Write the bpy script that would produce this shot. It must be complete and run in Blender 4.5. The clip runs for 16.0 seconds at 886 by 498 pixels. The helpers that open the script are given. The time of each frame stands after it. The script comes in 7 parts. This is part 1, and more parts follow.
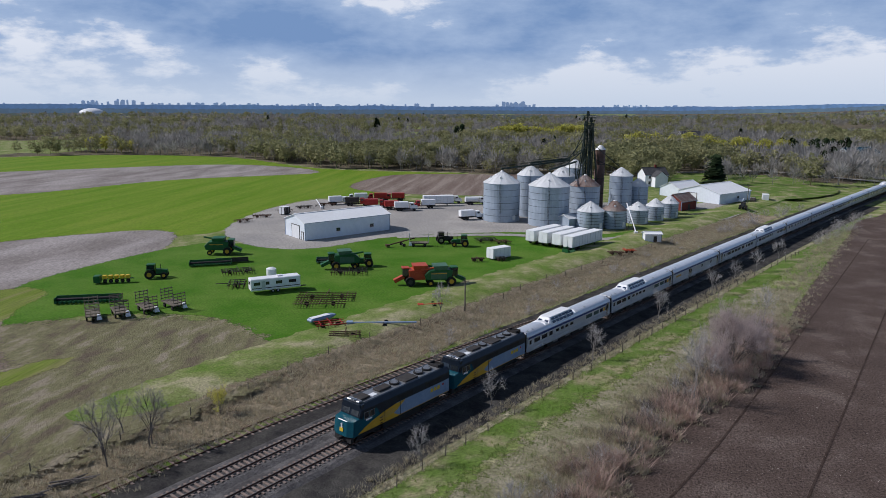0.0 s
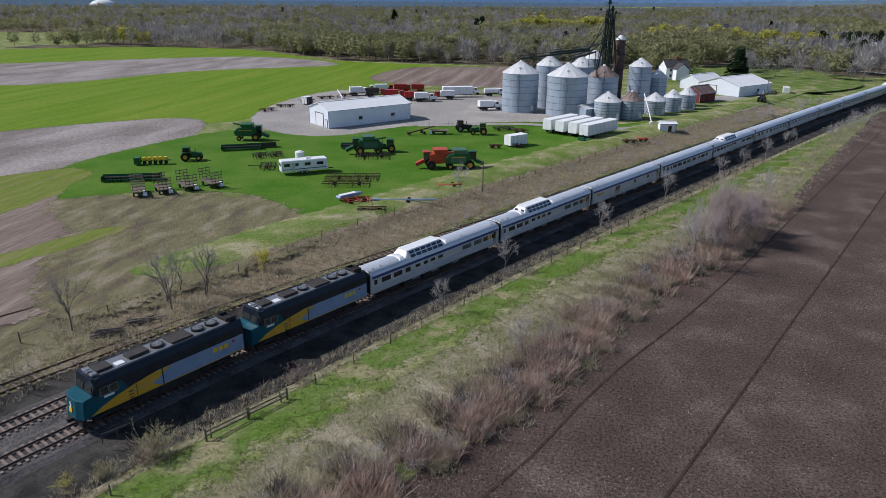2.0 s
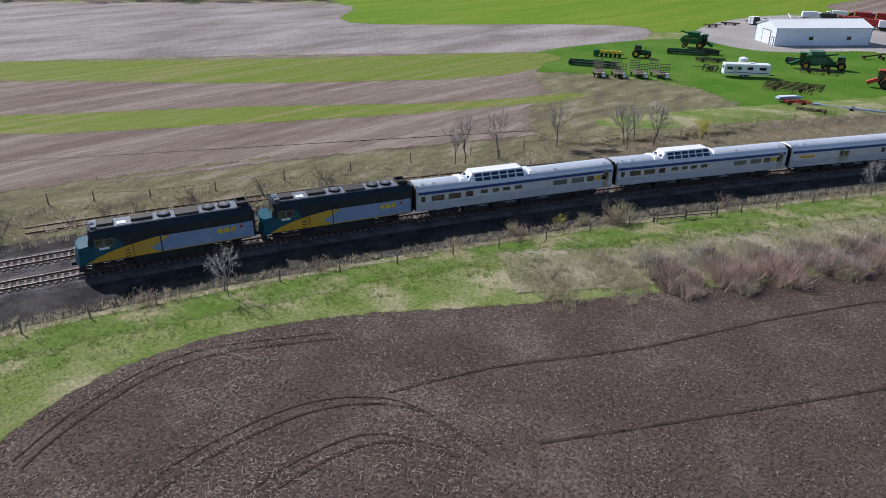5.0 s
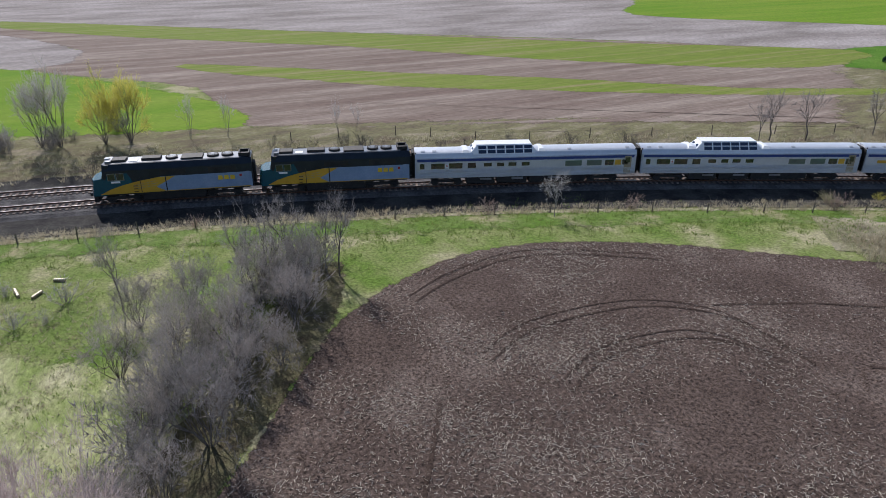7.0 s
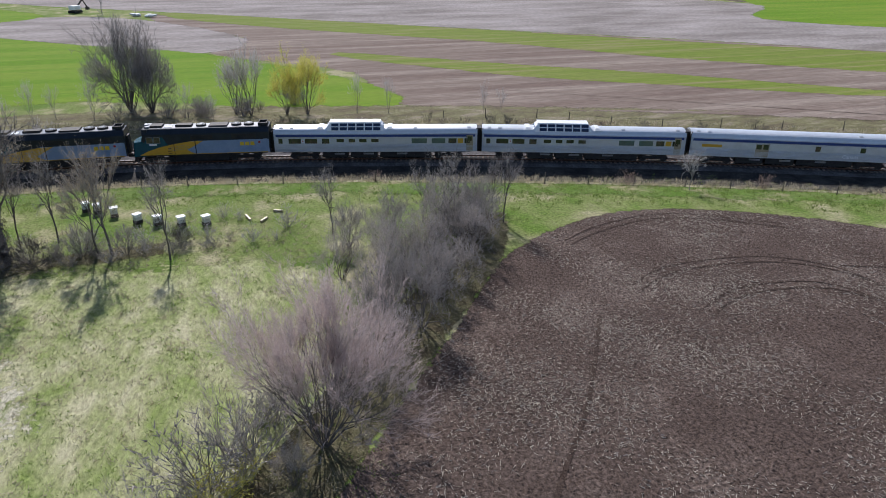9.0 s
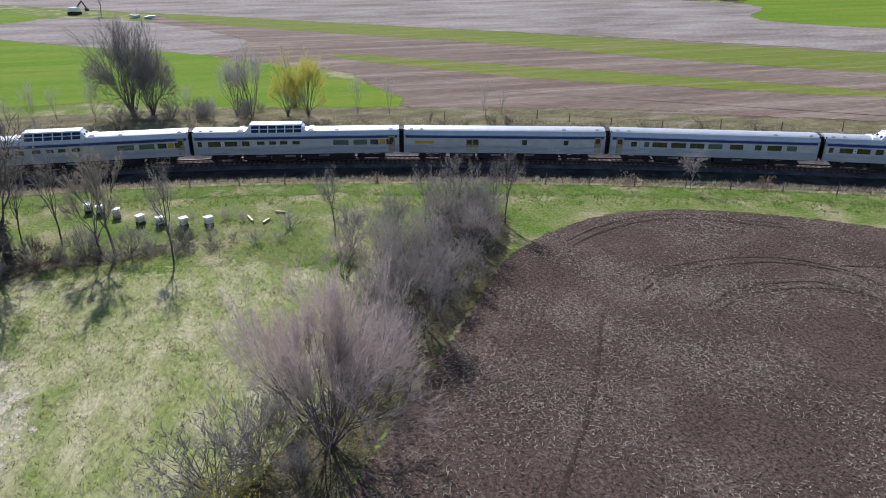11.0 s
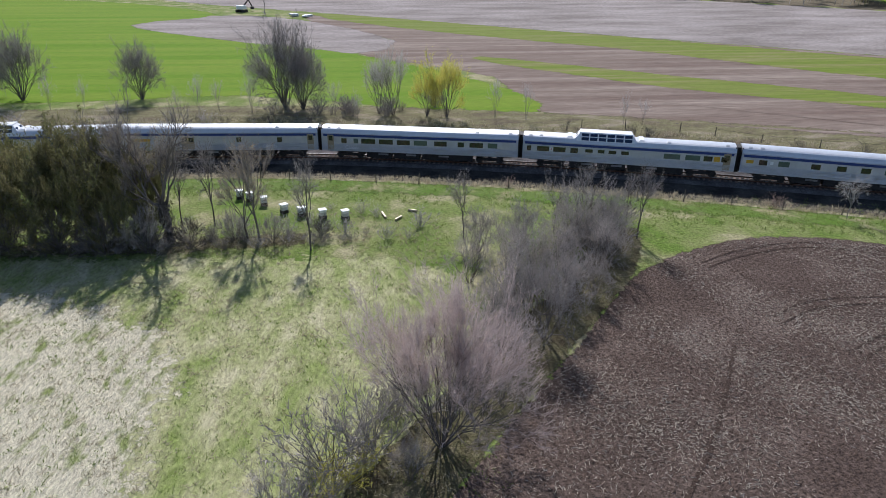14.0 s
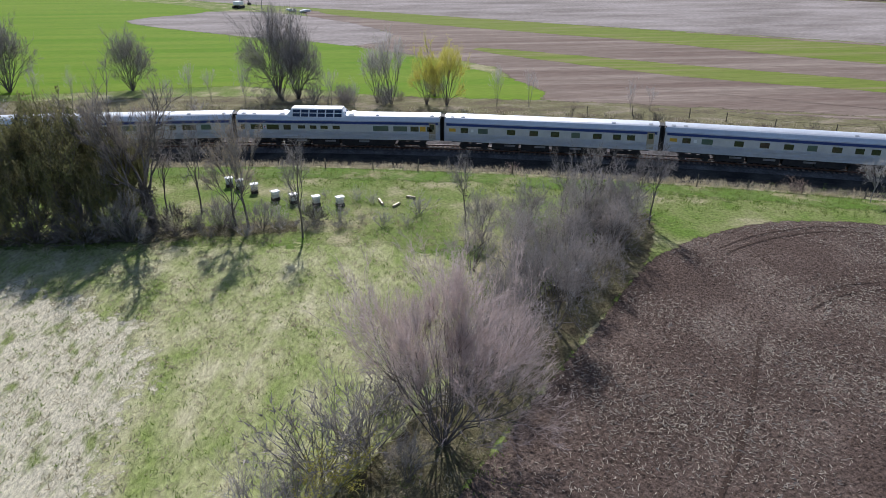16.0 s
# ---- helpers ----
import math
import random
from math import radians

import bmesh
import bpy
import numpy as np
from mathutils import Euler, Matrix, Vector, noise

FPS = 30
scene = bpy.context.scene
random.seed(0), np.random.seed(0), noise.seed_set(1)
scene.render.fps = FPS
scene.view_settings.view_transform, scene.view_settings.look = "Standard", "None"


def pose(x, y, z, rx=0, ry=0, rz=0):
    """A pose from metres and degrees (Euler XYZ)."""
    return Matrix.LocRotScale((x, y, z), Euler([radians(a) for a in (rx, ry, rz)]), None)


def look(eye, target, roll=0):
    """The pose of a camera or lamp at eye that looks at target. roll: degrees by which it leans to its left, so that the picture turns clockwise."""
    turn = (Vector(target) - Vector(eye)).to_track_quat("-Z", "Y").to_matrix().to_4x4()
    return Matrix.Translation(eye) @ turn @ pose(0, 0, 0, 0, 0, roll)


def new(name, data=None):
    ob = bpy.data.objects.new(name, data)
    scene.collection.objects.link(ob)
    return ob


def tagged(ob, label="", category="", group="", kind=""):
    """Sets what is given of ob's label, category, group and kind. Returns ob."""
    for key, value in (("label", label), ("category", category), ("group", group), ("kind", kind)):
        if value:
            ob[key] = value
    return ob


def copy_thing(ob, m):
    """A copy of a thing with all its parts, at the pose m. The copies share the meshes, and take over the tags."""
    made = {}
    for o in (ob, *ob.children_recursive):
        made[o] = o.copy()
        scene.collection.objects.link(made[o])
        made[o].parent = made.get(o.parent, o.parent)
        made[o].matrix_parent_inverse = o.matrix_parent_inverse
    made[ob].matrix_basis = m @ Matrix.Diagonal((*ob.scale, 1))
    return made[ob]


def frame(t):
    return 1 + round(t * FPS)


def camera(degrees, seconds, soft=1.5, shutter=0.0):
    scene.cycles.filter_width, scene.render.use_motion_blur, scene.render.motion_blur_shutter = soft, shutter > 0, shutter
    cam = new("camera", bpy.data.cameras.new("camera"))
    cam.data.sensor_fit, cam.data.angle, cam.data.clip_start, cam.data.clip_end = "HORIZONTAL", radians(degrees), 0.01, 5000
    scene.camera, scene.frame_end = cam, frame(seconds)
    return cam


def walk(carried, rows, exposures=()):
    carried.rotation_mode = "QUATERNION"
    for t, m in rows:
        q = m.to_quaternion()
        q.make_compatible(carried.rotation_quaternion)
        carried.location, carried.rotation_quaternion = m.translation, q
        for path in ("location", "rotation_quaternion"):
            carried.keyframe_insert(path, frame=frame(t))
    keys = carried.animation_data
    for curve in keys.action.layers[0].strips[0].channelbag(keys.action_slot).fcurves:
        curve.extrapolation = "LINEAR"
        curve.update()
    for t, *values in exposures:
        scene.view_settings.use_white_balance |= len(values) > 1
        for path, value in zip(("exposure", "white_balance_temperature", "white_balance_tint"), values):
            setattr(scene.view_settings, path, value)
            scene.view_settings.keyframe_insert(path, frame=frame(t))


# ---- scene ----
cam = camera(65.81, 16.0, soft=0.8)
PATH = [
    (0.0, (4.642, 8.664, 35.700), (1.483, 27.982, 31.596), 0.35),
    (0.5, (4.825, 7.577, 35.766), (1.505, 26.858, 31.614), 0.29),
    (1.0, (4.944, 5.661, 35.400), (1.651, 24.671, 30.130), 0.34),
    (1.5, (5.370, 3.013, 34.858), (1.874, 21.522, 28.135), 0.40),
    (2.0, (5.804, -0.121, 34.378), (2.305, 18.322, 27.476), 0.41),
    (2.5, (6.501, -3.607, 33.538), (2.986, 14.838, 26.650), 0.27),
    (3.0, (7.027, -7.541, 32.769), (3.546, 10.801, 25.595), 0.16),
    (3.5, (7.138, -11.666, 31.885), (2.105, 6.089, 24.176), 0.28),
    (4.0, (7.897, -16.398, 31.634), (-1.799, -0.703, 23.911), 0.15),
    (4.5, (9.240, -20.385, 31.044), (-2.472, -6.688, 22.369), -0.00),
    (4.7, (9.722, -22.021, 30.623), (-2.413, -8.692, 21.961), 0.21),
    (6.8, (11.799, -36.276, 26.349), (-3.849, -27.158, 17.864), 0.28),
    (7.0, (12.858, -37.528, 26.404), (-3.477, -29.727, 17.900), 0.24),
    (7.5, (15.608, -41.057, 26.218), (-1.484, -35.009, 17.774), 0.43),
    (8.0, (18.484, -43.769, 26.173), (1.127, -38.539, 17.725), 0.39),
    (8.5, (20.358, -45.961, 26.137), (3.010, -40.701, 17.687), 0.46),
    (9.0, (21.293, -47.146, 26.049), (3.932, -41.896, 17.622), 0.47),
    (11.5, (21.395, -47.525, 26.221), (4.039, -42.208, 17.826), 0.38),
    (12.0, (21.372, -47.479, 26.399), (4.010, -42.173, 18.008), 0.18),
    (12.5, (21.287, -47.573, 26.595), (3.929, -42.229, 18.219), 0.33),
    (13.0, (21.113, -48.029, 26.840), (3.288, -44.631, 18.431), 0.50),
    (13.5, (21.309, -47.621, 26.857), (3.242, -45.866, 18.461), 0.38),
    (14.0, (21.404, -47.629, 26.547), (3.325, -45.901, 18.170), 0.37),
    (14.5, (21.427, -47.625, 25.349), (3.331, -45.902, 17.009), 0.30),
    (15.0, (21.322, -47.552, 24.095), (3.212, -45.853, 15.780), 0.26),
    (15.5, (20.237, -47.557, 23.670), (2.134, -45.828, 15.347), 0.25),
    (16.0, (18.512, -47.258, 23.769), (0.409, -45.573, 15.435), -0.07),
]
walk(cam, [(t, look(eye, target, roll)) for t, eye, target, roll in PATH],
     exposures=[(t, e - 0.02, 6130, 13) for t, e in ((0.0, -0.42), (1.0, -0.52), (2.0, -0.24), (3.0, 0.02), (4.0, 0.05), (6.0, 0.1), (12.0, 0.15), (16.0, 0.15))])
# ---- light ----
SUN_ELEV, SUN_AZ = 40.0, -92.0            # degrees; azimuth from +y, clockwise
sun_way = Vector((math.sin(radians(SUN_AZ)) * math.cos(radians(SUN_ELEV)), math.cos(radians(SUN_AZ)) * math.cos(radians(SUN_ELEV)), math.sin(radians(SUN_ELEV))))
sun = new("sun", bpy.data.lights.new("sun", "SUN"))
sun.data.energy, sun.data.angle, sun.data.color = 4.9, radians(0.6), (1.0, 0.955, 0.91)
sun.matrix_world = look(sun_way * 200, (0, 0, 0))

world = bpy.data.worlds.new("sky")
scene.world = world
world.use_nodes = True
wn, wl = world.node_tree.nodes, world.node_tree.links
wn.clear()


def wnode(kind, **inputs):
    n = wn.new(kind)
    for k, v in inputs.items():
        n.inputs[k].default_value = v
    return n


w_out, w_bg = wnode("ShaderNodeOutputWorld"), wnode("ShaderNodeBackground", Strength=0.06)
w_sky = wnode("ShaderNodeTexSky")
w_sky.sky_type, w_sky.sun_disc = "NISHITA", False
w_sky.sun_elevation, w_sky.sun_rotation = radians(SUN_ELEV), radians(SUN_AZ)
w_co, w_sep = wnode("ShaderNodeTexCoord"), wnode("ShaderNodeSeparateXYZ")
wl.new(w_co.outputs["Generated"], w_sep.inputs[0])
w_cmb = wnode("ShaderNodeMapping")
w_cmb.inputs["Scale"].default_value = (1.0, 1.0, 2.7)
wl.new(w_co.outputs["Generated"], w_cmb.inputs["Vector"])
w_n1 = wnode("ShaderNodeTexNoise", Scale=3.0, Detail=10.0, Roughness=0.52, Distortion=0.0)
w_n2 = wnode("ShaderNodeTexNoise", Scale=4.4, Detail=12.0, Roughness=0.60, Distortion=0.0)
wl.new(w_cmb.outputs[0], w_n1.inputs["Vector"])
w_shift = wnode("ShaderNodeVectorMath")
w_shift.operation = "ADD"
w_shift.inputs[1].default_value = (7.3, 2.1, 0.0)
wl.new(w_cmb.outputs[0], w_shift.inputs[0])
wl.new(w_shift.outputs[0], w_n2.inputs["Vector"])
w_cover = wnode("ShaderNodeValToRGB")           # where cloud covers the blue
w_cover.color_ramp.elements[0].position, w_cover.color_ramp.elements[1].position = 0.22, 0.34
wl.new(w_n1.outputs["Fac"], w_cover.inputs[0])
w_tone = wnode("ShaderNodeValToRGB")            # dark bellies to bright tops
cr = w_tone.color_ramp
cr.elements[0].position, cr.elements[0].color = 0.47, (16.5, 17.2, 18.2, 1)
cr.elements[1].position, cr.elements[1].color = 0.74, (4.2, 6.7, 11.2, 1)
e = cr.elements.new(0.54)
e.color = (8.0, 10.4, 14.2, 1)
w_lift = wnode("ShaderNodeMath")
w_lift.operation = "MULTIPLY_ADD"
w_lift.inputs[1].default_value = 1.1
wl.new(w_sep.outputs["Z"], w_lift.inputs[0])
wl.new(w_n2.outputs["Fac"], w_lift.inputs[2])
wl.new(w_lift.outputs[0], w_tone.inputs[0])
w_mix = wnode("ShaderNodeMix")
w_mix.data_type = "RGBA"
w_up = wnode("ShaderNodeMapRange")
w_up.inputs["From Min"].default_value, w_up.inputs["From Max"].default_value = 0.2, 0.5
w_up.inputs["To Min"].default_value, w_up.inputs["To Max"].default_value = 1.0, 0.12
wl.new(w_sep.outputs["Z"], w_up.inputs["Value"])
w_less = wnode("ShaderNodeMath")
w_less.operation = "MULTIPLY"
wl.new(w_cover.outputs["Color"], w_less.inputs[0])
wl.new(w_up.outputs[0], w_less.inputs[1])
wl.new(w_less.outputs[0], w_mix.inputs["Factor"])
wl.new(w_sky.outputs[0], w_mix.inputs["A"])
wl.new(w_tone.outputs["Color"], w_mix.inputs["B"])
# a pale band of far cloud and haze above the horizon
w_low = wnode("ShaderNodeMapRange")
w_low.inputs["From Min"].default_value, w_low.inputs["From Max"].default_value = 0.005, 0.075
w_low.inputs["To Min"].default_value, w_low.inputs["To Max"].default_value = 0.85, 0.0
wl.new(w_sep.outputs["Z"], w_low.inputs["Value"])
w_mix2 = wnode("ShaderNodeMix")
w_mix2.data_type = "RGBA"
w_mix2.inputs["B"].default_value = (12.5, 14.2, 16.2, 1)
wl.new(w_low.outputs[0], w_mix2.inputs["Factor"])
wl.new(w_mix.outputs["Result"], w_mix2.inputs["A"])
wl.new(w_mix2.outputs["Result"], w_bg.inputs["Color"])
wl.new(w_bg.outputs[0], w_out.inputs[0])

# ---- materials ----
MATS = {}


def mat(name, c1, c2=None, scale=1.0, rough=0.8, metal=0.0, bump=0.0, fine=8.0, spec=0.3, stretch=(1, 1, 1), coords="Object", c3=None, edge=0.0, turn=0.0, thin=0.0, var=None):
    """Two tones mixed by coarse noise, varied by fine noise, with fine relief; edge: ragged see-through border along the attribute 'edge'."""
    if name in MATS:
        return MATS[name]
    m = bpy.data.materials.new(name)
    m.use_nodes = True
    N, L = m.node_tree.nodes, m.node_tree.links
    bsdf = N["Principled BSDF"]
    bsdf.inputs["Roughness"].default_value, bsdf.inputs["Metallic"].default_value = rough, metal
    bsdf.inputs["Specular IOR Level"].default_value = spec
    var = var if var is not None else (0.38 if rough > 0.84 or bump else 0.06)
    if rough > 0.84:
        bsdf.inputs["Specular IOR Level"].default_value = 0.06
    c2 = c2 or tuple(v * 0.8 for v in c1)
    co, mp = N.new("ShaderNodeTexCoord"), N.new("ShaderNodeMapping")
    mp.inputs["Scale"].default_value = stretch
    mp.inputs["Rotation"].default_value = (0, 0, radians(turn))
    L.new(co.outputs[coords], mp.inputs[0])
    n1, n2 = N.new("ShaderNodeTexNoise"), N.new("ShaderNodeTexNoise")
    n1.inputs["Scale"].default_value, n1.inputs["Detail"].default_value, n1.inputs["Roughness"].default_value = scale, 6, 0.6
    n2.inputs["Scale"].default_value, n2.inputs["Detail"].default_value, n2.inputs["Roughness"].default_value = scale * fine, 5, 0.7
    L.new(mp.outputs[0], n1.inputs["Vector"])
    L.new(mp.outputs[0], n2.inputs["Vector"])
    ramp = N.new("ShaderNodeValToRGB")
    ramp.color_ramp.elements[0].position, ramp.color_ramp.elements[1].position = 0.36, 0.64
    ramp.color_ramp.elements[0].color, ramp.color_ramp.elements[1].color = (*c1, 1), (*c2, 1)
    if c3:
        e = ramp.color_ramp.elements.new(0.52)
        e.color = (*c3, 1)
    L.new(n1.outputs["Fac"], ramp.inputs[0])
    mr = N.new("ShaderNodeMapRange")
    mr.inputs["From Min"].default_value, mr.inputs["From Max"].default_value = 0.3, 0.7
    mr.inputs["To Min"].default_value, mr.inputs["To Max"].default_value = 1 - var, 1 + var
    L.new(n2.outputs["Fac"], mr.inputs["Value"])
    mul = N.new("ShaderNodeMix")
    mul.data_type, mul.blend_type = "RGBA", "MULTIPLY"
    mul.inputs["Factor"].default_value = 1.0
    L.new(ramp.outputs["Color"], mul.inputs["A"])
    L.new(mr.outputs["Result"], mul.inputs["B"])
    L.new(mul.outputs["Result"], bsdf.inputs["Base Color"])
    if bump:
        b = N.new("ShaderNodeBump")
        b.inputs["Strength"].default_value, b.inputs["Distance"].default_value = min(1.0, bump), max(0.05, bump * 0.25)
        L.new(n2.outputs["Fac"], b.inputs["Height"])
        L.new(b.outputs[0], bsdf.inputs["Normal"])
    if edge:
        at, add, cut = N.new("ShaderNodeAttribute"), N.new("ShaderNodeMath"), N.new("ShaderNodeMapRange")
        at.attribute_name = "edge"
        n3, n4, add2 = N.new("ShaderNodeTexNoise"), N.new("ShaderNodeTexNoise"), N.new("ShaderNodeMath")
        n3.inputs["Scale"].default_value, n3.inputs["Detail"].default_value, n3.inputs["Roughness"].default_value = edge, 7, 0.65
        n4.inputs["Scale"].default_value, n4.inputs["Detail"].default_value, n4.inputs["Roughness"].default_value = 1.7, 6, 0.8
        for n in (n3, n4):
            L.new(co.outputs[coords], n.inputs["Vector"])
        add.operation = add2.operation = "ADD"
        L.new(at.outputs["Fac"], add.inputs[0])
        L.new(n3.outputs["Fac"], add.inputs[1])
        L.new(add.outputs[0], add2.inputs[0])
        L.new(n4.outputs["Fac"], add2.inputs[1])
        cut.inputs["From Min"].default_value, cut.inputs["From Max"].default_value = 1.46, 1.54
        L.new(add2.outputs[0], cut.inputs["Value"])
        tr, mx = N.new("ShaderNodeBsdfTransparent"), N.new("ShaderNodeMixShader")
        L.new(cut.outputs["Result"], mx.inputs[0])
        L.new(tr.outputs[0], mx.inputs[1])
        L.new(bsdf.outputs[0], mx.inputs[2])
        L.new(mx.outputs[0], N["Material Output"].inputs[0])
    if thin:
        tl, mx = N.new("ShaderNodeBsdfTranslucent"), N.new("ShaderNodeMixShader")
        L.new(mul.outputs["Result"], tl.inputs["Color"])
        mx.inputs[0].default_value = thin
        L.new(bsdf.outputs[0], mx.inputs[1])
        L.new(tl.outputs[0], mx.inputs[2])
        L.new(mx.outputs[0], N["Material Output"].inputs[0])
    MATS[name] = m
    return m


def ribbed(name, c1, c2, scale, rough, metal, axis, period, depth, dirt=0.3):
    """Sheet metal with ribs of the given period along an axis of the object, and streaks."""
    m = mat(name, c1, c2, scale, rough, metal, 0.0, 6.0, 0.5)
    N, L = m.node_tree.nodes, m.node_tree.links
    co, sp, mu, sn, b = (N.new("ShaderNodeTexCoord"), N.new("ShaderNodeSeparateXYZ"), N.new("ShaderNodeMath"), N.new("ShaderNodeMath"), N.new("ShaderNodeBump"))
    L.new(co.outputs["Object"], sp.inputs[0])
    mu.operation, sn.operation = "MULTIPLY", "SINE"
    mu.inputs[1].default_value = 2 * math.pi / period
    L.new(sp.outputs[axis], mu.inputs[0])
    L.new(mu.outputs[0], sn.inputs[0])
    b.inputs["Strength"].default_value, b.inputs["Distance"].default_value = 0.8, depth
    L.new(sn.outputs[0], b.inputs["Height"])
    L.new(b.outputs[0], N["Principled BSDF"].inputs["Normal"])
    return m


M_GRASS = mat("pasture grass", (0.12, 0.19, 0.035), (0.36, 0.33, 0.20), 0.17, 0.95, bump=0.8, fine=20, c3=(0.205, 0.235, 0.085), var=0.5)
M_LAWN = mat("farm lawn", (0.06, 0.155, 0.012), (0.11, 0.195, 0.03), 0.09, 0.95, bump=0.4, fine=30, edge=0.3)
M_CROP = mat("young green crop", (0.11, 0.21, 0.012), (0.175, 0.245, 0.03), 0.03, 0.95, bump=0.3, fine=40, edge=0.2, stretch=(5, 0.4, 1), turn=35)
M_SOIL = mat("tilled dark soil", (0.096, 0.070, 0.059), (0.168, 0.130, 0.110), 0.13, 0.97, bump=1.0, fine=30, c3=(0.119, 0.088, 0.074), edge=0.5, var=0.8)
M_RUT = mat("packed wheel rut soil", (0.052, 0.036, 0.029), (0.085, 0.061, 0.05), 0.8, 0.97, bump=0.8, fine=8, edge=0.9)
M_STRIP = mat("thin green crop rows", (0.135, 0.19, 0.026), (0.23, 0.21, 0.095), 0.06, 0.95, bump=0.3, fine=14, edge=0.2, stretch=(6, 0.25, 1), turn=38, c3=(0.165, 0.20, 0.045))
M_TILL = mat("tilled tan field", (0.165, 0.122, 0.102), (0.285, 0.235, 0.198), 0.045, 0.97, bump=0.5, fine=16, stretch=(5, 0.35, 1), turn=38, c3=(0.215, 0.17, 0.142), edge=0.25)
M_STUB = mat("stubble field", (0.20, 0.175, 0.16), (0.35, 0.315, 0.30), 0.05, 0.97, bump=0.6, fine=24, stretch=(1.7, 0.6, 1), turn=38, edge=0.2)
M_DRY = mat("flattened pale dry grass", (0.62, 0.58, 0.43), (0.25, 0.29, 0.11), 0.30, 0.95, bump=1.0, fine=7, stretch=(1, 2.6, 1), turn=25, edge=0.5, c3=(0.60, 0.555, 0.42))
M_PALE = mat("thin straw meadow", (0.22, 0.275, 0.085), (0.47, 0.445, 0.28), 0.20, 0.95, bump=0.9, fine=9, edge=0.5, c3=(0.35, 0.36, 0.18), stretch=(1, 2.0, 1), turn=25)
M_SCRUB = mat("dry scrub ground", (0.14, 0.112, 0.08), (0.28, 0.24, 0.175), 0.16, 0.97, bump=0.9, fine=12, c3=(0.19, 0.18, 0.095), edge=0.3, stretch=(2.2, 0.8, 1), turn=30)
M_BRUSH = mat("dead brush ground", (0.20, 0.20, 0.10), (0.37, 0.33, 0.235), 0.25, 0.97, bump=1.0, fine=12, c3=(0.28, 0.255, 0.165), edge=0.4)
M_BANK = mat("dry brown bank grass", (0.20, 0.155, 0.105), (0.36, 0.30, 0.215), 0.3, 0.97, bump=1.0, fine=10, c3=(0.27, 0.22, 0.15), edge=0.4)
# litter and dead stems, with the hedge's shade put into the dark colour
M_LITTER_SHADE = mat("hedge litter with painted shade", (0.085, 0.07, 0.045), (0.19, 0.165, 0.11), 0.5, 0.97, bump=1.0, fine=9, c3=(0.13, 0.12, 0.065), edge=0.5)
M_WOODFLOOR = mat("leaf-strewn woodland floor", (0.10, 0.085, 0.06), (0.17, 0.145, 0.10), 0.03, 0.97, bump=0.5, fine=20)
M_TUSSOCK = mat("pale ditch-side grass", (0.44, 0.40, 0.28), (0.24, 0.25, 0.12), 0.8, 0.95, bump=0.9, fine=8, edge=0.6)
M_VERGE = mat("bright verge grass", (0.095, 0.165, 0.026), (0.27, 0.245, 0.14), 0.2, 0.95, bump=0.7, fine=14, edge=0.35, c3=(0.13, 0.18, 0.05))
M_YARD = mat("gravel yard", (0.30, 0.285, 0.27), (0.40, 0.375, 0.345), 0.06, 0.95, bump=0.3, fine=30, c3=(0.345, 0.325, 0.30), edge=0.3)
M_BALLAST = mat("ballast stone", (0.085, 0.08, 0.08), (0.17, 0.16, 0.157), 0.5, 0.95, bump=1.0, fine=9)
# cinder, darkened further to carry the train's shadow in its colour
M_CINDER_SHADE = mat("cinder ground with painted shadow", (0.035, 0.033, 0.033), (0.085, 0.08, 0.072), 0.4, 0.97, bump=0.8, fine=12, edge=0.5)
M_SLEEPER = mat("weathered tie wood", (0.20, 0.15, 0.125), (0.30, 0.24, 0.21), 2.0, 0.9, bump=0.4)
M_RAIL = mat("rusty rail steel", (0.10, 0.055, 0.04), (0.16, 0.09, 0.065), 3.0, 0.5, 0.4)
M_RAILTOP = mat("worn rail head", (0.27, 0.25, 0.24), (0.20, 0.18, 0.17), 3.0, 0.45, 0.8)
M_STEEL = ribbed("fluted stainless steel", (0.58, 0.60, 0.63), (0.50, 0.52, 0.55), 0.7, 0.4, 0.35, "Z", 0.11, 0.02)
# roof base lightened for sun and sky reflection, paler than the same steel sides
M_ROOF_SHEEN = ribbed("stainless roof with painted sheen", (0.72, 0.75, 0.79), (0.63, 0.66, 0.71), 0.4, 0.36, 0.4, "Y", 0.28, 0.004)
M_STEELP = mat("plain stainless steel", (0.56, 0.58, 0.60), (0.49, 0.51, 0.53), 1.0, 0.42, 0.3)
M_BLUE = mat("blue stripe paint", (0.022, 0.05, 0.19), (0.03, 0.06, 0.22), 1.0, 0.35)
M_DOORTAN = mat("tan vestibule door", (0.36, 0.31, 0.22), (0.30, 0.26, 0.19), 1.0, 0.4, 0.4)
M_YELLOW = mat("yellow paint", (0.62, 0.36, 0.035), (0.55, 0.31, 0.03), 1.0, 0.45)
M_WHITE = mat("white paint", (0.82, 0.83, 0.84), (0.76, 0.77, 0.78), 0.5, 0.45)
M_GLASS = mat("dark window glass", (0.012, 0.016, 0.02), (0.02, 0.025, 0.03), 1.0, 0.06, spec=0.8)
# teal reflection painted into the glass colour, used on some windows only
M_REFLGLASS = mat("glass with painted teal reflection", (0.06, 0.10, 0.10), (0.08, 0.13, 0.12), 1.0, 0.08, spec=0.8)
M_DOMEGLASS = mat("blue dome glass", (0.012, 0.025, 0.06), (0.02, 0.035, 0.08), 1.0, 0.05, spec=0.8)
M_BLACK = mat("black underframe", (0.018, 0.018, 0.019), (0.035, 0.032, 0.03), 1.5, 0.7)
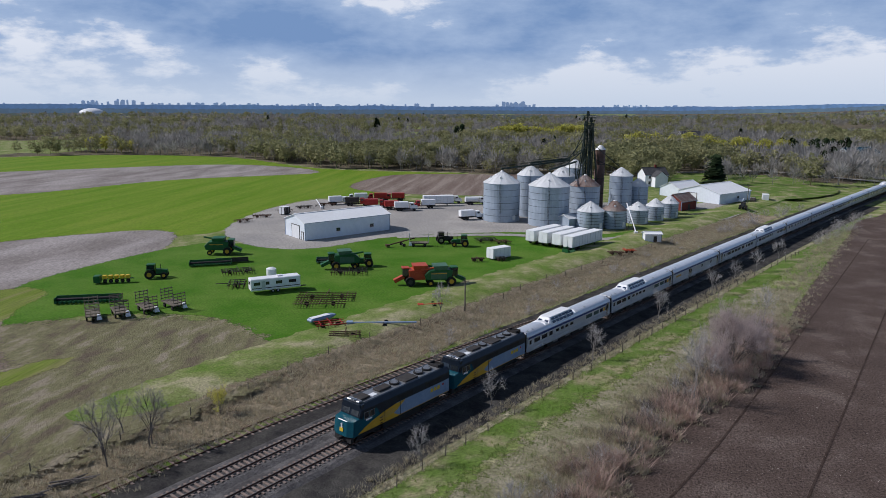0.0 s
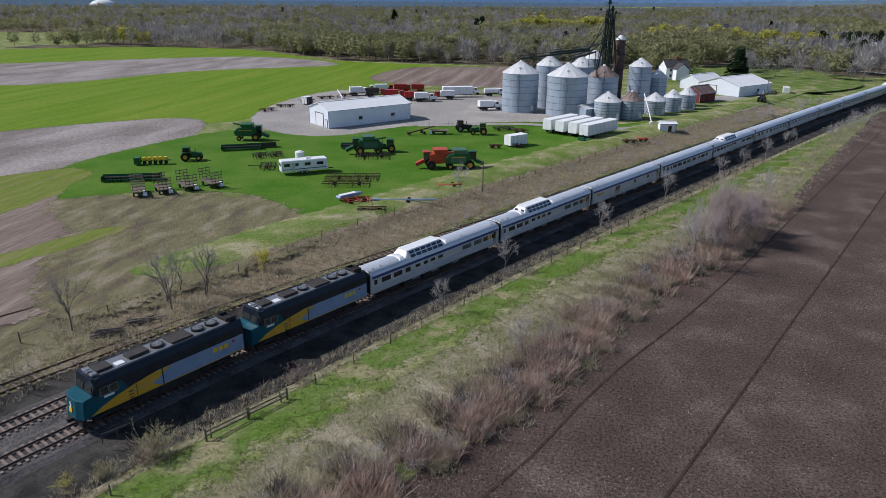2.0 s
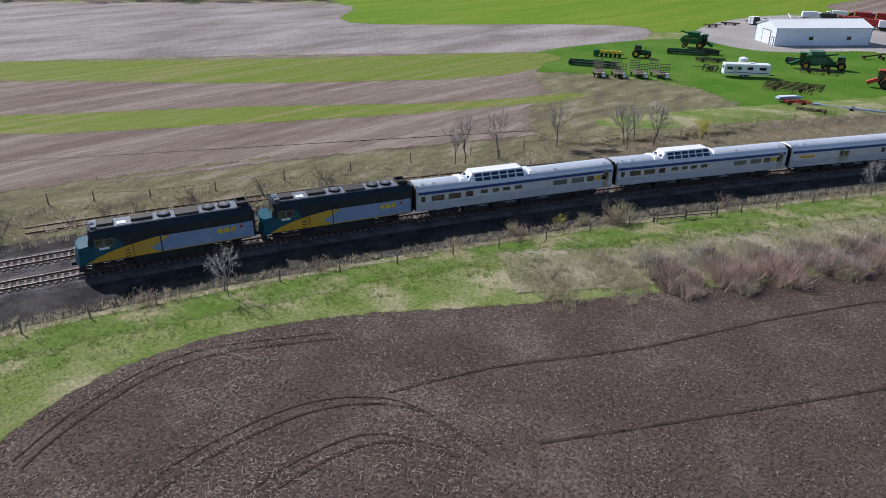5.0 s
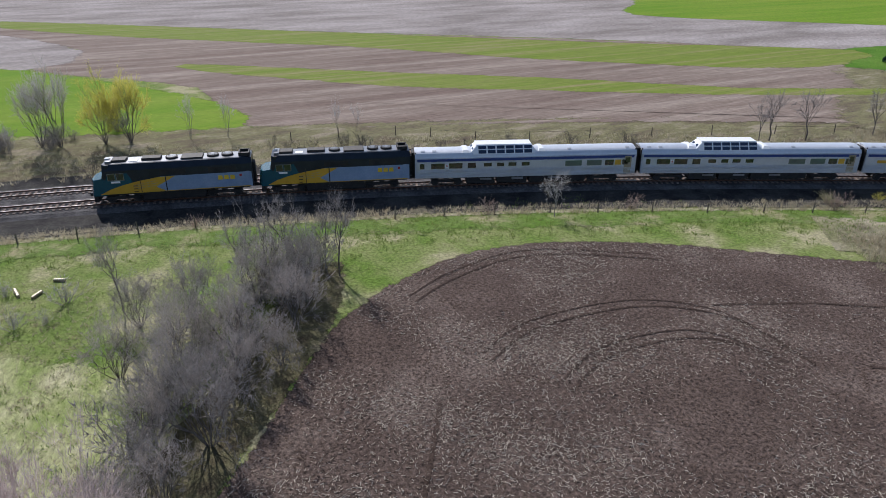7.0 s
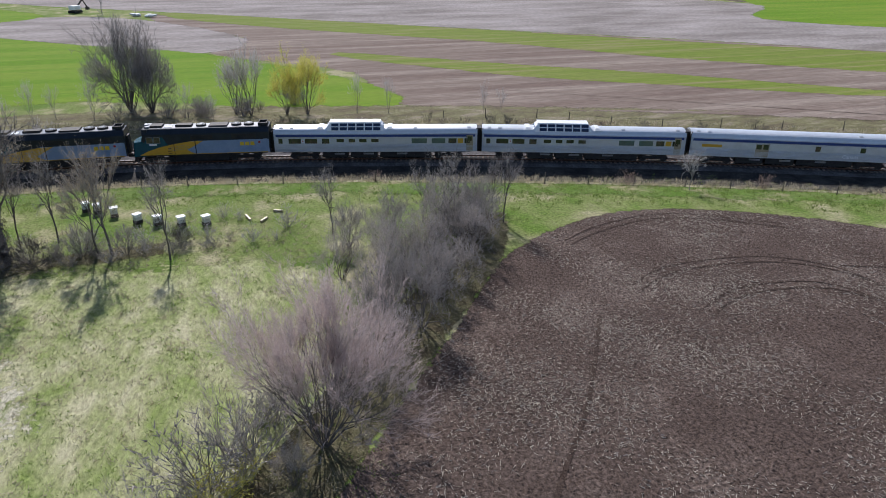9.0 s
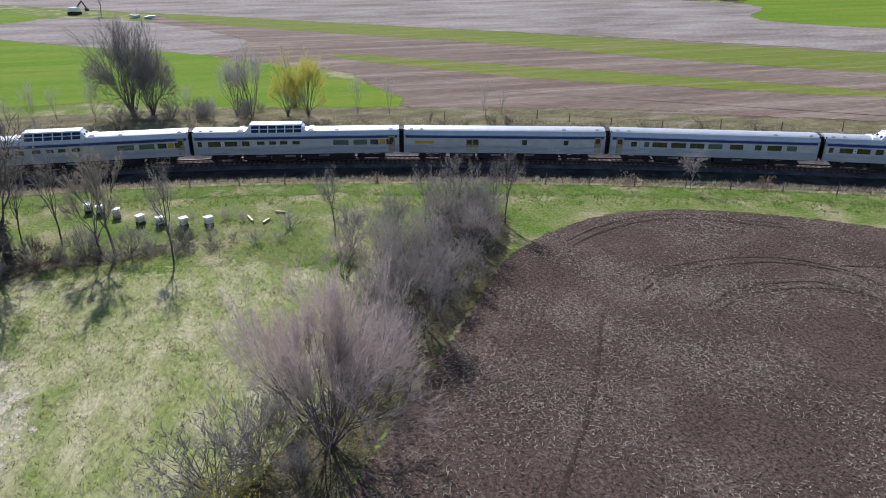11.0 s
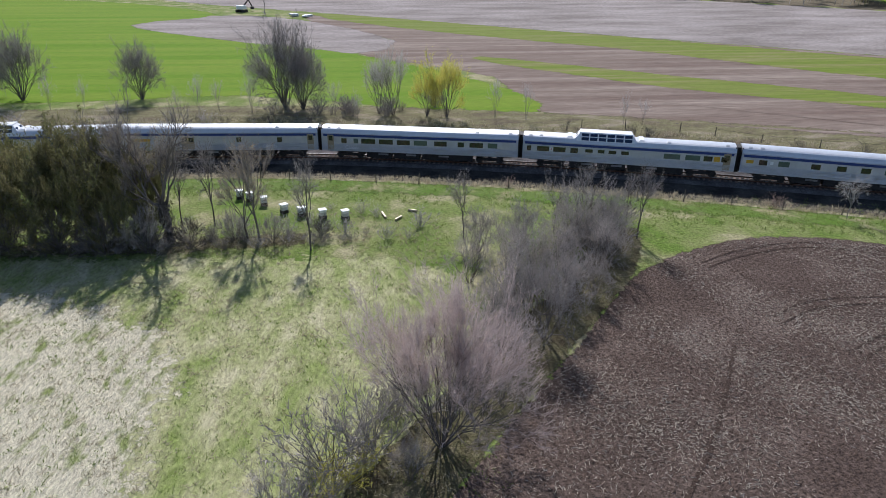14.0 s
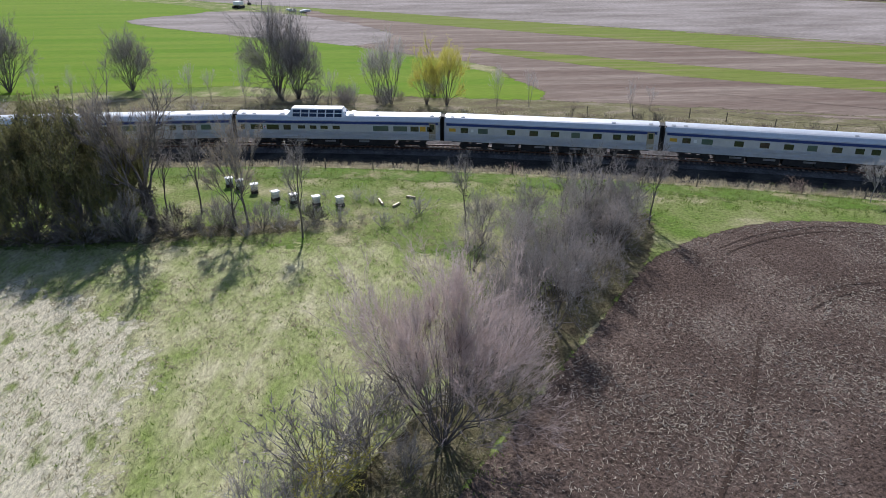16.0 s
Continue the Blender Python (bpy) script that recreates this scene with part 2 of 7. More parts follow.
M_NAVY = mat("dark navy loco paint", (0.010, 0.016, 0.027), (0.016, 0.024, 0.038), 0.8, 0.28)
M_TEAL = mat("teal green loco paint", (0.007, 0.07, 0.10), (0.011, 0.09, 0.12), 0.8, 0.25)
M_LOCOGREY = mat("blue grey loco paint", (0.20, 0.28, 0.41), (0.25, 0.33, 0.46), 0.7, 0.4)
M_LOCOROOF = mat("grey loco roof", (0.20, 0.205, 0.215), (0.30, 0.305, 0.315), 0.8, 0.3, 0.4)
M_LOGOY = mat("logo yellow", (0.70, 0.47, 0.03), (0.66, 0.43, 0.03), 1.0, 0.45)
M_RED = mat("red paint", (0.40, 0.03, 0.022), (0.32, 0.022, 0.018), 1.0, 0.45)
M_ORANGE = mat("orange red machine paint", (0.50, 0.075, 0.03), (0.42, 0.055, 0.022), 1.0, 0.45)
M_GREENP = mat("green machine paint", (0.02, 0.12, 0.035), (0.014, 0.085, 0.026), 1.0, 0.45)
M_PALEGREEN = mat("faded green tank paint", (0.075, 0.16, 0.10), (0.06, 0.13, 0.08), 1.0, 0.5)
M_RUST = mat("rusty iron", (0.115, 0.06, 0.035), (0.075, 0.045, 0.032), 2.0, 0.8)
M_RUSTROOF = mat("rusted bin roof", (0.20, 0.115, 0.085), (0.33, 0.29, 0.27), 0.35, 0.6, 0.3)
M_DARKIRON = mat("dark iron", (0.035, 0.033, 0.032), (0.06, 0.05, 0.042), 2.0, 0.7)
M_TYRE = mat("tyre rubber", (0.02, 0.02, 0.02), (0.035, 0.033, 0.03), 2.0, 0.85)
M_GALV = ribbed("galvanised bin wall", (0.42, 0.49, 0.57), (0.33, 0.39, 0.46), 0.18, 0.5, 0.3, "Z", 0.30, 0.010)
M_GALVROOF = mat("galvanised bin roof", (0.80, 0.81, 0.81), (0.66, 0.67, 0.67), 0.3, 0.5, 0.08)
M_SHEDWALL = ribbed("white sheet wall", (0.78, 0.83, 0.88), (0.73, 0.78, 0.83), 0.2, 0.5, 0.0, "X", 0.3, 0.02)
M_SHEDROOF = mat("white sheet roof", (0.88, 0.89, 0.89), (0.84, 0.85, 0.85), 0.2, 0.55, spec=0.3)
M_BARNRED = mat("barn red boards", (0.20, 0.045, 0.035), (0.15, 0.035, 0.03), 0.8, 0.8)
M_SHINGLE = mat("dark shingles", (0.06, 0.06, 0.065), (0.09, 0.088, 0.09), 1.0, 0.85)
M_TOWER = mat("green black tower steel", (0.025, 0.04, 0.032), (0.04, 0.055, 0.045), 1.0, 0.6)
M_COLUMN = mat("brown dryer column", (0.10, 0.06, 0.05), (0.14, 0.09, 0.075), 0.6, 0.6)
M_PALEWOOD = mat("bleached rack wood", (0.46, 0.42, 0.36), (0.36, 0.32, 0.27), 1.5, 0.85)
M_WOODPOST = mat("grey fence wood", (0.13, 0.11, 0.085), (0.20, 0.175, 0.145), 2.0, 0.9)
M_BARK = mat("grey bark", (0.42, 0.395, 0.375), (0.55, 0.52, 0.50), 1.2, 0.95, thin=0.35)
M_BARKD = mat("dark bark", (0.12, 0.105, 0.095), (0.19, 0.17, 0.155), 1.2, 0.95)
M_BARKM = mat("brown grey bark", (0.26, 0.235, 0.215), (0.38, 0.35, 0.33), 1.2, 0.95, thin=0.2)
M_TWIGG = mat("grey brown twigs", (0.33, 0.295, 0.27), (0.44, 0.40, 0.37), 0.8, 0.95, thin=0.3)
M_REED = mat("red brown reeds", (0.38, 0.26, 0.215), (0.60, 0.46, 0.38), 0.9, 0.95, thin=0.35)
M_TWIGP = mat("pinkish twig bark", (0.45, 0.37, 0.345), (0.57, 0.48, 0.45), 0.8, 0.95, thin=0.4)
M_TWIGR = mat("red brown stems", (0.35, 0.26, 0.22), (0.48, 0.38, 0.33), 0.7, 0.95, thin=0.4)
M_TWIGY = mat("yellow willow twigs", (0.56, 0.52, 0.14), (0.62, 0.57, 0.18), 0.8, 0.95, thin=0.4)
M_LEAFY = mat("young yellow leaves", (0.55, 0.53, 0.07), (0.62, 0.58, 0.12), 0.6, 0.9, thin=0.5)
M_LEAFO = mat("olive buds", (0.33, 0.34, 0.15), (0.41, 0.40, 0.21), 0.6, 0.9, thin=0.45)
M_LEAFD = mat("brown dead leaves", (0.31, 0.25, 0.165), (0.42, 0.35, 0.24), 0.8, 0.9, thin=0.45)
M_CEDAR = mat("dull evergreen scales", (0.155, 0.17, 0.07), (0.285, 0.25, 0.125), 0.5, 0.9, thin=0.35)
M_CONIFER = mat("conifer needles", (0.018, 0.032, 0.014), (0.03, 0.046, 0.02), 0.6, 0.9)
M_STRAW = mat("straw", (0.56, 0.51, 0.43), (0.40, 0.355, 0.30), 0.5, 0.9, thin=0.3)
M_TUFT = mat("dry grass blades", (0.52, 0.47, 0.34), (0.38, 0.335, 0.235), 0.3, 0.95, thin=0.5)
M_TUFTG = mat("green grass blades", (0.17, 0.26, 0.055), (0.25, 0.30, 0.10), 0.3, 0.95, thin=0.5)
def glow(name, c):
    """A far backdrop's tone, with haze painted in as colour and dim glow."""
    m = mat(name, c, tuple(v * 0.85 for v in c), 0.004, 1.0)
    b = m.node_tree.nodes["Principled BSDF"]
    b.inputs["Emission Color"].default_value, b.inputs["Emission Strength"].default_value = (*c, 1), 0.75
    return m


# haze painted in: each farther ring is bluer and brighter
FAR_HAZE = [glow("hazy far land a", (0.105, 0.125, 0.115)), glow("hazy far land b", (0.105, 0.155, 0.21)), glow("hazy far land c", (0.11, 0.19, 0.34))]
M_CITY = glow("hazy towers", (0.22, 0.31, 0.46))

# ---- building helpers ----
def box(bm, c, s, rz=0.0, top=(1.0, 1.0), rx=0.0, ry=0.0):
    """A box at centre c of size s; top scales its upper face."""
    vs = []
    m = Matrix.Translation(c) @ Euler((radians(rx), radians(ry), radians(rz))).to_matrix().to_4x4()
    for z in (-0.5, 0.5):
        k = top if z > 0 else (1.0, 1.0)
        for x, y in ((-0.5, -0.5), (0.5, -0.5), (0.5, 0.5), (-0.5, 0.5)):
            vs.append(bm.verts.new(m @ Vector((x * s[0] * k[0], y * s[1] * k[1], z * s[2]))))
    for f in ((3, 2, 1, 0), (4, 5, 6, 7), (0, 1, 5, 4), (1, 2, 6, 5), (2, 3, 7, 6), (3, 0, 4, 7)):
        bm.faces.new([vs[i] for i in f])
    return vs


def tube(bm, p0, p1, r0, r1=None, n=10, caps=True):
    p0, p1 = Vector(p0), Vector(p1)
    r1 = r0 if r1 is None else r1
    q = (p1 - p0).to_track_quat("Z", "Y").to_matrix()
    rings = []
    for p, r in ((p0, r0), (p1, r1)):
        rings.append([bm.verts.new(p + q @ Vector((r * math.cos(2 * math.pi * i / n), r * math.sin(2 * math.pi * i / n), 0))) for i in range(n)])
    for i in range(n):
        bm.faces.new((rings[0][i], rings[0][(i + 1) % n], rings[1][(i + 1) % n], rings[1][i]))
    if caps:
        bm.faces.new(rings[0][::-1])
        bm.faces.new(rings[1])


def prism(bm, outline, y0, y1, axis="y"):
    """An outline of (a, b) swept between two values of the given axis (y: a=x, b=z; x: a=y, b=z; z: a=x, b=y)."""
    def at(a, b, c):
        return {"y": (a, c, b), "x": (c, a, b), "z": (a, b, c)}[axis]
    A = [bm.verts.new(at(a, b, y0)) for a, b in outline]
    B = [bm.verts.new(at(a, b, y1)) for a, b in outline]
    n = len(A)
    for i in range(n):
        bm.faces.new((A[i], A[(i + 1) % n], B[(i + 1) % n], B[i]))
    bm.faces.new(A[::-1])
    bm.faces.new(B)
    bmesh.ops.recalc_face_normals(bm, faces=bm.faces)


def mesh_of(name, bm, material, bevel=0.0, smooth=False):
    if bevel:
        bmesh.ops.bevel(bm, geom=bm.edges[:], offset=bevel, segments=1, affect="EDGES", clamp_overlap=True)
    me = bpy.data.meshes.new(name)
    bm.to_mesh(me)
    bm.free()
    me.materials.append(material)
    if smooth:
        for p in me.polygons:
            p.use_smooth = True
    return me


def part(name, bm, material, parent=None, label="", bevel=0.0, smooth=False):
    ob = new(name, mesh_of(name, bm, material, bevel, smooth))
    ob.parent = parent
    if label:
        ob["label"] = label
    return ob


def thing(name, m, label, category, group=""):
    ob = new(name)
    ob.matrix_world = m
    return tagged(ob, label, category, group)


def bmnew():
    return bmesh.new()


def boxpart(name, c, s, material, parent, label="", bevel=0.0, **kw):
    bm = bmnew()
    box(bm, c, s, **kw)
    return part(name, bm, material, parent, label, bevel)


def raw(name, verts, faces, material):
    me = bpy.data.meshes.new(name)
    me.from_pydata([tuple(v) for v in verts], [], [tuple(f) for f in faces])
    me.materials.append(material)
    return me


# ---- the railway line ----
KNOT_Y = [-263.75, -212.5, -161.25, -110.0, -58.75, -7.5, 43.75, 95.0, 146.25, 197.5, 248.75, 300.0, 351.25, 402.5, 453.75, 505.0, 556.25]
KNOT_X = [-33.0, -49.0, -61.0, -67.41, -67.46, -55.12, -33.54, -4.75, 26.45, 58.35, 91.07, 124.6, 158.5, 193.0, 228.0, 263.5, 299.5]


def line_x(y):
    y = np.asarray(y, float)
    h = 51.25
    i = np.clip(((y - KNOT_Y[0]) // h).astype(int), 0, len(KNOT_Y) - 2)
    u = (y - (KNOT_Y[0] + i * h)) / h
    e = np.array([2 * KNOT_X[0] - KNOT_X[1]] + KNOT_X + [2 * KNOT_X[-1] - KNOT_X[-2]])
    p0, p1, p2, p3 = e[i], e[i + 1], e[i + 2], e[i + 3]
    return 0.5 * (2 * p1 + (p2 - p0) * u + (2 * p0 - 5 * p1 + 4 * p2 - p3) * u * u + (3 * p1 - p0 - 3 * p2 + p3) * u ** 3)


LY = np.arange(-263.0, 556.0, 0.25)
LX = line_x(LY)
LS = np.concatenate([[0], np.cumsum(np.hypot(np.diff(LX), np.diff(LY)))])
LS -= np.interp(-130.0, LY, LS)                # s is 0 where y is -130 and grows northwards
LD = np.gradient(LX, LY)


def on_line(s, off=0.0):
    """The place at arc length s, off metres to the east of the line, and the heading's angle from +x."""
    y = float(np.interp(s, LS, LY))
    x, g = float(np.interp(y, LY, LX)), float(np.interp(y, LY, LD))
    n = math.hypot(1, g)
    return x + off / n, y - off * g / n, math.atan2(1, g)


def off_line(x, y):
    """Signed distance to the east of the line (good near it)."""
    yy = np.clip(y, -262, 555)
    for _ in range(2):
        lx, g = np.interp(yy, LY, LX), np.interp(yy, LY, LD)
        d = (x - lx) / np.hypot(1, g) - (y - yy) * g / np.hypot(1, g)
        along = (x - lx) * g / (1 + g * g) + (y - yy) / (1 + g * g)
        yy = np.clip(yy + along, -262, 555)
    return (x - np.interp(yy, LY, LX)) / np.sqrt(1 + np.interp(yy, LY, LD) ** 2) - (y - yy) * 0.0


RAIL = -0.2                                     # height of the rail heads
PROFILE_D = [-60, -24, -19.5, -17, -13.5, -11, -7.6, 3.0, 5.2, 6.8, 9.0, 12, 60]
PROFILE_N = [0.0, 0.0, 0.75, 0.45, -0.75, -0.75, -0.74, -0.76, -0.78, -0.78, -0.35, 0.0, 0.0]
PROFILE_S = [0.0, 0.0, -0.1, -0.2, -0.5, -0.6, -0.74, -0.76, -0.78, -0.78, -0.35, 0.0, 0.0]


def ground_z(x, y):
    x, y = np.asarray(x, float), np.asarray(y, float)
    d = off_line(x, y)
    w = np.clip((y - 70) / 25, 0, 1) * np.clip((330 - y) / 60, 0, 1)
    z = np.interp(d, PROFILE_D, PROFILE_N) * w + np.interp(d, PROFILE_D, PROFILE_S) * (1 - w)
    z = np.where((y < -250) | (y > 540), 0.0, z)
    r = np.hypot(x, y)
    far = np.clip((r - 700) / 3000, 0, 1)
    az = np.degrees(np.arctan2(x, y))
    hill = 46 * np.exp(-((az - 34) / 17.0) ** 2) * np.clip((r - 900) / 1600, 0, 1)
    return z + far * 6 * np.sin(x / 410.0 + 1) * np.cos(y / 530.0) + hill


def spread(lo, hi, step, end, grow):
    a, out = hi, []
    s = step
    while a < end:
        s *= grow
        a += s
        out.append(min(a, end))
    b, s, back = lo, step, []
    while b > -end:
        s *= grow
        b -= s
        back.append(max(b, -end))
    return np.array(back[::-1] + list(np.arange(lo, hi + 0.01, step)) + out)


gx, gy = spread(-110, 150, 2.0, 4900, 1.09), spread(-120, 330, 2.0, 4900, 1.09)
GX, GY = np.meshgrid(gx, gy)
GZ = ground_z(GX.ravel(), GY.ravel())
nx = len(gx)
quads = [(j * nx + i, j * nx + i + 1, (j + 1) * nx + i + 1, (j + 1) * nx + i) for j in range(len(gy) - 1) for i in range(nx - 1)]
ground = new("ground", raw("ground", np.stack([GX.ravel(), GY.ravel(), GZ], 1), quads, M_GRASS))
for p in ground.data.polygons:
    p.use_smooth = True
tagged(ground, "rough spring pasture, green mixed with dry grass", "ground", kind="structure")


GRID = GZ.reshape(len(gy), nx)


def sheet_z(x, y):
    """Height of the meshed ground."""
    i, j = np.clip(np.searchsorted(gx, x) - 1, 0, nx - 2), np.clip(np.searchsorted(gy, y) - 1, 0, len(gy) - 2)
    u, v = (x - gx[i]) / (gx[i + 1] - gx[i]), (y - gy[j]) / (gy[j + 1] - gy[j])
    return (GRID[j, i] * (1 - u) + GRID[j, i + 1] * u) * (1 - v) + (GRID[j + 1, i] * (1 - u) + GRID[j + 1, i + 1] * u) * v


def smooth_loop(pts, sub, closed=True):
    P = [Vector((*p, 0)) for p in pts]
    n, out = len(P), []
    for i in range(n if closed else n - 1):
        a, b, c, d = (P[(i - 1) % n], P[i], P[(i + 1) % n], P[(i + 2) % n]) if closed else (P[max(i - 1, 0)], P[i], P[i + 1], P[min(i + 2, n - 1)])
        k = max(2, int((c - b).length / sub))
        for j in range(k):
            u = j / k
            out.append(0.5 * (2 * b + (c - a) * u + (2 * a - 5 * b + 4 * c - d) * u * u + (3 * b - a - 3 * c + d) * u ** 3))
    if not closed:
        out.append(P[-1])
    return out


def patch(name, pts, material, z, feather, label, sub=6.0, category="field", drape=False):
    """A field on the ground: a smooth outline with a ragged border of the given width."""
    P = smooth_loop(pts, sub)
    area = sum(a.x * b.y - b.x * a.y for a, b in zip(P, P[1:] + P[:1]))
    if area < 0:
        P = P[::-1]
    n = len(P)
    verts, edge = [], []
    for k in (0, 1):
        for i in range(n):
            t = (P[(i + 1) % n] - P[i - 1])
            t.normalize()
            q = P[i] + Vector((-t.y, t.x, 0)) * (feather * (k - 0.5))
            verts.append((q.x, q.y, z))
            edge.append(float(k))
    faces = [(i, (i + 1) % n, n + (i + 1) % n, n + i) for i in range(n)] + [tuple(range(n, 2 * n))]
    me = raw(name, verts, faces, material)
    at = me.attributes.new("edge", "FLOAT", "POINT")
    at.data.foreach_set("value", edge)
    return tagged(new(name, me), label, category, kind="structure")


def ribbon(name, pts, widths, material, z, label, sub=1.5, soft=True, category="strip", follow=False):
    """A strip along a line, with ragged borders: a row of vertices at each of four offsets."""
    P = smooth_loop(pts, sub, False)
    verts, edge, faces = [], [], []
    offs = ((-widths, 0.0), (-widths * 0.4, 1.0), (widths * 0.4, 1.0), (widths, 0.0)) if isinstance(widths, (int, float)) else widths
    if follow:
        fine = np.unique(np.r_[[o for o, _ in offs], np.arange(offs[0][0], offs[-1][0], 0.6)])
        offs = list(zip(fine, np.interp(fine, [o for o, _ in offs], [e for _, e in offs])))
    m = len(offs)
    for i, p in enumerate(P):
        t = P[min(i + 1, len(P) - 1)] - P[max(i - 1, 0)]
        t.normalize()
        for o, e in offs:
            q = p + Vector((t.y, -t.x, 0)) * o
            verts.append([q.x, q.y, z])
            edge.append(e)
    if follow:
        V = np.array(verts)
        V[:, 2] = sheet_z(V[:, 0], V[:, 1]) + 0.015 + 0.4 * z
        verts = V
    for i in range(len(P) - 1):
        for k in range(m - 1):
            faces.append((i * m + k, i * m + k + 1, (i + 1) * m + k + 1, (i + 1) * m + k))
    me = raw(name, verts, faces, material)
    at = me.attributes.new("edge", "FLOAT", "POINT")
    at.data.foreach_set("value", edge)
    return tagged(new(name, me), label, category, kind="structure")


def line_pts(s0, s1, off, step=12.0):
    return [on_line(s, off)[:2] for s in np.arange(s0, s1 + 0.1, step)]


# ---- fields ----
SOIL_EDGE = [(20, -63.5), (3, -50.3), (-6.2, -43.8), (-13.0, -38.8), (-19, -33.9), (-27.0, -28.2), (-32.0, -22.5), (-35.5, -15), (-36, -8), (-33.4, 0.2), (-28.4, 8.3), (-22, 16.2),
             (-15.1, 25.9), (-6.2, 39), (0, 48.2), (6.2, 59), (13, 74), (22.6, 90), (28.5, 97), (42, 123), (58.7, 158), (86.7, 214.6), (109, 254)]
patch("soil_field", SOIL_EDGE + [(150, 268), (330, 210), (340, -110), (60, -110)], M_SOIL, 0.017, 1.6, "dark brown ploughed field with straw flecks", 4.0)
patch("stubble_field", [(-239, -61), (-207, -20), (-176, 24), (-140, 75), (-97, 127), (-91, 156), (-97, 178), (-108, 187), (-128, 174), (-179, 125), (-228, 158), (-300, 85), (-440, -60), (-360, -190), (-290, -130)],
      M_STUB, 0.013, 5.0, "pale grey-brown corn stubble field", 10)
patch("tilled_field", [(-51, 84), (-58, 95), (-72, 108), (-84, 102), (-96, 126), (-141, 72), (-176, 22), (-238, -62), (-214, -68), (-174, -44), (-150, -52), (-118, -24), (-90, -24), *[on_line(q, -25.0)[:2] for q in (128, 146, 164, 182, 200)], (-55, 70), (-53, 77)],
      M_TILL, 0.010, 4.0, "tan tilled field with straight working marks", 8)
patch("grass_strip", [(-239, -62), (-176, 22), (-137, 71), (-98, 125), (-88, 112), (-86, 100), (-92, 82), (-120, 47), (-152, 16), (-191, -32), (-225, -64)], M_STRIP, 0.020, 4.0, "long strip of bright green crop", 8)
patch("grass_strip", [(-144, -23), (-117, 14), (-99, 40), (-77, 67), (-66, 90), (-62, 88), (-74, 60), (-90, 33), (-104, 10), (-121, -8), (-135, -22)], M_STRIP, 0.021, 3.0, "narrow strip of bright green crop", 8)
patch("green_field", [(-100, -115), (-104, -72), (-93, -46), (-86, -22), (-108, -24), (-150, -54), (-174, -88), (-209, -124), (-240, -104), (-290, -160), (-290, -230), (-180, -290), (-110, -220)],
      M_CROP, 0.018, 4.0, "bright green field of young crop", 10)
patch("stony_field", [(-209, -123), (-174, -88), (-150, -54), (-170, -43), (-214, -67), (-236, -98)], M_STUB, 0.017, 5.0, "grey stony tongue of bare field", 8)
patch("green_field", [(-179, 125), (-128, 175), (-108, 188), (-97, 180), (-88, 195), (-94, 230), (-87, 262), (-62, 284), (-84, 304), (-79, 358), (-40, 372), (-128, 384), (-216, 450), (-300, 452), (-360, 414), (-420, 330), (-300, 190), (-228, 160)],
      M_CROP, 0.012, 4.0, "wide bright green field of young crop", 12)
patch("bare_field", [(-212, 246), (-176, 312), (-121, 363), (-191, 397), (-283, 328), (-340, 290), (-280, 250)], M_STUB, 0.023, 6.0, "brown bare field within the green crop", 12)
patch("bare_field", [(-86, 303), (-78, 358), (-32, 372), (-6, 366), (-8, 290), (-23, 284), (-60, 283)], M_TILL, 0.025, 4.0, "brown tilled field behind the silos", 10)
patch("lawn", [(-100, 125), (-91, 165), (-80, 174), (-65, 170), (-54, 173), (-38, 191), (-8, 205), (18, 205), (40, 228), (60, 250), (82, 290), (104, 300), *[on_line(q, -22.0)[:2] for q in (462, 430, 400, 370, 340, 310, 285, 262)],
                (-31, 99), (-44, 107), (-52, 113), (-65, 113), (-75, 109), (-84, 103)], M_LAWN, 0.017, 3.0, "vivid green farm lawn round parked machinery", 6)
patch("lawn", [(60, 300), (100, 300), (130, 340), (118, 400), (60, 395), (40, 345)], M_VERGE, 0.015, 4.0, "green lawn round the farmhouse", 8)
patch("scrub", [(-84, 100), (-76, 107), (-65, 111), (-52, 112), (-42, 107), (-31, 97), (-33, 84), (-42, 68), (-50, 60), (-62, 72), (-70, 88)], M_SCRUB, 0.018, 10.0, "dry trampled scrub at the yard's edge", 5)
patch("gravel_yard", [(-90, 193), (-77, 175), (-65, 169), (-54, 172), (-38, 191), (-8, 204), (4, 206), (28, 228), (46, 258), (66, 268), (90, 292), (78, 304), (56, 276), (30, 275), (-10, 262), (-35, 258), (-64, 247), (-84, 260), (-94, 230)],
      M_YARD, 0.026, 3.0, "pale grey gravel farmyard", 6, "yard")
ribbon("farm_track", [(-38, 190), (-10, 199), (18.6, 198), (42, 223), (62, 247), (80, 284)], 2.4, M_YARD, 0.1, "pale gravel farm drive", category="drive")
patch("straw_meadow", [(-38, -90), (-36, -72), (-35, -56), (-34, -46), (-27, -39.6), (-19, -38.6), (-9, -45.5), (2, -54), (14, -66), (16, -120), (-45, -120)], M_PALE, 0.007, 5.0, "thin straw-coloured meadow grass", 5)
patch("dry_meadow", [(-31.5, -84), (-30, -76), (-26.5, -69.5), (-22.5, -64.5), (-17.5, -61.8), (-13, -62.4), (-9, -61.5), (-2, -62.5), (14, -72), (14, -120), (-40, -120)], M_DRY, 0.010, 9.0, "pale flattened dry grass", 3)
ribbon("hedge_bottom", [(-40, -25), (-33, -27.5), (-27, -31.5), (-20, -37), (-13.5, -42), (-7, -46.8), (2, -53.6), (12, -61)], ((-3.6, 0), (-2.0, 1), (1.4, 1), (2.6, 0)), M_LITTER_SHADE, 0.04, "leaf litter and dead stems under the hedge, darkened with its shade", category="litter", follow=True)
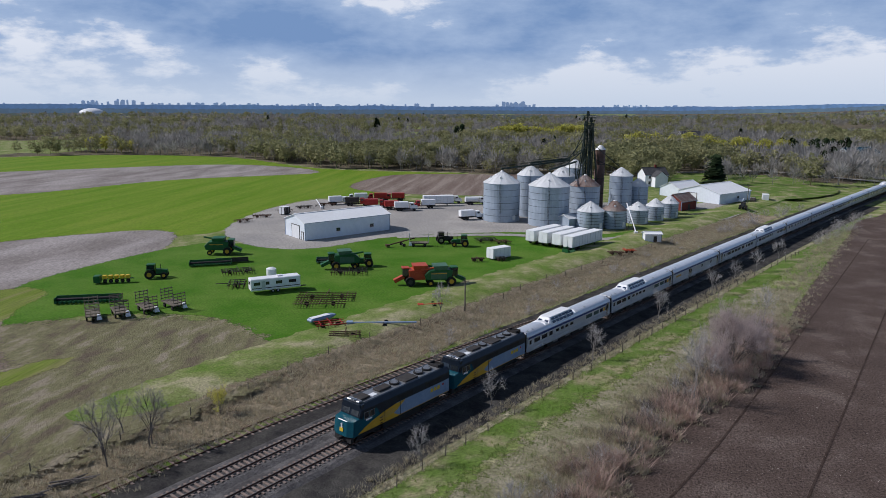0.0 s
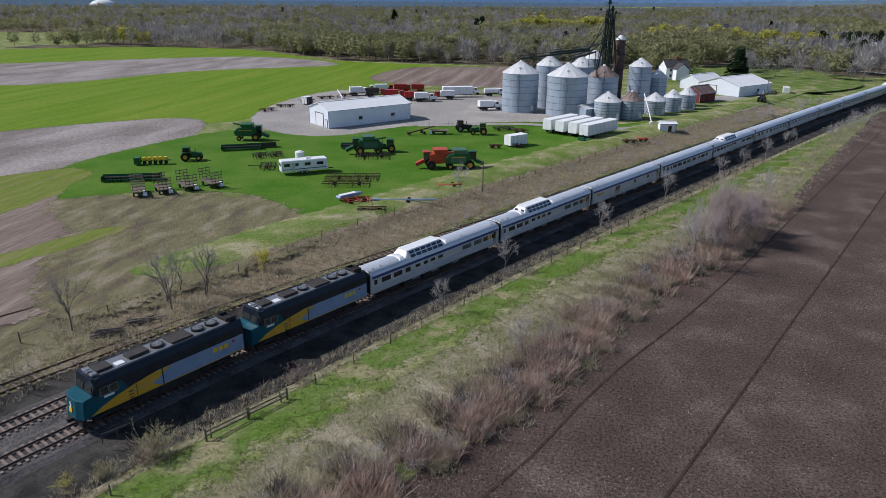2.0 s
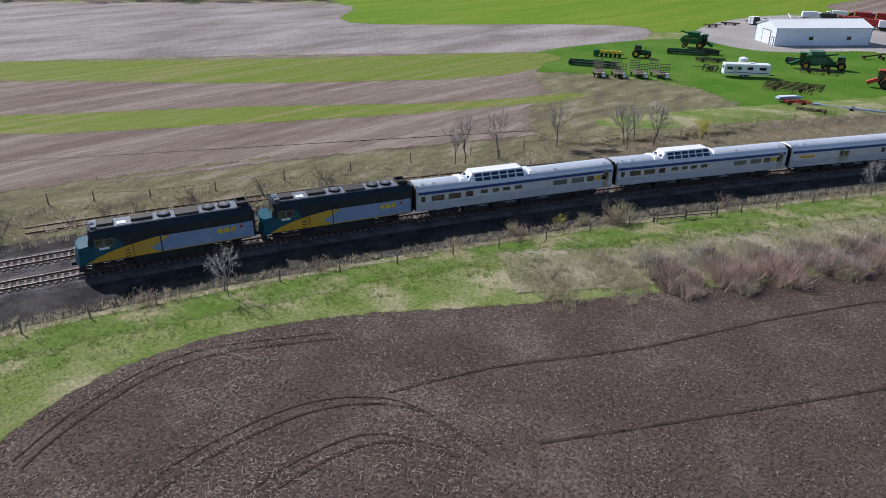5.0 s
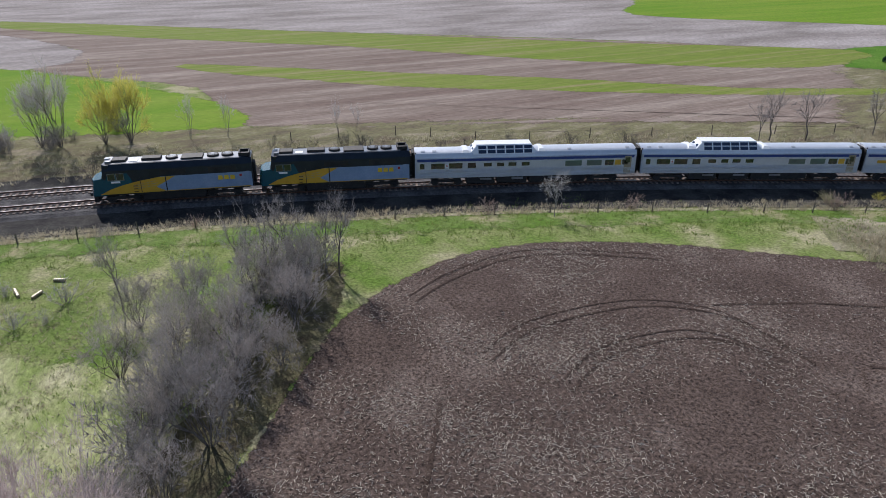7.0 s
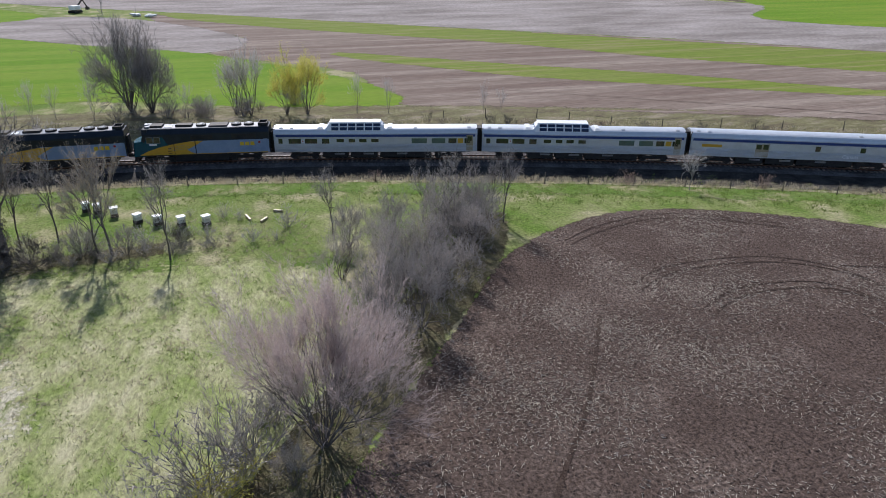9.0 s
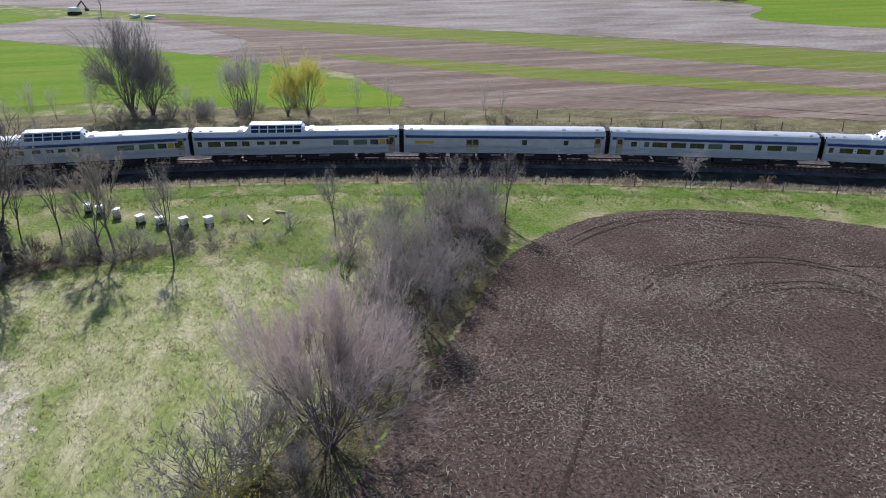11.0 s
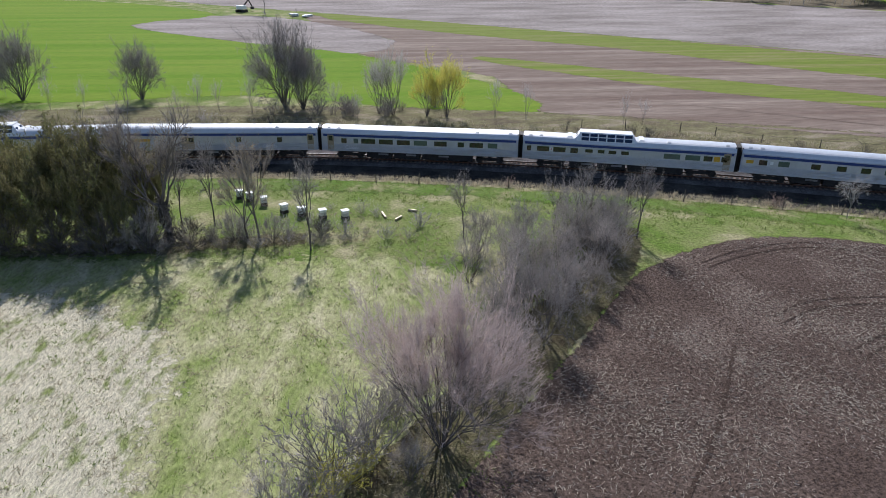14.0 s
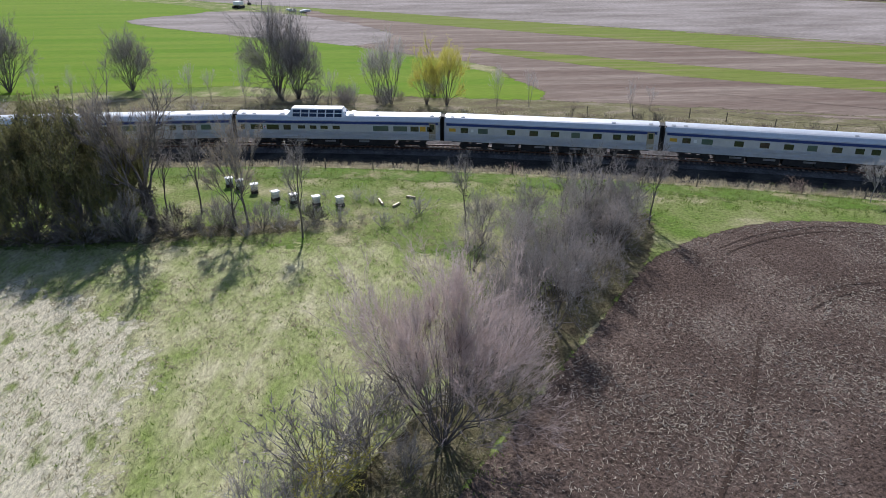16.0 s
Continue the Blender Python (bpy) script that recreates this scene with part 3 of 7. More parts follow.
ribbon("hedge_bottom", [(-38, -90), (-38.4, -78), (-38.2, -68), (-38.8, -60), (-39.0, -55)], ((-3.4, 0), (-1.2, 0.6), (0.8, 0.6), (3.0, 0)), M_LITTER_SHADE, 0.04, "dead stems and litter under the meadow trees", category="litter", follow=True)
ribbon("rough_bank", line_pts(-20, 205, -20.0), ((-9.5, 0), (-5.5, 0.8), (5, 1), (8, 0)), M_SCRUB, 0.06, "rough dry grass bank across the line", category="bank", follow=True)
ribbon("brush_strip", [(-24, 20), (-15.5, 31), (-7.5, 44), (-2, 54), (4, 66), (11, 79), (20, 93), (29, 108), (40, 128), (52, 150)], ((-9.5, 0), (-4, 1), (1.2, 1), (2.6, 0)), M_BRUSH, 0.07, "strip of dead grey brush beside the field", category="brush", follow=True)
ribbon("verge", line_pts(2, 380, 12.6), ((-4.2, 0), (-2.2, 0.9), (-0.5, 0.9), (4.0, 0)), M_VERGE, 0.05, "bright green grass verge by the fence", category="grass", follow=True)
ribbon("dry_bank", line_pts(190, 420, -16.0), ((-7.5, 0), (-4.5, 1), (3.0, 1), (5.0, 0)), M_BANK, 0.13, "dry brown grass bank beside the line", category="bank", follow=True)
ribbon("dry_bank", line_pts(-60, 200, -14.0), ((-6.5, 0), (-3.5, 1), (4.0, 1), (6.0, 0)), M_SCRUB, 0.05, "thin dry grass beside the line", category="bank", follow=True)
# reaches east across the train's shadow, which its dark colour also paints
ribbon("cinder_shade_strip", line_pts(-130, 480, -3.0), ((-8.5, 0), (-7.0, 1), (-5.5, 1), (-4.0, 1), (5.0, 1), (6.5, 1), (8.0, 1), (9.2, 1), (10.6, 1), (11.8, 0)), M_CINDER_SHADE, 0.09, "cinder ground under the line, train shadow in its dark colour", category="trackbed", follow=True)
ribbon("dry_verge", line_pts(-60, 400, 8.8), ((-1.3, 0), (-0.3, 0.62), (0.4, 0.62), (1.5, 0)), M_TUSSOCK, 0.06, "pale dry grass along the ditch", category="grass", follow=True)

# wheel marks parallel to the field's edge
EDGE = smooth_loop(SOIL_EDGE, 4.0, False)


NE = len(EDGE)
RUTS = ([(-19.8, 1.2), (-16.7, 8.5), (-10, 19), (-5, 29.5), (0.1, 38.8), (4.2, 45.7), (11, 60), (26, 86), (58, 148), (91, 212)],
        [(-9.1, 4.5), (-1.7, 16), (7.6, 30.9), (17.1, 48.3), (30, 73), (62, 134), (96, 200)], [(6, 2), (16, 20), (34, 52), (70, 118)])
for k, pts in enumerate(RUTS):
    ribbon("wheel_rut", pts, 0.16, M_RUT, 0.056, "dark wheel rut in ploughed soil", 4.0, category="rut")
ribbon("wheel_rut", [(3, -37.5), (-2.8, -33.4), (-9, -28.5), (-17.8, -23)], 0.2, M_RUT, 0.056, "straight wheel rut in ploughed soil", category="rut")
for pts in ([(-31, -19.5), (-33.2, -15.3), (-34.6, -9), (-33.4, -4), (-29, 3)], [(-21.5, -18), (-23.8, -12.8), (-23.1, -4), (-18.8, 1), (-12, 1.5)], [(-16.5, -15), (-18.7, -9.9), (-17.7, -2.9), (-13, 0.0)]):
    for o in (0.0, 1.1):
        ribbon("wheel_rut", [(x + o, y) for x, y in pts], 0.10 + 0.04 * o, M_RUT, 0.056 + 0.002 * o, "curved wheel rut in ploughed soil", 1.0, category="rut")


# ---- track ----
def sweep(name, prof, s0, s1, off, z, material, parent=None, step=2.0, cap=True):
    """A profile of (across, up) carried along the line."""
    verts, faces, m = [], [], len(prof)
    S = np.arange(s0, s1, step)
    for s in S:
        for a, b in prof:
            x, y, _ = on_line(s, off + a)
            verts.append((x, y, z + b))
    for i in range(len(S) - 1):
        for k in range(m - 1):
            faces.append((i * m + k, (i + 1) * m + k, (i + 1) * m + k + 1, i * m + k + 1))
    ob = new(name, raw(name, verts, faces, material))
    ob.parent = parent
    return ob


SPACING = -4.9
bed = sweep("ballast_bed", [(-7.9, -0.75), (-6.9, -0.27), (-3.2, -0.26), (-2.45, -0.42), (-1.8, -0.26), (1.9, -0.26), (3.4, -0.85)], -125, 560, 0, RAIL, M_BALLAST)
tagged(bed, "grey crushed-stone ballast bed of two tracks", "ballast", kind="structure")
RAILP = [(-0.07, -0.17), (-0.02, -0.13), (-0.035, -0.03), (-0.035, 0.0), (0.035, 0.0), (0.035, -0.03), (0.02, -0.13), (0.07, -0.17)]
tie = bmnew()
box(tie, (0, 0, 0), (2.6, 0.24, 0.16))
tie = mesh_of("tie", tie, M_SLEEPER)
for name, off, lab in (("railway_track", 0.0, "rail track on wooden ties, in use"), ("railway_track", SPACING, "second rail track on wooden ties")):
    tr = thing(name, Matrix(), lab, "railway track", "tracks of the line")
    for side in (-0.7525, 0.7525):
        r = sweep("rail", RAILP, -125, 560, off + side, RAIL, M_RAIL, tr)
        sweep("rail_head", [(-0.03, 0.004), (0.03, 0.004)], -125, 560, off + side, RAIL, M_RAILTOP, tr)
    tv, tf = [], []
    n_single = 0
    for s in np.arange(-124, 420, 0.62):
        x, y, a = on_line(s, off)
        m = Matrix.Translation((x + random.uniform(-0.03, 0.03), y, RAIL - 0.235)) @ Matrix.Rotation(a - math.pi / 2 + random.uniform(-0.02, 0.02), 4, "Z")
        near = (35 < s < 120 if off == 0.0 else 25 < s < 120)
        if near and n_single < 250:
            ob = new("tie", tie)
            ob.matrix_world, n_single = m, n_single + 1
            ob.parent = tr
        else:
            b = len(tv)
            tv += [m @ v.co for v in tie.vertices]
            tf += [tuple(b + i for i in p.vertices) for p in tie.polygons]
    rest = new("tie", raw("tie", tv, tf, M_SLEEPER))
    rest.parent = tr
    tagged(rest, kind="stuff")
# an overgrown siding beside them
sid = thing("siding", Matrix(), "disused overgrown siding with dark rails", "railway track", "tracks of the line")
for a in (-0.7525, 0.7525):
    v, f = [], []
    S = np.arange(120, 300, 2.0)
    for s in S:
        o = np.interp(s, [120, 170, 215, 260, 300], [-13.6, -12.4, -11.0, -8.6, -5.6]) + a
        for dx, dz in RAILP[1:-1]:
            x, y, _ = on_line(s, o + dx * 1.5)
            v.append((x, y, float(ground_z(x, y)) + 0.18 + dz))
    m = len(RAILP) - 2
    f = [(i * m + k, (i + 1) * m + k, (i + 1) * m + k + 1, i * m + k + 1) for i in range(len(S) - 1) for k in range(m - 1)]
    r = new("rail", raw("rail", v, f, M_RAIL))
    r.parent = sid
for s in np.arange(122, 298, 0.9):
    o = np.interp(s, [120, 170, 215, 260, 300], [-13.6, -12.4, -11.0, -8.6, -5.6])
    x, y, a = on_line(s, o)
    ob = new("tie", tie)
    ob.matrix_world = Matrix.Translation((x, y, float(ground_z(x, y)) + 0.01)) @ Matrix.Rotation(a - math.pi / 2, 4, "Z")
    ob.parent = sid

# ---- the train: x forwards, y left, z up from the rail heads ----
def bogie(parent, x, wheelbase, r):
    b = bmnew()
    for y in (-1.05, 1.05):
        box(b, (x, y, 0.62), (wheelbase + 1.1, 0.18, 0.34), top=(0.85, 1))
        for dx in (-wheelbase / 2, wheelbase / 2):
            box(b, (x + dx, y, 0.5), (0.42, 0.26, 0.36))
    box(b, (x, 0, 0.75), (0.5, 2.3, 0.3))
    bog = part("bogie", b, M_BLACK, parent)
    for dx in (-wheelbase / 2, wheelbase / 2):
        w = bmnew()
        for y in (-0.76, 0.76):
            tube(w, (x + dx, y - 0.065, r), (x + dx, y + 0.065, r), r, n=18)
        tube(w, (x + dx, -0.8, r), (x + dx, 0.8, r), 0.08, n=8)
        part("wheelset", w, M_DARKIRON, bog)


def body_profile(w, z0, z1, ztop, n=7):
    """Half-round roofed cross-section (y, z)."""
    P = [(w, z0), (w, z1)]
    for i in range(1, n):
        a = math.pi * i / n
        P.append((w * math.cos(a) * (0.62 + 0.38 * abs(math.cos(a)) ** 0.3), z1 + (ztop - z1) * math.sin(a) ** 0.75))
    P += [(-w, z1), (-w, z0)]
    return P


def skin(bm, prof, x0, x1, close_bottom=False):
    A = [bm.verts.new((x0, y, z)) for y, z in prof]
    B = [bm.verts.new((x1, y, z)) for y, z in prof]
    for i in range(len(A) - 1):
        bm.faces.new((A[i], A[i + 1], B[i + 1], B[i]))
    return A, B


CARL = 25.2                                     # body length; 25.9 over couplers


def passenger_car(kind):
    ob = thing("passenger_car", Matrix(), {"dome": "stainless steel passenger car with a glazed roof dome", "baggage": "stainless steel baggage car with few windows", "diner": "stainless steel dining car with wide windows",
                                          "sleeper": "stainless steel sleeping car with small windows"}[kind], "railway car", "cars of the train")
    h = CARL / 2
    b = bmnew()
    W, Z0, Z1, ZT = 1.52, 1.12, 3.42, 4.12
    prof = body_profile(W, Z0, Z1, ZT)
    for y in (1, -1):                            # two fluted sides
        vs = [b.verts.new((x, y * W, z)) for x, z in ((-h, Z0), (h, Z0), (h, Z1), (-h, Z1))]
        b.faces.new(vs if y < 0 else vs[::-1])
    for x in (-h, h):
        vs = [b.verts.new((x, y, z)) for y, z in prof]
        b.faces.new(vs if x > 0 else vs[::-1])
    vs = [b.verts.new((x, y, Z0)) for x, y in ((-h, -W), (-h, W), (h, W), (h, -W))]
    b.faces.new(vs)
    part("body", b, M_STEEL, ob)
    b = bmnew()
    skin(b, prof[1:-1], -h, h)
    part("roof", b, M_ROOF_SHEEN, ob, "ribbed stainless roof with painted sheen", smooth=True)
    for y in (1, -1):
        boxpart("window_band", (0, y * (W + 0.006), 2.5), (CARL - 0.3, 0.012, 0.86), M_STEELP, ob, "plain steel window band")
        boxpart("stripe", (0, y * (W + 0.012), 3.16), (CARL - 0.5, 0.016, 0.30), M_BLUE, ob, "blue painted stripe")
        boxpart("skirt_rail", (0, y * (W + 0.02), Z0 + 0.05), (CARL - 0.2, 0.05, 0.1), M_STEELP, ob)
        for zr in (1.28, 1.42, 1.56, 1.70, 1.84):
            boxpart("flute", (0, y * (W + 0.012), zr), (CARL - 0.4, 0.03, 0.05), M_STEELP, ob)
    wins = {"dome": [(0.55, 1.05, 0), (1.8, 3.3, 0), (3.8, 5.3, 0), (5.9, 6.8, 0), (7.7, 8.6, -1), (9.2, 10.0, -1), (10.5, 11.4, -1), (12.0, 12.9, -1), (17.0, 18.9, 0), (19.5, 21.2, 0), (21.6, 22.6, 0), (23.6, 24.3, 0)],
            "baggage": [(7.9, 8.5, 0), (8.7, 9.3, 0), (14.8, 15.4, 0), (20.0, 20.6, 0)],
            "diner": [(2.6, 3.3, 0), (4.2, 4.8, 0), (5.2, 7.0, 0), (7.5, 9.3, 0), (9.8, 11.5, 0), (12.0, 13.7, 0), (14.6, 16.2, 0), (17.6, 18.4, 0), (19.1, 20.8, 0), (21.4, 22.6, 0)],
            "sleeper": [(2.0, 2.9, 0), (4.1, 5.3, 0), (7.6, 8.6, 0), (10.3, 11.3, 0), (12.8, 13.8, 0), (15.2, 16.2, 0), (17.7, 18.7, 0), (20.0, 20.9, 0), (21.6, 22.5, 0)]}[kind]
    for y in (1, -1):
        for i, (a, c, low) in enumerate(wins):
            hh = 0.42 if low else 0.62
            glass = M_REFLGLASS if (kind in ("diner", "sleeper") and i % 4 == 1) or (kind == "dome" and i in (8, 9)) else M_GLASS
            win = boxpart("window", (h - (a + c) / 2, y * (W + 0.014), 2.5 - 0.06 * low), (c - a, 0.02, hh), glass, ob)
            boxpart("window_frame", (h - (a + c) / 2, y * (W + 0.012), 2.5 - 0.06 * low + hh / 2 + 0.03), (c - a + 0.1, 0.04, 0.05), M_STEELP, win)
        dx = -h + 0.95 if kind in ("dome", "sleeper", "baggage") else h - 1.2
        door = boxpart("door", (dx, y * (W + 0.014), 2.22), (0.82, 0.02, 2.0), M_DOORTAN, ob, "tan vestibule door")
        boxpart("door_window", (dx, y * (W + 0.027), 2.75), (0.5, 0.012, 0.6), M_GLASS, door)
        if kind == "dome":
            boxpart("yellow_panel", (h - 23.1, y * (W + 0.014), 2.5), (0.7, 0.02, 0.6), M_YELLOW, ob, "yellow panel beside the window")
            boxpart("emblem", (h - 3.55, y * (W + 0.018), 2.5), (0.34, 0.016, 0.34), M_WHITE, ob, "small white and red emblem")
            boxpart("emblem_mark", (h - 3.55, y * (W + 0.028), 2.5), (0.14, 0.012, 0.18), M_RED, ob)
        if kind == "sleeper":
            boxpart("yellow_panel", (h - 1.0, y * (W + 0.014), 2.5), (0.8, 0.02, 0.4), M_YELLOW, ob, "yellow panel beside the window")
            boxpart("emblem", (h - 3.4, y * (W + 0.018), 2.5), (0.34, 0.016, 0.34), M_WHITE, ob, "small white and red emblem")
        if kind == "baggage":
            for a in (8.2, 9.0):
                boxpart("baggage_door", (h - a, y * (W + 0.013), 2.05), (0.78, 0.02, 1.75), M_DOORTAN, ob, "sliding baggage door")
            boxpart("yellow_panel", (h - 2.6, y * (W + 0.014), 2.45), (2.4, 0.02, 0.34), M_YELLOW, ob, "faded yellow panel")
        if kind in ("baggage", "diner"):
            cu = bpy.data.curves.new("lettering", "FONT")
            cu.body, cu.size, cu.extrude, cu.align_x = "Canada", 0.62, 0.006, "CENTER"
            cu.materials.append(M_WHITE)
            tx = new("lettering", cu)
            tx.parent = ob
            tx.matrix_local = pose(h - (19.0 if kind == "baggage" else 4.0), y * (W + 0.035), 1.45, 90, 0, 180 if y > 0 else 0)
    # roof vents and end diaphragms
    for a in (0.9, 2.2, 20.0 if kind != "dome" else 17.5, 24.2):
        boxpart("roof_vent", (h - a, 0.85, 3.98), (0.45, 0.3, 0.16), M_STEELP, ob, rx=-28, bevel=0.03)
    for x in (-1, 1):
        b = bmnew()
        box(b, (x * (h + 0.17), 0, 2.55), (0.34, 1.5, 2.7))
        box(b, (x * (h + 0.05), 0, 2.5), (0.1, 2.7, 2.6))
        part("diaphragm", b, M_BLACK, ob, "black rubber gangway")
        boxpart("coupler", (x * (h + 0.2), 0, 0.85), (0.5, 0.3, 0.3), M_BLACK, ob)
        for y in (-1, 1):
            boxpart("end_post", (x * (h - 0.08), y * 1.2, 3.8), (0.1, 0.12, 0.4), M_BLACK, ob)
        bogie(ob, x * 9.05, 2.6, 0.46)
    b = bmnew()
    for a, l in ((-5.3, 3.2), (-2.0, 3.2), (1.6, 3.4), (5.2, 3.2)):
        box(b, (a, 0, 0.72), (l, 2.6, 0.78), top=(0.97, 1))
    box(b, (0, 0, 1.0), (23.5, 2.0, 0.22))
    part("underfloor_gear", b, M_BLACK, ob)
    for a in (-3.2, 1.0, 4.6):
        boxpart("gear_box", (a, 1.3, 0.82), (1.3, 0.16, 0.2), M_LOCOROOF, ob, "grey equipment box under the floor")
    if kind == "dome":
        c = h - 10.0
        b = bmnew()
        wd, zb, zt, L = 1.42, 3.72, 4.62, 3.35
        base = [(L + 0.55, wd * 0.85, zb), (L + 0.1, wd, zb), (-L - 0.1, wd, zb), (-L - 0.55, wd * 0.85, zb)]
        top = [(L - 0.25, 0.70, zt), (L - 0.35, 0.86, zt), (-L + 0.35, 0.86, zt), (-L + 0.25, 0.70, zt)]
        ring0 = [b.verts.new((c + x, y, z)) for x, y, z in base] + [b.verts.new((c + x, -y, z)) for x, y, z in base[::-1]]
        ring1 = [b.verts.new((c + x, y, z)) for x, y, z in top] + [b.verts.new((c + x, -y, z)) for x, y, z in top[::-1]]
        for i in range(8):
            b.faces.new((ring0[i], ring0[(i + 1) % 8], ring1[(i + 1) % 8], ring1[i]))
        b.faces.new(ring1)
        bmesh.ops.recalc_face_normals(b, faces=b.faces)
        dome = part("dome", b, M_WHITE, ob, "white framed roof dome")
        boxpart("dome_roof", (c, 0, zt + 0.03), (2 * L - 0.4, 1.66, 0.07), M_WHITE, dome)
        for y in (1, -1):
            for i in range(6):
                x = c + L - 0.62 - i * (2 * L - 0.5) / 6 - 0.28
                for z, s, o in ((3.98, 0.40, 0.0), (4.40, 0.36, 0.0)):
                    k = (z - zb) / (zt - zb)
                    yy = wd + (0.86 - wd) * k + 0.018
                    boxpart("dome_pane", (x, y * yy, z), (0.88, 0.025, s), M_DOMEGLASS, dome, rx=y * 32)
            for i in (0, 1):
                boxpart("end_pane", (c + (1 if i else -1) * (L + 0.14), y * 0.55, 4.16), (0.03, 0.62, 0.5), M_DOMEGLASS, dome, ry=(-42 if i else 42))
        for i in (1, -1):
            b = bmnew()
            box(b, (c + i * (L + 0.95), 0, 4.02), (0.9, 2.5, 0.24), top=(0.5, 0.7))
            part("dome_fairing", b, M_WHITE, dome)
    return ob


def locomotive():
    ob = thing("locomotive", Matrix(), "diesel locomotive in teal, yellow and blue-grey paint", "locomotive", "locomotives of the train")
    L, W = 16.5, 1.55
    h = L / 2
    # body behind the cab
    b = bmnew()
    prof = [(W, 1.18), (W, 3.72), (1.22, 4.32), (-1.22, 4.32), (-W, 3.72), (-W, 1.18)]
    A, B = skin(b, prof, -h, h - 1.55)
    b.faces.new(A[::-1])
    b.faces.new(B)
    bmesh.ops.recalc_face_normals(b, faces=b.faces)
    body = part("body", b, M_NAVY, ob, "dark navy upper body")
    # short sloping nose, bevelled at the corners
    b = bmnew()
    base = [(h - 1.7, W), (h - 0.35, W), (h, 0.75), (h, -0.75), (h - 0.35, -W), (h - 1.7, -W)]
    top = [(h - 1.7, W), (h - 0.55, W * 0.97), (h - 0.25, 0.7), (h - 0.25, -0.7), (h - 0.55, -W * 0.97), (h - 1.7, -W)]
    r0 = [b.verts.new((x, y, 1.05)) for x, y in base]
    r1 = [b.verts.new((x, y, 2.78 + (0.18 if x < h - 1.6 else 0))) for x, y in top]
    for i in range(6):
        b.faces.new((r0[i], r0[(i + 1) % 6], r1[(i + 1) % 6], r1[i]))
    b.faces.new(r1)
    b.faces.new(r0[::-1])
    bmesh.ops.recalc_face_normals(b, faces=b.faces)
    nose = part("nose", b, M_TEAL, ob, "teal nose", bevel=0.05)
    # windscreen block
    b = bmnew()
    pts = [(h - 1.75, 2.9), (h - 1.35, 2.95), (h - 1.62, 3.75), (h - 1.75, 4.3), (h - 2.2, 4.32)]
    prism(b, pts, -1.45, 1.45)
    part("cab_front", b, M_NAVY, ob)
    for y in (0.7, -0.7):
        boxpart("windscreen", (h - 1.46, y, 3.36), (0.04, 1.1, 0.58), M_GLASS, ob, ry=-18)
    # sides: teal cab, blue-grey flank, yellow wedge with stripes
    for y in (1, -1):
        s = y * (W + 0.012)

        def plate(name, pts, material, k, label=""):
            b = bmnew()
            prism(b, pts, y * (W + 0.002), y * (W + 0.008 + 0.006 * k))
            return part(name, b, material, ob, label)
        plate("flank", [(-h + 0.1, 1.2), (h - 3.0, 1.2), (h - 5.2, 2.2), (h - 7.2, 2.85), (-h + 0.1, 2.85)], M_LOCOGREY, 1, "blue-grey side panel")
        plate("yellow_wedge", [(h - 1.0, 1.2), (h - 7.6, 1.2), (h - 6.6, 1.75), (h - 8.6, 2.83), (h - 7.0, 2.80), (h - 5.0, 2.5), (h - 3.4, 2.15), (h - 2.0, 1.7)], M_YELLOW, 2, "yellow swoosh with fine stripes")
        plate("cab_side", [(h - 0.45, 1.22), (h - 1.0, 1.22), (h - 2.0, 1.72), (h - 3.4, 2.17), (h - 4.4, 2.42), (h - 3.9, 3.4), (h - 2.0, 3.4), (h - 1.75, 2.8), (h - 0.7, 2.7)], M_TEAL, 3, "teal cab side")
        for i in range(3):
            plate("stripe", [(h - 7.0 + 0.2 * i, 1.95 + 0.22 * i), (h - 4.4, 1.62 + 0.2 * i), (h - 4.4, 1.66 + 0.2 * i), (h - 7.0 + 0.2 * i, 1.99 + 0.22 * i)], M_DOORTAN, 3)
        boxpart("sill_stripe", (-0.4, s, 1.24), (L - 1.4, 0.03, 0.07), M_YELLOW, ob, "thin yellow sill line")
        for i, x in enumerate((h - 2.35, h - 3.2)):
            win = boxpart("cab_window", (x, y * (W + 0.028), 3.05), (0.66, 0.02, 0.66), M_GLASS, ob, rx=0)
            for dz in (-0.36, 0.36):
                boxpart("window_frame", (x, y * (W + 0.032), 3.05 + dz), (0.78, 0.03, 0.05), M_LOCOROOF, win)
            for dx in (-0.36, 0.36):
                boxpart("window_frame", (x + dx, y * (W + 0.032), 3.05), (0.05, 0.03, 0.7), M_LOCOROOF, win)
        boxpart("number_bar", (h - 2.7, y * (W + 0.032), 2.5), (0.9, 0.012, 0.2), M_WHITE, ob)
        for i in range(3):
            boxpart("logo", (-h + 2.1 + i * 0.62, y * (W + 0.03), 2.35), (0.52, 0.012, 0.46), M_LOGOY, ob, "yellow lettering block", top=(0.8, 1))
        boxpart("logo_mark", (-h + 1.25, y * (W + 0.03), 2.5), (0.26, 0.012, 0.26), M_RED, ob)
        for x in (h - 5.1, h - 7.6, 0.6):
            boxpart("door_seam", (x, y * (W + 0.03), 2.05), (0.06, 0.015, 1.6), M_NAVY, ob)
        for x in (h - 4.55,):
            for k in range(3):
                boxpart("step", (x, y * (W + 0.05), 1.35 + 0.32 * k), (0.4, 0.1, 0.05), M_BLACK, ob)
        boxpart("louvre", (-0.2, y * (W + 0.01), 3.28), (2.6, 0.02, 0.5), M_BLACK, ob)
        boxpart("louvre", (-5.2, y * (W + 0.01), 3.25), (2.9, 0.02, 0.6), M_BLACK, ob)
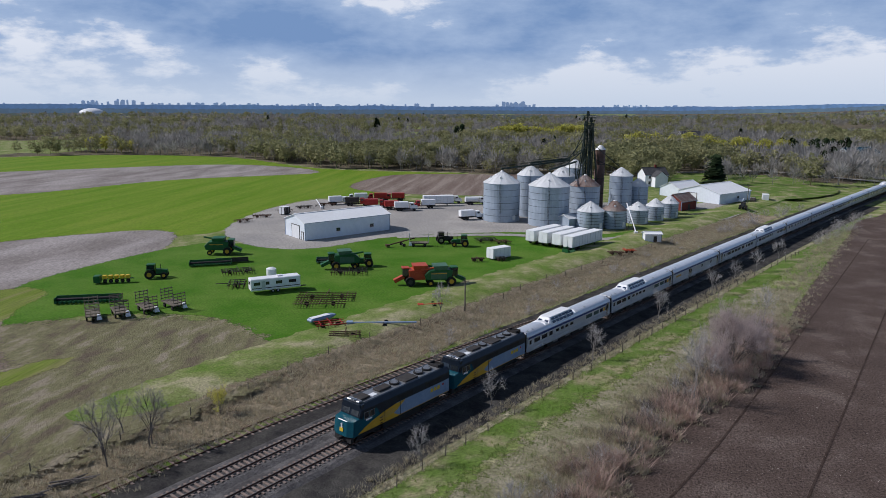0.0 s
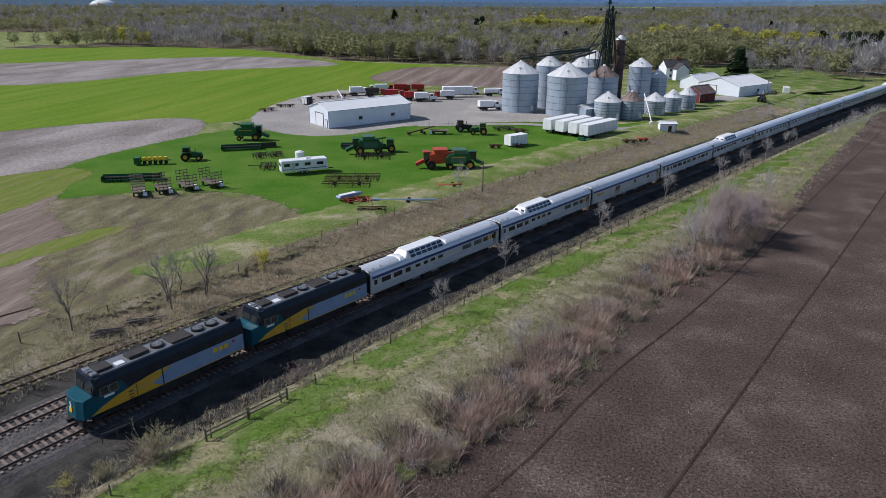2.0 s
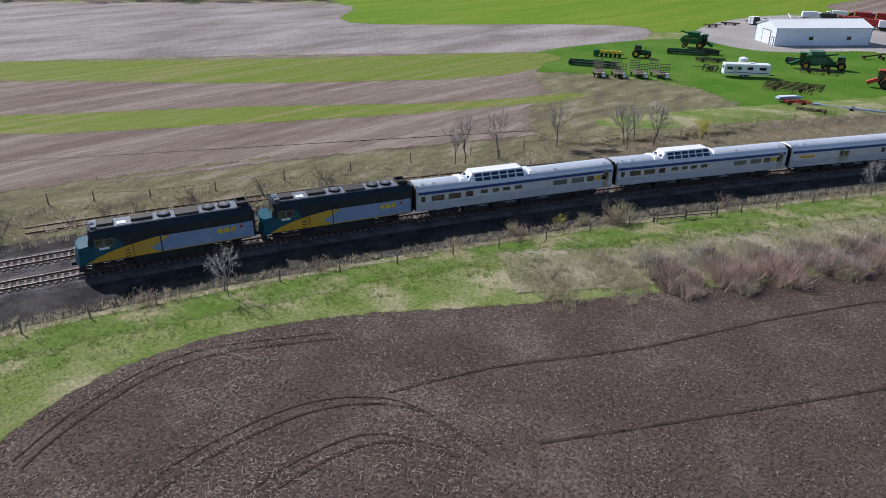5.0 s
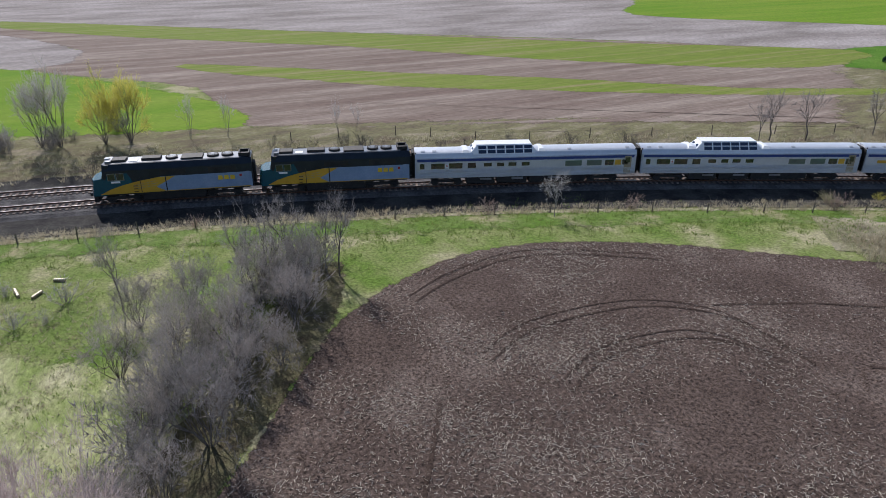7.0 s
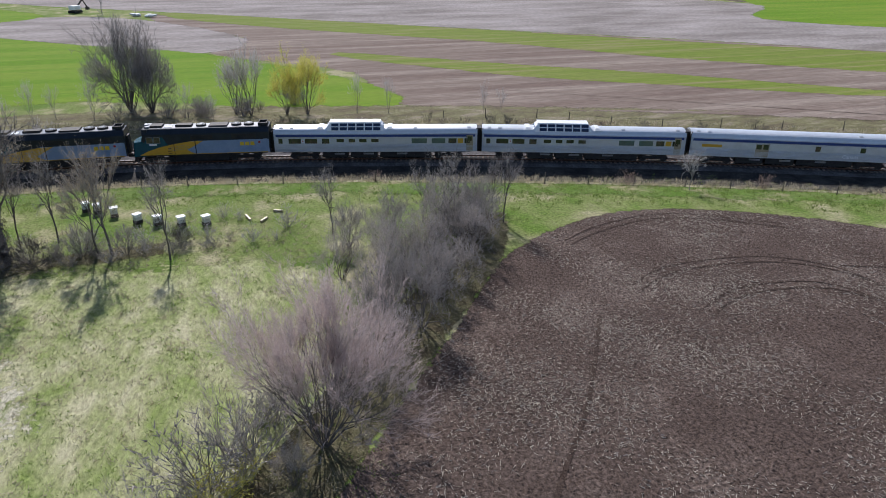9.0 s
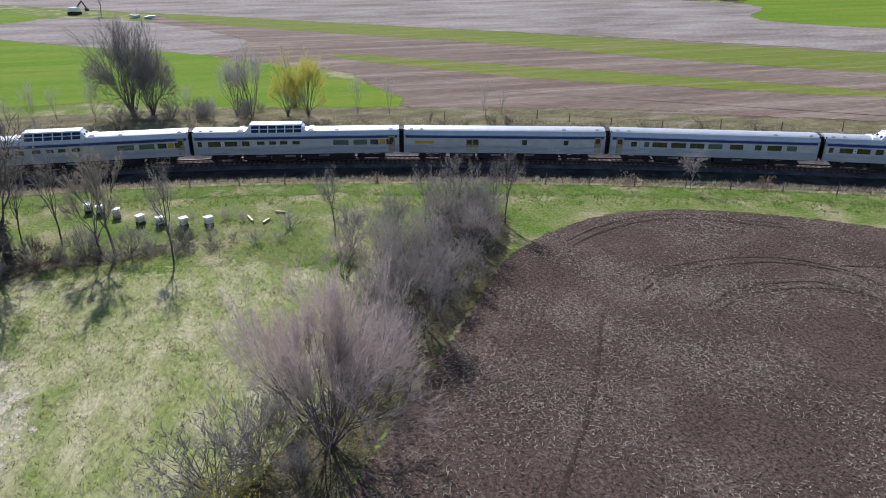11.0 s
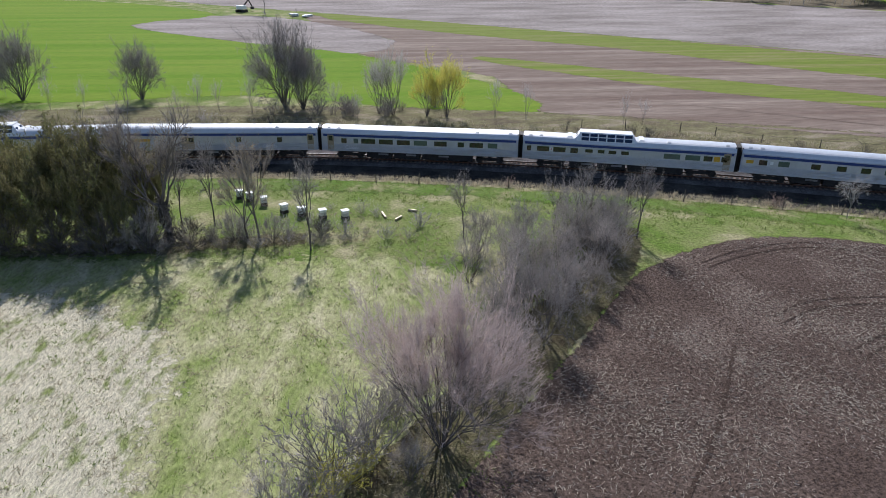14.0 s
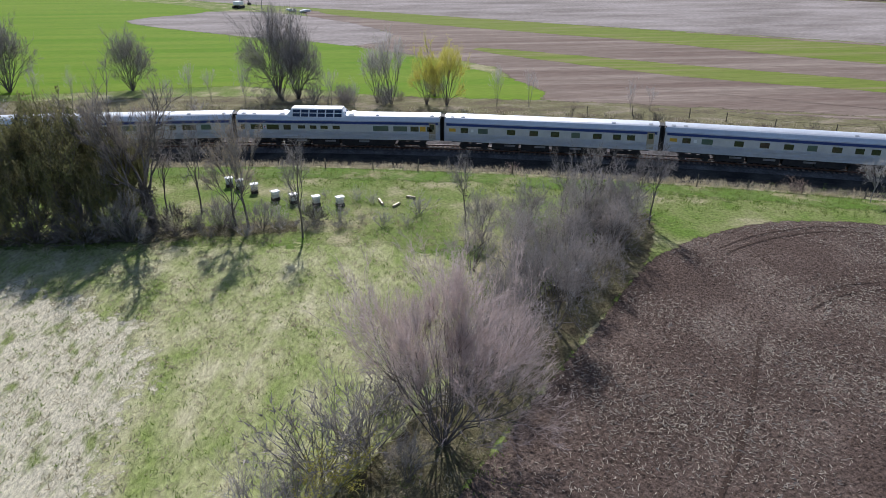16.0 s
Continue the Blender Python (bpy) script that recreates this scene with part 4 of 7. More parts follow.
        boxpart("end_door", (-h + 0.5, y * (W + 0.03), 2.15), (0.5, 0.02, 1.5), M_LOCOGREY, ob)
    # roof gear
    boxpart("roof_walk", (-0.6, 0, 4.335), (L - 3.2, 2.0, 0.03), M_LOCOROOF, ob, "grey dirty roof top")
    boxpart("roof_hatch", (h - 3.1, 0, 4.46), (1.4, 1.3, 0.24), M_DARKIRON, ob, bevel=0.03)
    boxpart("cab_roof_box", (h - 2.1, 0, 4.44), (0.55, 1.9, 0.2), M_LOCOROOF, ob, bevel=0.04)
    boxpart("exhaust_hood", (h - 6.3, 0, 4.47), (1.9, 1.1, 0.26), M_DARKIRON, ob, bevel=0.03)
    boxpart("white_hatch", (h - 4.5, 0.35, 4.37), (0.8, 0.7, 0.06), M_WHITE, ob)
    for a in (8.3, 12.5, 14.0):
        b = bmnew()
        tube(b, (h - a, 0, 4.33), (h - a, 0, 4.55), 0.62, n=20)
        fan = part("roof_fan", b, M_BLACK, ob, "round black cooling fan")
        b = bmnew()
        tube(b, (h - a, 0, 4.552), (h - a, 0, 4.58), 0.46, n=20)
        for k in range(6):
            box(b, (h - a, 0, 4.59), (0.9, 0.06, 0.02), rz=30 * k)
        part("fan_grille", b, M_LOCOROOF, fan)
    boxpart("radiator", (h - 10.4, 0, 4.42), (2.2, 1.7, 0.18), M_DARKIRON, ob, bevel=0.03)
    b = bmnew()
    for y in (-0.75, 0.75):
        box(b, (-h + 0.75, y, 4.52), (1.1, 0.12, 0.36))
    for x in (-0.5, 0.5):
        box(b, (-h + 0.75 + x, 0, 4.5), (0.12, 1.6, 0.36))
    box(b, (-h + 0.75, 0, 4.4), (1.0, 1.4, 0.1))
    part("exhaust_box", b, M_BLACK, ob, "raised black end vent")
    for y in (0.5, -0.5):
        b = bmnew()
        tube(b, (h - 2.2, y * 0.4, 4.62), (h - 1.7, y * 0.4, 4.62), 0.06, 0.1, n=8)
        part("horn", b, M_STEELP, ob)
    for z in (2.35, 2.05):
        b = bmnew()
        tube(b, (h - 0.16, 0, z), (h - 0.08, 0, z), 0.12, n=12)
        part("headlight", b, M_WHITE, ob)
    boxpart("logo_panel", (h - 0.06, 0, 1.75), (0.06, 0.5, 0.4), M_LOGOY, ob, ry=-8)
    # pilot, couplers, fuel tank, bogies
    b = bmnew()
    box(b, (h - 0.45, 0, 0.72), (0.5, 2.6, 0.72), top=(0.7, 1))
    box(b, (h + 0.05, 0, 0.85), (0.7, 0.32, 0.32))
    box(b, (-h - 0.05, 0, 0.85), (0.5, 0.32, 0.32))
    part("pilot", b, M_BLACK, ob, "black pilot and coupler")
    boxpart("fuel_tank", (0, 0, 0.7), (6.4, 2.7, 0.95), M_BLACK, ob, bevel=0.1)
    boxpart("underframe", (0, 0, 1.12), (L - 0.8, 2.9, 0.14), M_BLACK, ob)
    for x in (-1, 1):
        bogie(ob, x * 5.1, 2.75, 0.52)
    boxpart("diaphragm", (-h - 0.12, 0, 2.4), (0.3, 1.2, 2.2), M_BLACK, ob)
    return ob


KINDS = ["dome", "dome", "baggage", "diner", "dome", "sleeper", "sleeper", "diner", "sleeper", "sleeper", "dome", "sleeper", "diner", "sleeper", "sleeper", "sleeper"]
SPEED, JOINT = 17.926, 248.27                   # metres a second; arc length of the first coupling behind the engines at 0 s
TRAIN = []                                      # (object, arc length of its middle at 0 s, half the distance of its bogies)
first = locomotive()
TRAIN.append((first, JOINT - 17.1 * 1.5, 5.1))
TRAIN.append((copy_thing(first, Matrix()), JOINT - 17.1 * 0.5, 5.1))
made = {}
for i, k in enumerate(KINDS):
    car = copy_thing(made[k], Matrix()) if k in made else passenger_car(k)
    made.setdefault(k, car)
    TRAIN.append((car, JOINT + 25.9 * (i + 0.5), 9.05))


def motions():
    for ob, s, half in TRAIN:
        rows = []
        for i in range(33):
            t = i * 0.5
            a, b = on_line(s - SPEED * t - half), on_line(s - SPEED * t + half)
            rows.append((t, pose((a[0] + b[0]) / 2, (a[1] + b[1]) / 2, RAIL + 0.004, 0, 0, math.degrees(math.atan2(a[1] - b[1], a[0] - b[0])))))
        walk(ob, rows)

# ---- the farm ----
def silo(x, y, d, eave, rise, roof=M_GALVROOF, label="round galvanised grain bin with a conical roof", bands=True):
    ob = thing("grain_bin", pose(x, y, 0.08), label, "grain bin", "grain bins of the farm")
    r, n = d / 2, 36
    b = bmnew()
    tube(b, (0, 0, 0), (0, 0, eave), r, n=n)
    wall = part("wall", b, M_GALV, ob, smooth=False)
    b = bmnew()
    tube(b, (0, 0, eave - 0.05), (0, 0, eave + rise * 0.93), r + 0.18, 0.55, n=n)
    part("roof", b, roof, ob)
    b = bmnew()
    tube(b, (0, 0, eave + rise * 0.9), (0, 0, eave + rise + 0.12), 0.6, 0.35, n=14)
    part("cap", b, M_GALVROOF, ob)
    if bands:
        for i in range(1, 6):
            b = bmnew()
            tube(b, (0, 0, eave * i / 6 - 0.04), (0, 0, eave * i / 6 + 0.04), r + 0.04, n=n, caps=False)
            part("hoop", b, M_DARKIRON, wall)
    for i in range(16):
        a = 2 * math.pi * i / 16
        b = bmnew()
        tube(b, ((r + 0.19) * math.cos(a), (r + 0.19) * math.sin(a), eave + 0.02), (0.62 * math.cos(a), 0.62 * math.sin(a), eave + rise * 0.92 + 0.05), 0.045, n=4)
        part("roof_rib", b, roof, ob)
    for a in (0.4, 1.7, 3.4, 4.7):
        boxpart("roof_vent", (0.6 * r * math.cos(a), 0.6 * r * math.sin(a), eave + rise * 0.42 + 0.18), (0.5, 0.5, 0.45), M_GALVROOF, ob)
    b = bmnew()
    for k in (-0.22, 0.22):
        tube(b, (k, -r - 0.14, 0.3), (k, -r - 0.14, eave), 0.03, n=5)
    for i in range(int(eave / 0.4)):
        tube(b, (-0.22, -r - 0.14, 0.4 + 0.4 * i), (0.22, -r - 0.14, 0.4 + 0.4 * i), 0.02, n=4)
    part("ladder", b, M_DARKIRON, ob)
    boxpart("hatch", (0.75 * r, -0.68 * r - 0.02, 1.3), (1.0, 0.25, 1.5), M_GALVROOF, ob, rz=48)
    return ob


for x, y, d, e, r, rf, lab in ((-12.0, 225.0, 11.5, 12.0, 3.6, M_GALVROOF, ""), (-3.5, 236.0, 8.6, 13.5, 3.2, M_GALVROOF, ""), (2.9, 220.0, 12.4, 12.0, 3.8, M_GALVROOF, ""), (14.0, 231.0, 9.6, 11.0, 3.4, M_RUSTROOF, "round grain bin with a rusty conical roof"),
                              (26.5, 246.0, 7.6, 13.0, 2.6, M_GALVROOF, "tall narrow galvanised grain bin"), (33.0, 252.0, 6.6, 9.0, 2.4, M_GALVROOF, ""), (15.3, 214.5, 8.0, 5.4, 2.6, M_GALVROOF, "low galvanised grain bin"),
                              (22.5, 217.5, 7.0, 5.4, 2.8, M_RUSTROOF, "low grain bin with a rusty roof"), (30.4, 227.7, 6.6, 4.3, 2.2, M_GALVROOF, "low galvanised grain bin"), (36.6, 234.5, 5.6, 4.6, 2.2, M_GALVROOF, "low galvanised grain bin"),
                              (42.0, 241.0, 5.6, 4.8, 2.3, M_GALVROOF, "low galvanised grain bin"), (7.0, 246.0, 8.6, 12.5, 3.2, M_GALVROOF, ""), (11.5, 262.0, 7.0, 14.0, 2.8, M_GALVROOF, "")):
    silo(x, y, d, e, r, rf, lab or "round galvanised grain bin with a conical roof")

# the elevator tower with its spouts
tw = thing("elevator_tower", pose(15.2, 248.5, 0.08), "tall dark steel grain elevator tower with sloping spouts", "elevator tower")
H_T = 33.0
for sx in (-1.5, 1.5):
    for sy in (-1.5, 1.5):
        b = bmnew()
        tube(b, (sx, sy, 0), (sx, sy, H_T - 3), 0.16, n=6)
        part("leg", b, M_TOWER, tw)
for i in range(12):
    z0, z1 = i * 2.5, (i + 1) * 2.5
    for a, c in (((-1.5, -1.5), (1.5, -1.5)), ((1.5, -1.5), (1.5, 1.5)), ((1.5, 1.5), (-1.5, 1.5)), ((-1.5, 1.5), (-1.5, -1.5))):
        b = bmnew()
        tube(b, (*a, z0), (*c, z1), 0.07, n=4)
        tube(b, (*a, z1), (*c, z1), 0.07, n=4)
        part("brace", b, M_TOWER, tw)
for x, y, z, r in ((-0.5, 0, H_T, 0.42), (0.6, 0.2, H_T - 2.2, 0.42), (0.1, -0.8, H_T - 4.5, 0.36), (1.0, 0.9, H_T - 6, 0.34), (-1.1, 0.7, H_T - 3.4, 0.3)):
    b = bmnew()
    box(b, (x, y, z / 2), (r * 0.9, r * 0.7, z))
    part("elevator_leg", b, M_TOWER, tw)
    boxpart("leg_head", (x, y, z + 0.35), (1.2, 0.8, 1.5), M_TOWER, tw, top=(0.6, 0.8))
for x, y, z in ((0, 0, H_T - 1), (0, 0, H_T - 5.5), (0, 0, H_T - 12)):
    b = bmnew()
    box(b, (x, y, z), (4.2, 4.2, 0.12))
    part("platform", b, M_TOWER, tw)
    for k in (-2.1, 2.1):
        for hgt in (0.55, 1.1):
            for p, q in (((k, -2.1, z + hgt), (k, 2.1, z + hgt)), ((-2.1, k, z + hgt), (2.1, k, z + hgt))):
                b = bmnew()
                tube(b, p, q, 0.04, n=4)
                part("railing", b, M_TOWER, tw)
for (x, y, z), (x2, y2, z2) in (((0, 0, H_T - 12), (-8.0, -6, 18.2)), ((0, 0, H_T - 6), (-7, -3.5, 17.6)), ((0.4, 0, H_T - 10), (-9, -16, 17.4)), ((0, 0, H_T - 14), (-3.5, -15, 15.0)), ((0.5, 0, H_T - 9), (10.5, -2, 15.9)),
                               ((0, 0, H_T - 14), (16.5, 4, 11.9)), ((0, 0, H_T - 11), (-7.5, -2, 16)), ((0, 0.5, H_T - 10), (-4, 13, 17)), ((-0.5, 0, H_T - 3), (-5, -2.5, 19.5))):
    b = bmnew()
    tube(b, (x, y, z), (x2, y2, z2), 0.14, n=6)
    part("spout", b, M_TOWER, tw)
for a in range(11):
    b = bmnew()
    an = a * 2.4
    tube(b, (0.8 * math.cos(an), 0.8 * math.sin(an), H_T - 2 - (a % 4) * 2.2), (3.4 * math.cos(an), 2.6 * math.sin(an), 9 + (a % 3) * 3), 0.16, n=6)
    tube(b, (3.4 * math.cos(an), 2.6 * math.sin(an), 9 + (a % 3) * 3), (3.6 * math.cos(an), 2.7 * math.sin(an), 0), 0.16, n=6)
    part("spout", b, M_TOWER, tw)
for (x, y, z), (x2, y2, z2) in (((-27.4, -23.6, 16.2), (-6.0, -6.0, 18.0)), ((-12.4, -28.0, 16.6), (-4.0, -7.0, 17.6)), ((-18.8, -12.4, 17.3), (-6.0, -5.0, 18.4))):
    b = bmnew()
    tube(b, (x, y, z), (x2, y2, z2), 0.30, n=6)
    for k in (-0.55, 0.55):
        tube(b, (x, y + k, z + 0.9), (x2, y2 + k, z2 + 0.9), 0.04, n=4)
    part("catwalk", b, M_TOWER, tw, "conveyor bridge along the bin roofs")
    b = bmnew()
    tube(b, (x2, y2, 0), (x2, y2, z2), 0.12, n=5)
    part("bridge_post", b, M_TOWER, tw)
col = thing("dryer_column", pose(19.6, 252.0, 0.08), "brown cylindrical grain dryer column", "dryer column")
b = bmnew()
tube(b, (0, 0, 0), (0, 0, 21), 1.7, n=18)
part("shaft", b, M_COLUMN, col)
b = bmnew()
tube(b, (0, 0, 21), (0, 0, 22.6), 1.9, 0.5, n=18)
part("cap", b, M_GALVROOF, col)
for z in (6, 11, 16):
    b = bmnew()
    tube(b, (0, 0, z), (0, 0, z + 0.3), 1.78, n=18)
    part("hoop", b, M_DARKIRON, col)


def gable_building(name, x, y, rz, L, W, eave, rise, wall_m, roof_m, label, cat, doors=(), windows=(), over=0.35, z=0.08):
    """Long axis along local x; the gable at -x; doors (end or side, offset, width, height), windows (x, z, w, h) on the -y side."""
    ob = thing(name, pose(x, y, z, 0, 0, rz), label, cat)
    b = bmnew()
    prof = [(-W / 2, 0), (W / 2, 0), (W / 2, eave), (0, eave + rise), (-W / 2, eave)]
    prism(b, prof, -L / 2, L / 2, "x")
    part("wall", b, wall_m, ob)
    sl = math.hypot(W / 2 + over, rise * (1 + 2 * over / W))
    ang = math.degrees(math.atan2(rise, W / 2))
    for s in (-1, 1):
        boxpart("roof", (0, s * (W / 4 + over / 2) , eave + rise / 2 - over * 0.25 + 0.11), (L + 2 * over, sl + 0.1, 0.12), roof_m, ob, rx=-s * ang)
        boxpart("gutter", (0, s * (W / 2 + over), eave - over * rise / W * 2 + 0.03), (L + 2 * over, 0.14, 0.14), M_LOCOGREY, ob)
    boxpart("ridge_cap", (0, 0, eave + rise + 0.17), (L + 2 * over, 0.5, 0.08), roof_m, ob)
    for where, o, w, hgt in doors:
        if where == "end":
            d = boxpart("door", (-L / 2 - 0.04, o, hgt / 2), (0.1, w, hgt), M_WHITE, ob)
            for dy in (-w / 2 - 0.08, w / 2 + 0.08):
                boxpart("door_frame", (-L / 2 - 0.05, o + dy, hgt / 2), (0.14, 0.16, hgt), M_DARKIRON, d)
            boxpart("door_frame", (-L / 2 - 0.05, o, hgt + 0.08), (0.14, w + 0.32, 0.16), M_DARKIRON, d)
        else:
            boxpart("door", (o, -W / 2 - 0.04, hgt / 2), (w, 0.1, hgt), M_DARKIRON, ob)
    for wx, wz, ww, wh in windows:
        win = boxpart("window", (wx, -W / 2 - 0.03, wz), (ww, 0.08, wh), M_GLASS, ob)
        boxpart("window_frame", (wx, -W / 2 - 0.05, wz - wh / 2 - 0.06), (ww + 0.2, 0.12, 0.1), M_WHITE, win)
        boxpart("window_frame", (wx, -W / 2 - 0.05, wz + wh / 2 + 0.06), (ww + 0.2, 0.12, 0.1), M_WHITE, win)
    for cx, cy in ((-L / 2, -W / 2), (L / 2, -W / 2), (-L / 2, W / 2), (L / 2, W / 2)):
        boxpart("corner_trim", (cx, cy, eave / 2), (0.16, 0.16, eave), M_LOCOGREY, ob)
    return ob


gable_building("machine_shed", -55.9, 194.0, 48.6, 27.4, 11.4, 4.7, 1.7, M_SHEDWALL, M_SHEDROOF, "long white metal machine shed on gravel", "shed", doors=(("end", -0.5, 4.2, 3.6), ("end", -4.3, 1.0, 2.1)), windows=((-3.5, 2.0, 1.2, 0.9), (7.5, 2.0, 1.2, 0.9)))
gable_building("barn", 66.5, 290.0, 47.0, 21.5, 17.5, 3.8, 2.6, M_SHEDWALL, M_SHEDROOF, "wide white metal barn with door", "barn", doors=(("end", 3.0, 4.0, 3.2),), windows=((2.0, 1.8, 1.2, 0.8),))
gable_building("barn", 56.0, 303.0, 47.0, 16.0, 9.0, 3.4, 2.2, M_SHEDWALL, M_SHEDROOF, "white metal barn with a red gable", "barn")
gable_building("red_shed", 49.0, 262.0, 47.0, 9.0, 7.0, 3.2, 2.2, M_BARNRED, M_RUSTROOF, "small red wooden shed with a rusty roof", "shed", doors=(("side", 0.0, 1.2, 2.0),))
hs = gable_building("farmhouse", 49.0, 337.0, 20.0, 11.0, 8.0, 5.2, 3.0, M_WHITE, M_SHINGLE, "white two-storey farmhouse with a dark shingled roof", "house", windows=((-3.5, 1.6, 1.0, 1.4), (0, 1.6, 1.0, 1.4), (3.5, 1.6, 1.0, 1.4), (-3.5, 4.1, 1.0, 1.2), (0, 4.1, 1.0, 1.2), (3.5, 4.1, 1.0, 1.2)))
boxpart("chimney", (1.0, 0, 8.6), (0.8, 0.8, 1.8), M_BARNRED, hs)
wing = bmnew()
prism(wing, [(-3.0, 0), (3.0, 0), (3.0, 4.6), (0, 7.0), (-3.0, 4.6)], -8.5, -3.9)
part("wing", wing, M_WHITE, hs)
for s in (-1, 1):
    boxpart("wing_roof", (s * 1.62, -6.2, 5.95), (4.2, 5.2, 0.14), M_SHINGLE, hs, ry=s * 38.6)
gable_building("bin_shed", 9.5, 215.5, 45.0, 5.5, 4.5, 3.0, 0.9, M_GALV, M_GALVROOF, "small corrugated shed between grain bins", "shed")
gable_building("shelter", 31.0, 197.2, 10.0, 4.2, 2.6, 2.2, 0.4, M_WHITE, M_SHEDROOF, "small white shelter box on the grass", "shelter", doors=(("side", 0.5, 0.9, 1.6),))
gable_building("far_building", 205.0, 515.0, 40.0, 34.0, 14.0, 6.0, 3.5, M_WHITE, M_TEAL, "white building with a green roof", "building", windows=tuple((-12 + 6 * i, 3, 2, 1.6) for i in range(5)))
gable_building("far_house", 140.0, 760.0, 20.0, 22.0, 11.0, 7.0, 4.0, M_WHITE, M_SHINGLE, "distant white house among trees", "house", windows=tuple((-7 + 4.5 * i, 3, 1.4, 1.6) for i in range(4)))
gable_building("far_house", 190.0, 790.0, 10.0, 18.0, 10.0, 6.0, 3.0, M_WHITE, M_SHINGLE, "distant white house among trees", "house", windows=tuple((-5 + 4.5 * i, 3, 1.4, 1.6) for i in range(3)))


def wheel(parent, x, y, r, w, hub=M_YELLOW, z=None):
    b = bmnew()
    z = r if z is None else z
    tube(b, (x, y - w / 2, z), (x, y + w / 2, z), r, n=18)
    t = part("wheel", b, M_TYRE, parent)
    b = bmnew()
    tube(b, (x, y - w / 2 - 0.02, z), (x, y + w / 2 + 0.02, z), r * 0.5, n=12)
    part("rim", b, hub, t)
    for k in range(12):
        pass


def box_trailer(x, y, rz, L=13.0, W=2.6, H=2.7, z0=0.95, label="white box trailer standing on the grass", paint=M_WHITE, wheels=True):
    ob = thing("box_trailer", pose(x, y, 0.08, 0, 0, rz), label, "trailer", "white trailers of the farm")
    boxpart("box", (0, 0, z0 + H / 2), (L, W, H), paint, ob, bevel=0.05)
    boxpart("roof", (0, 0, z0 + H + 0.03), (L + 0.05, W + 0.05, 0.06), M_SHEDROOF, ob)
    for k in range(int(L / 1.3)):
        for s in (-1, 1):
            boxpart("wall_rib", (-L / 2 + 0.8 + 1.3 * k, s * (W / 2 + 0.015), z0 + H / 2), (0.06, 0.03, H - 0.2), M_STEELP, ob)
    boxpart("chassis", (0, 0, z0 - 0.14), (L - 0.5, 1.1, 0.26), M_BLACK, ob)
    for s in (-0.55, 0.55):
        boxpart("rear_door", (-L / 2 - 0.03, s * W / 2, z0 + H / 2), (0.05, W / 2 - 0.1, H - 0.15), M_WHITE, ob)
    boxpart("landing_leg", (L * 0.3, 0.8, 0.42), (0.14, 0.14, 0.85), M_DARKIRON, ob)
    boxpart("landing_leg", (L * 0.3, -0.8, 0.42), (0.14, 0.14, 0.85), M_DARKIRON, ob)
    if wheels:
        for dx in (-L * 0.36, -L * 0.26):
            for s in (-1.0, 1.0):
                wheel(ob, dx, s, 0.5, 0.3, M_DARKIRON)
    return ob


for i in range(4):
    box_trailer(12.4 - 3.4 * i, 186.0 + 1.9 * i, 57.0, L=14.8 if i == 0 else 13.0, H=2.75)
box_trailer(-8.0, 168.6, 47.0, 5.6, 2.4, 2.4, 0.25, "small white container on the grass", M_WHITE, False)


def truck(x, y, rz, cab, bed, label, tank=False, L=8.0):
    ob = thing("truck", pose(x, y, 0.09, 0, 0, rz), label, "truck", "trucks in the farmyard")
    b = bmnew()
    prism(b, [(L / 2 - 2.6, 0.8), (L / 2, 0.8), (L / 2, 1.6), (L / 2 - 1.0, 1.75), (L / 2 - 1.3, 2.7), (L / 2 - 2.6, 2.75)], -1.1, 1.1)
    part("cab", b, cab, ob, bevel=0.05)
    boxpart("windscreen", (L / 2 - 1.12, 0, 2.2), (0.06, 1.8, 0.75), M_GLASS, ob, ry=-17)
    for s in (-1, 1):
        boxpart("side_window", (L / 2 - 1.9, s * 1.105, 2.2), (0.9, 0.03, 0.6), M_GLASS, ob)
    if tank:
        b = bmnew()
        tube(b, (-L / 2, 0, 1.9), (L / 2 - 3, 0, 1.9), 1.0, n=18)
        part("tank", b, bed, ob)
    else:
        boxpart("cargo_box", (-1.5, 0, 2.1), (L - 3.2, 2.3, 1.9), bed, ob, bevel=0.04)
    boxpart("frame", (-0.5, 0, 0.75), (L - 0.6, 0.9, 0.25), M_BLACK, ob)
    for dx in (L / 2 - 1.1, -L / 2 + 1.2, -L / 2 + 2.3):
        for s in (-0.95, 0.95):
            wheel(ob, dx, s, 0.5, 0.28, M_DARKIRON)
    boxpart("bumper", (L / 2 + 0.06, 0, 0.7), (0.12, 2.1, 0.25), M_STEELP, ob)
    return ob


for x, y, rz, c, bd, lab in ((-73, 248, 30, M_WHITE, M_WHITE, "white farm truck in the yard"), (-69, 257, 200, M_WHITE, M_WHITE, "white box truck in the yard"), (-62, 259.5, 190, M_RED, M_RED, "red grain truck in the yard"), (-55.5, 261, 188, M_RED, M_RED, "red grain truck in the yard"),
                             (-46, 238, 20, M_WHITE, M_WHITE, "white pickup truck in the yard"), (-41, 245, 200, M_RED, M_WHITE, "red truck with a white body"), (-50, 240, 20, M_WHITE, M_RED, "white truck with a red bed"), (-33.5, 259, 15, M_WHITE, M_WHITE, "white truck in the yard"), (-21.5, 224, 30, M_WHITE, M_WHITE, "white grain truck beside a bin"),
                             (-58, 243, 15, M_RED, M_RED, "red farm truck in the yard"), (-66, 246, 15, M_RED, M_DARKIRON, "red farm truck in the yard")):
    truck(x, y, rz, c, bd, lab)
truck(-24, 258, 20, M_WHITE, M_WHITE, "white tanker truck in the yard", True)
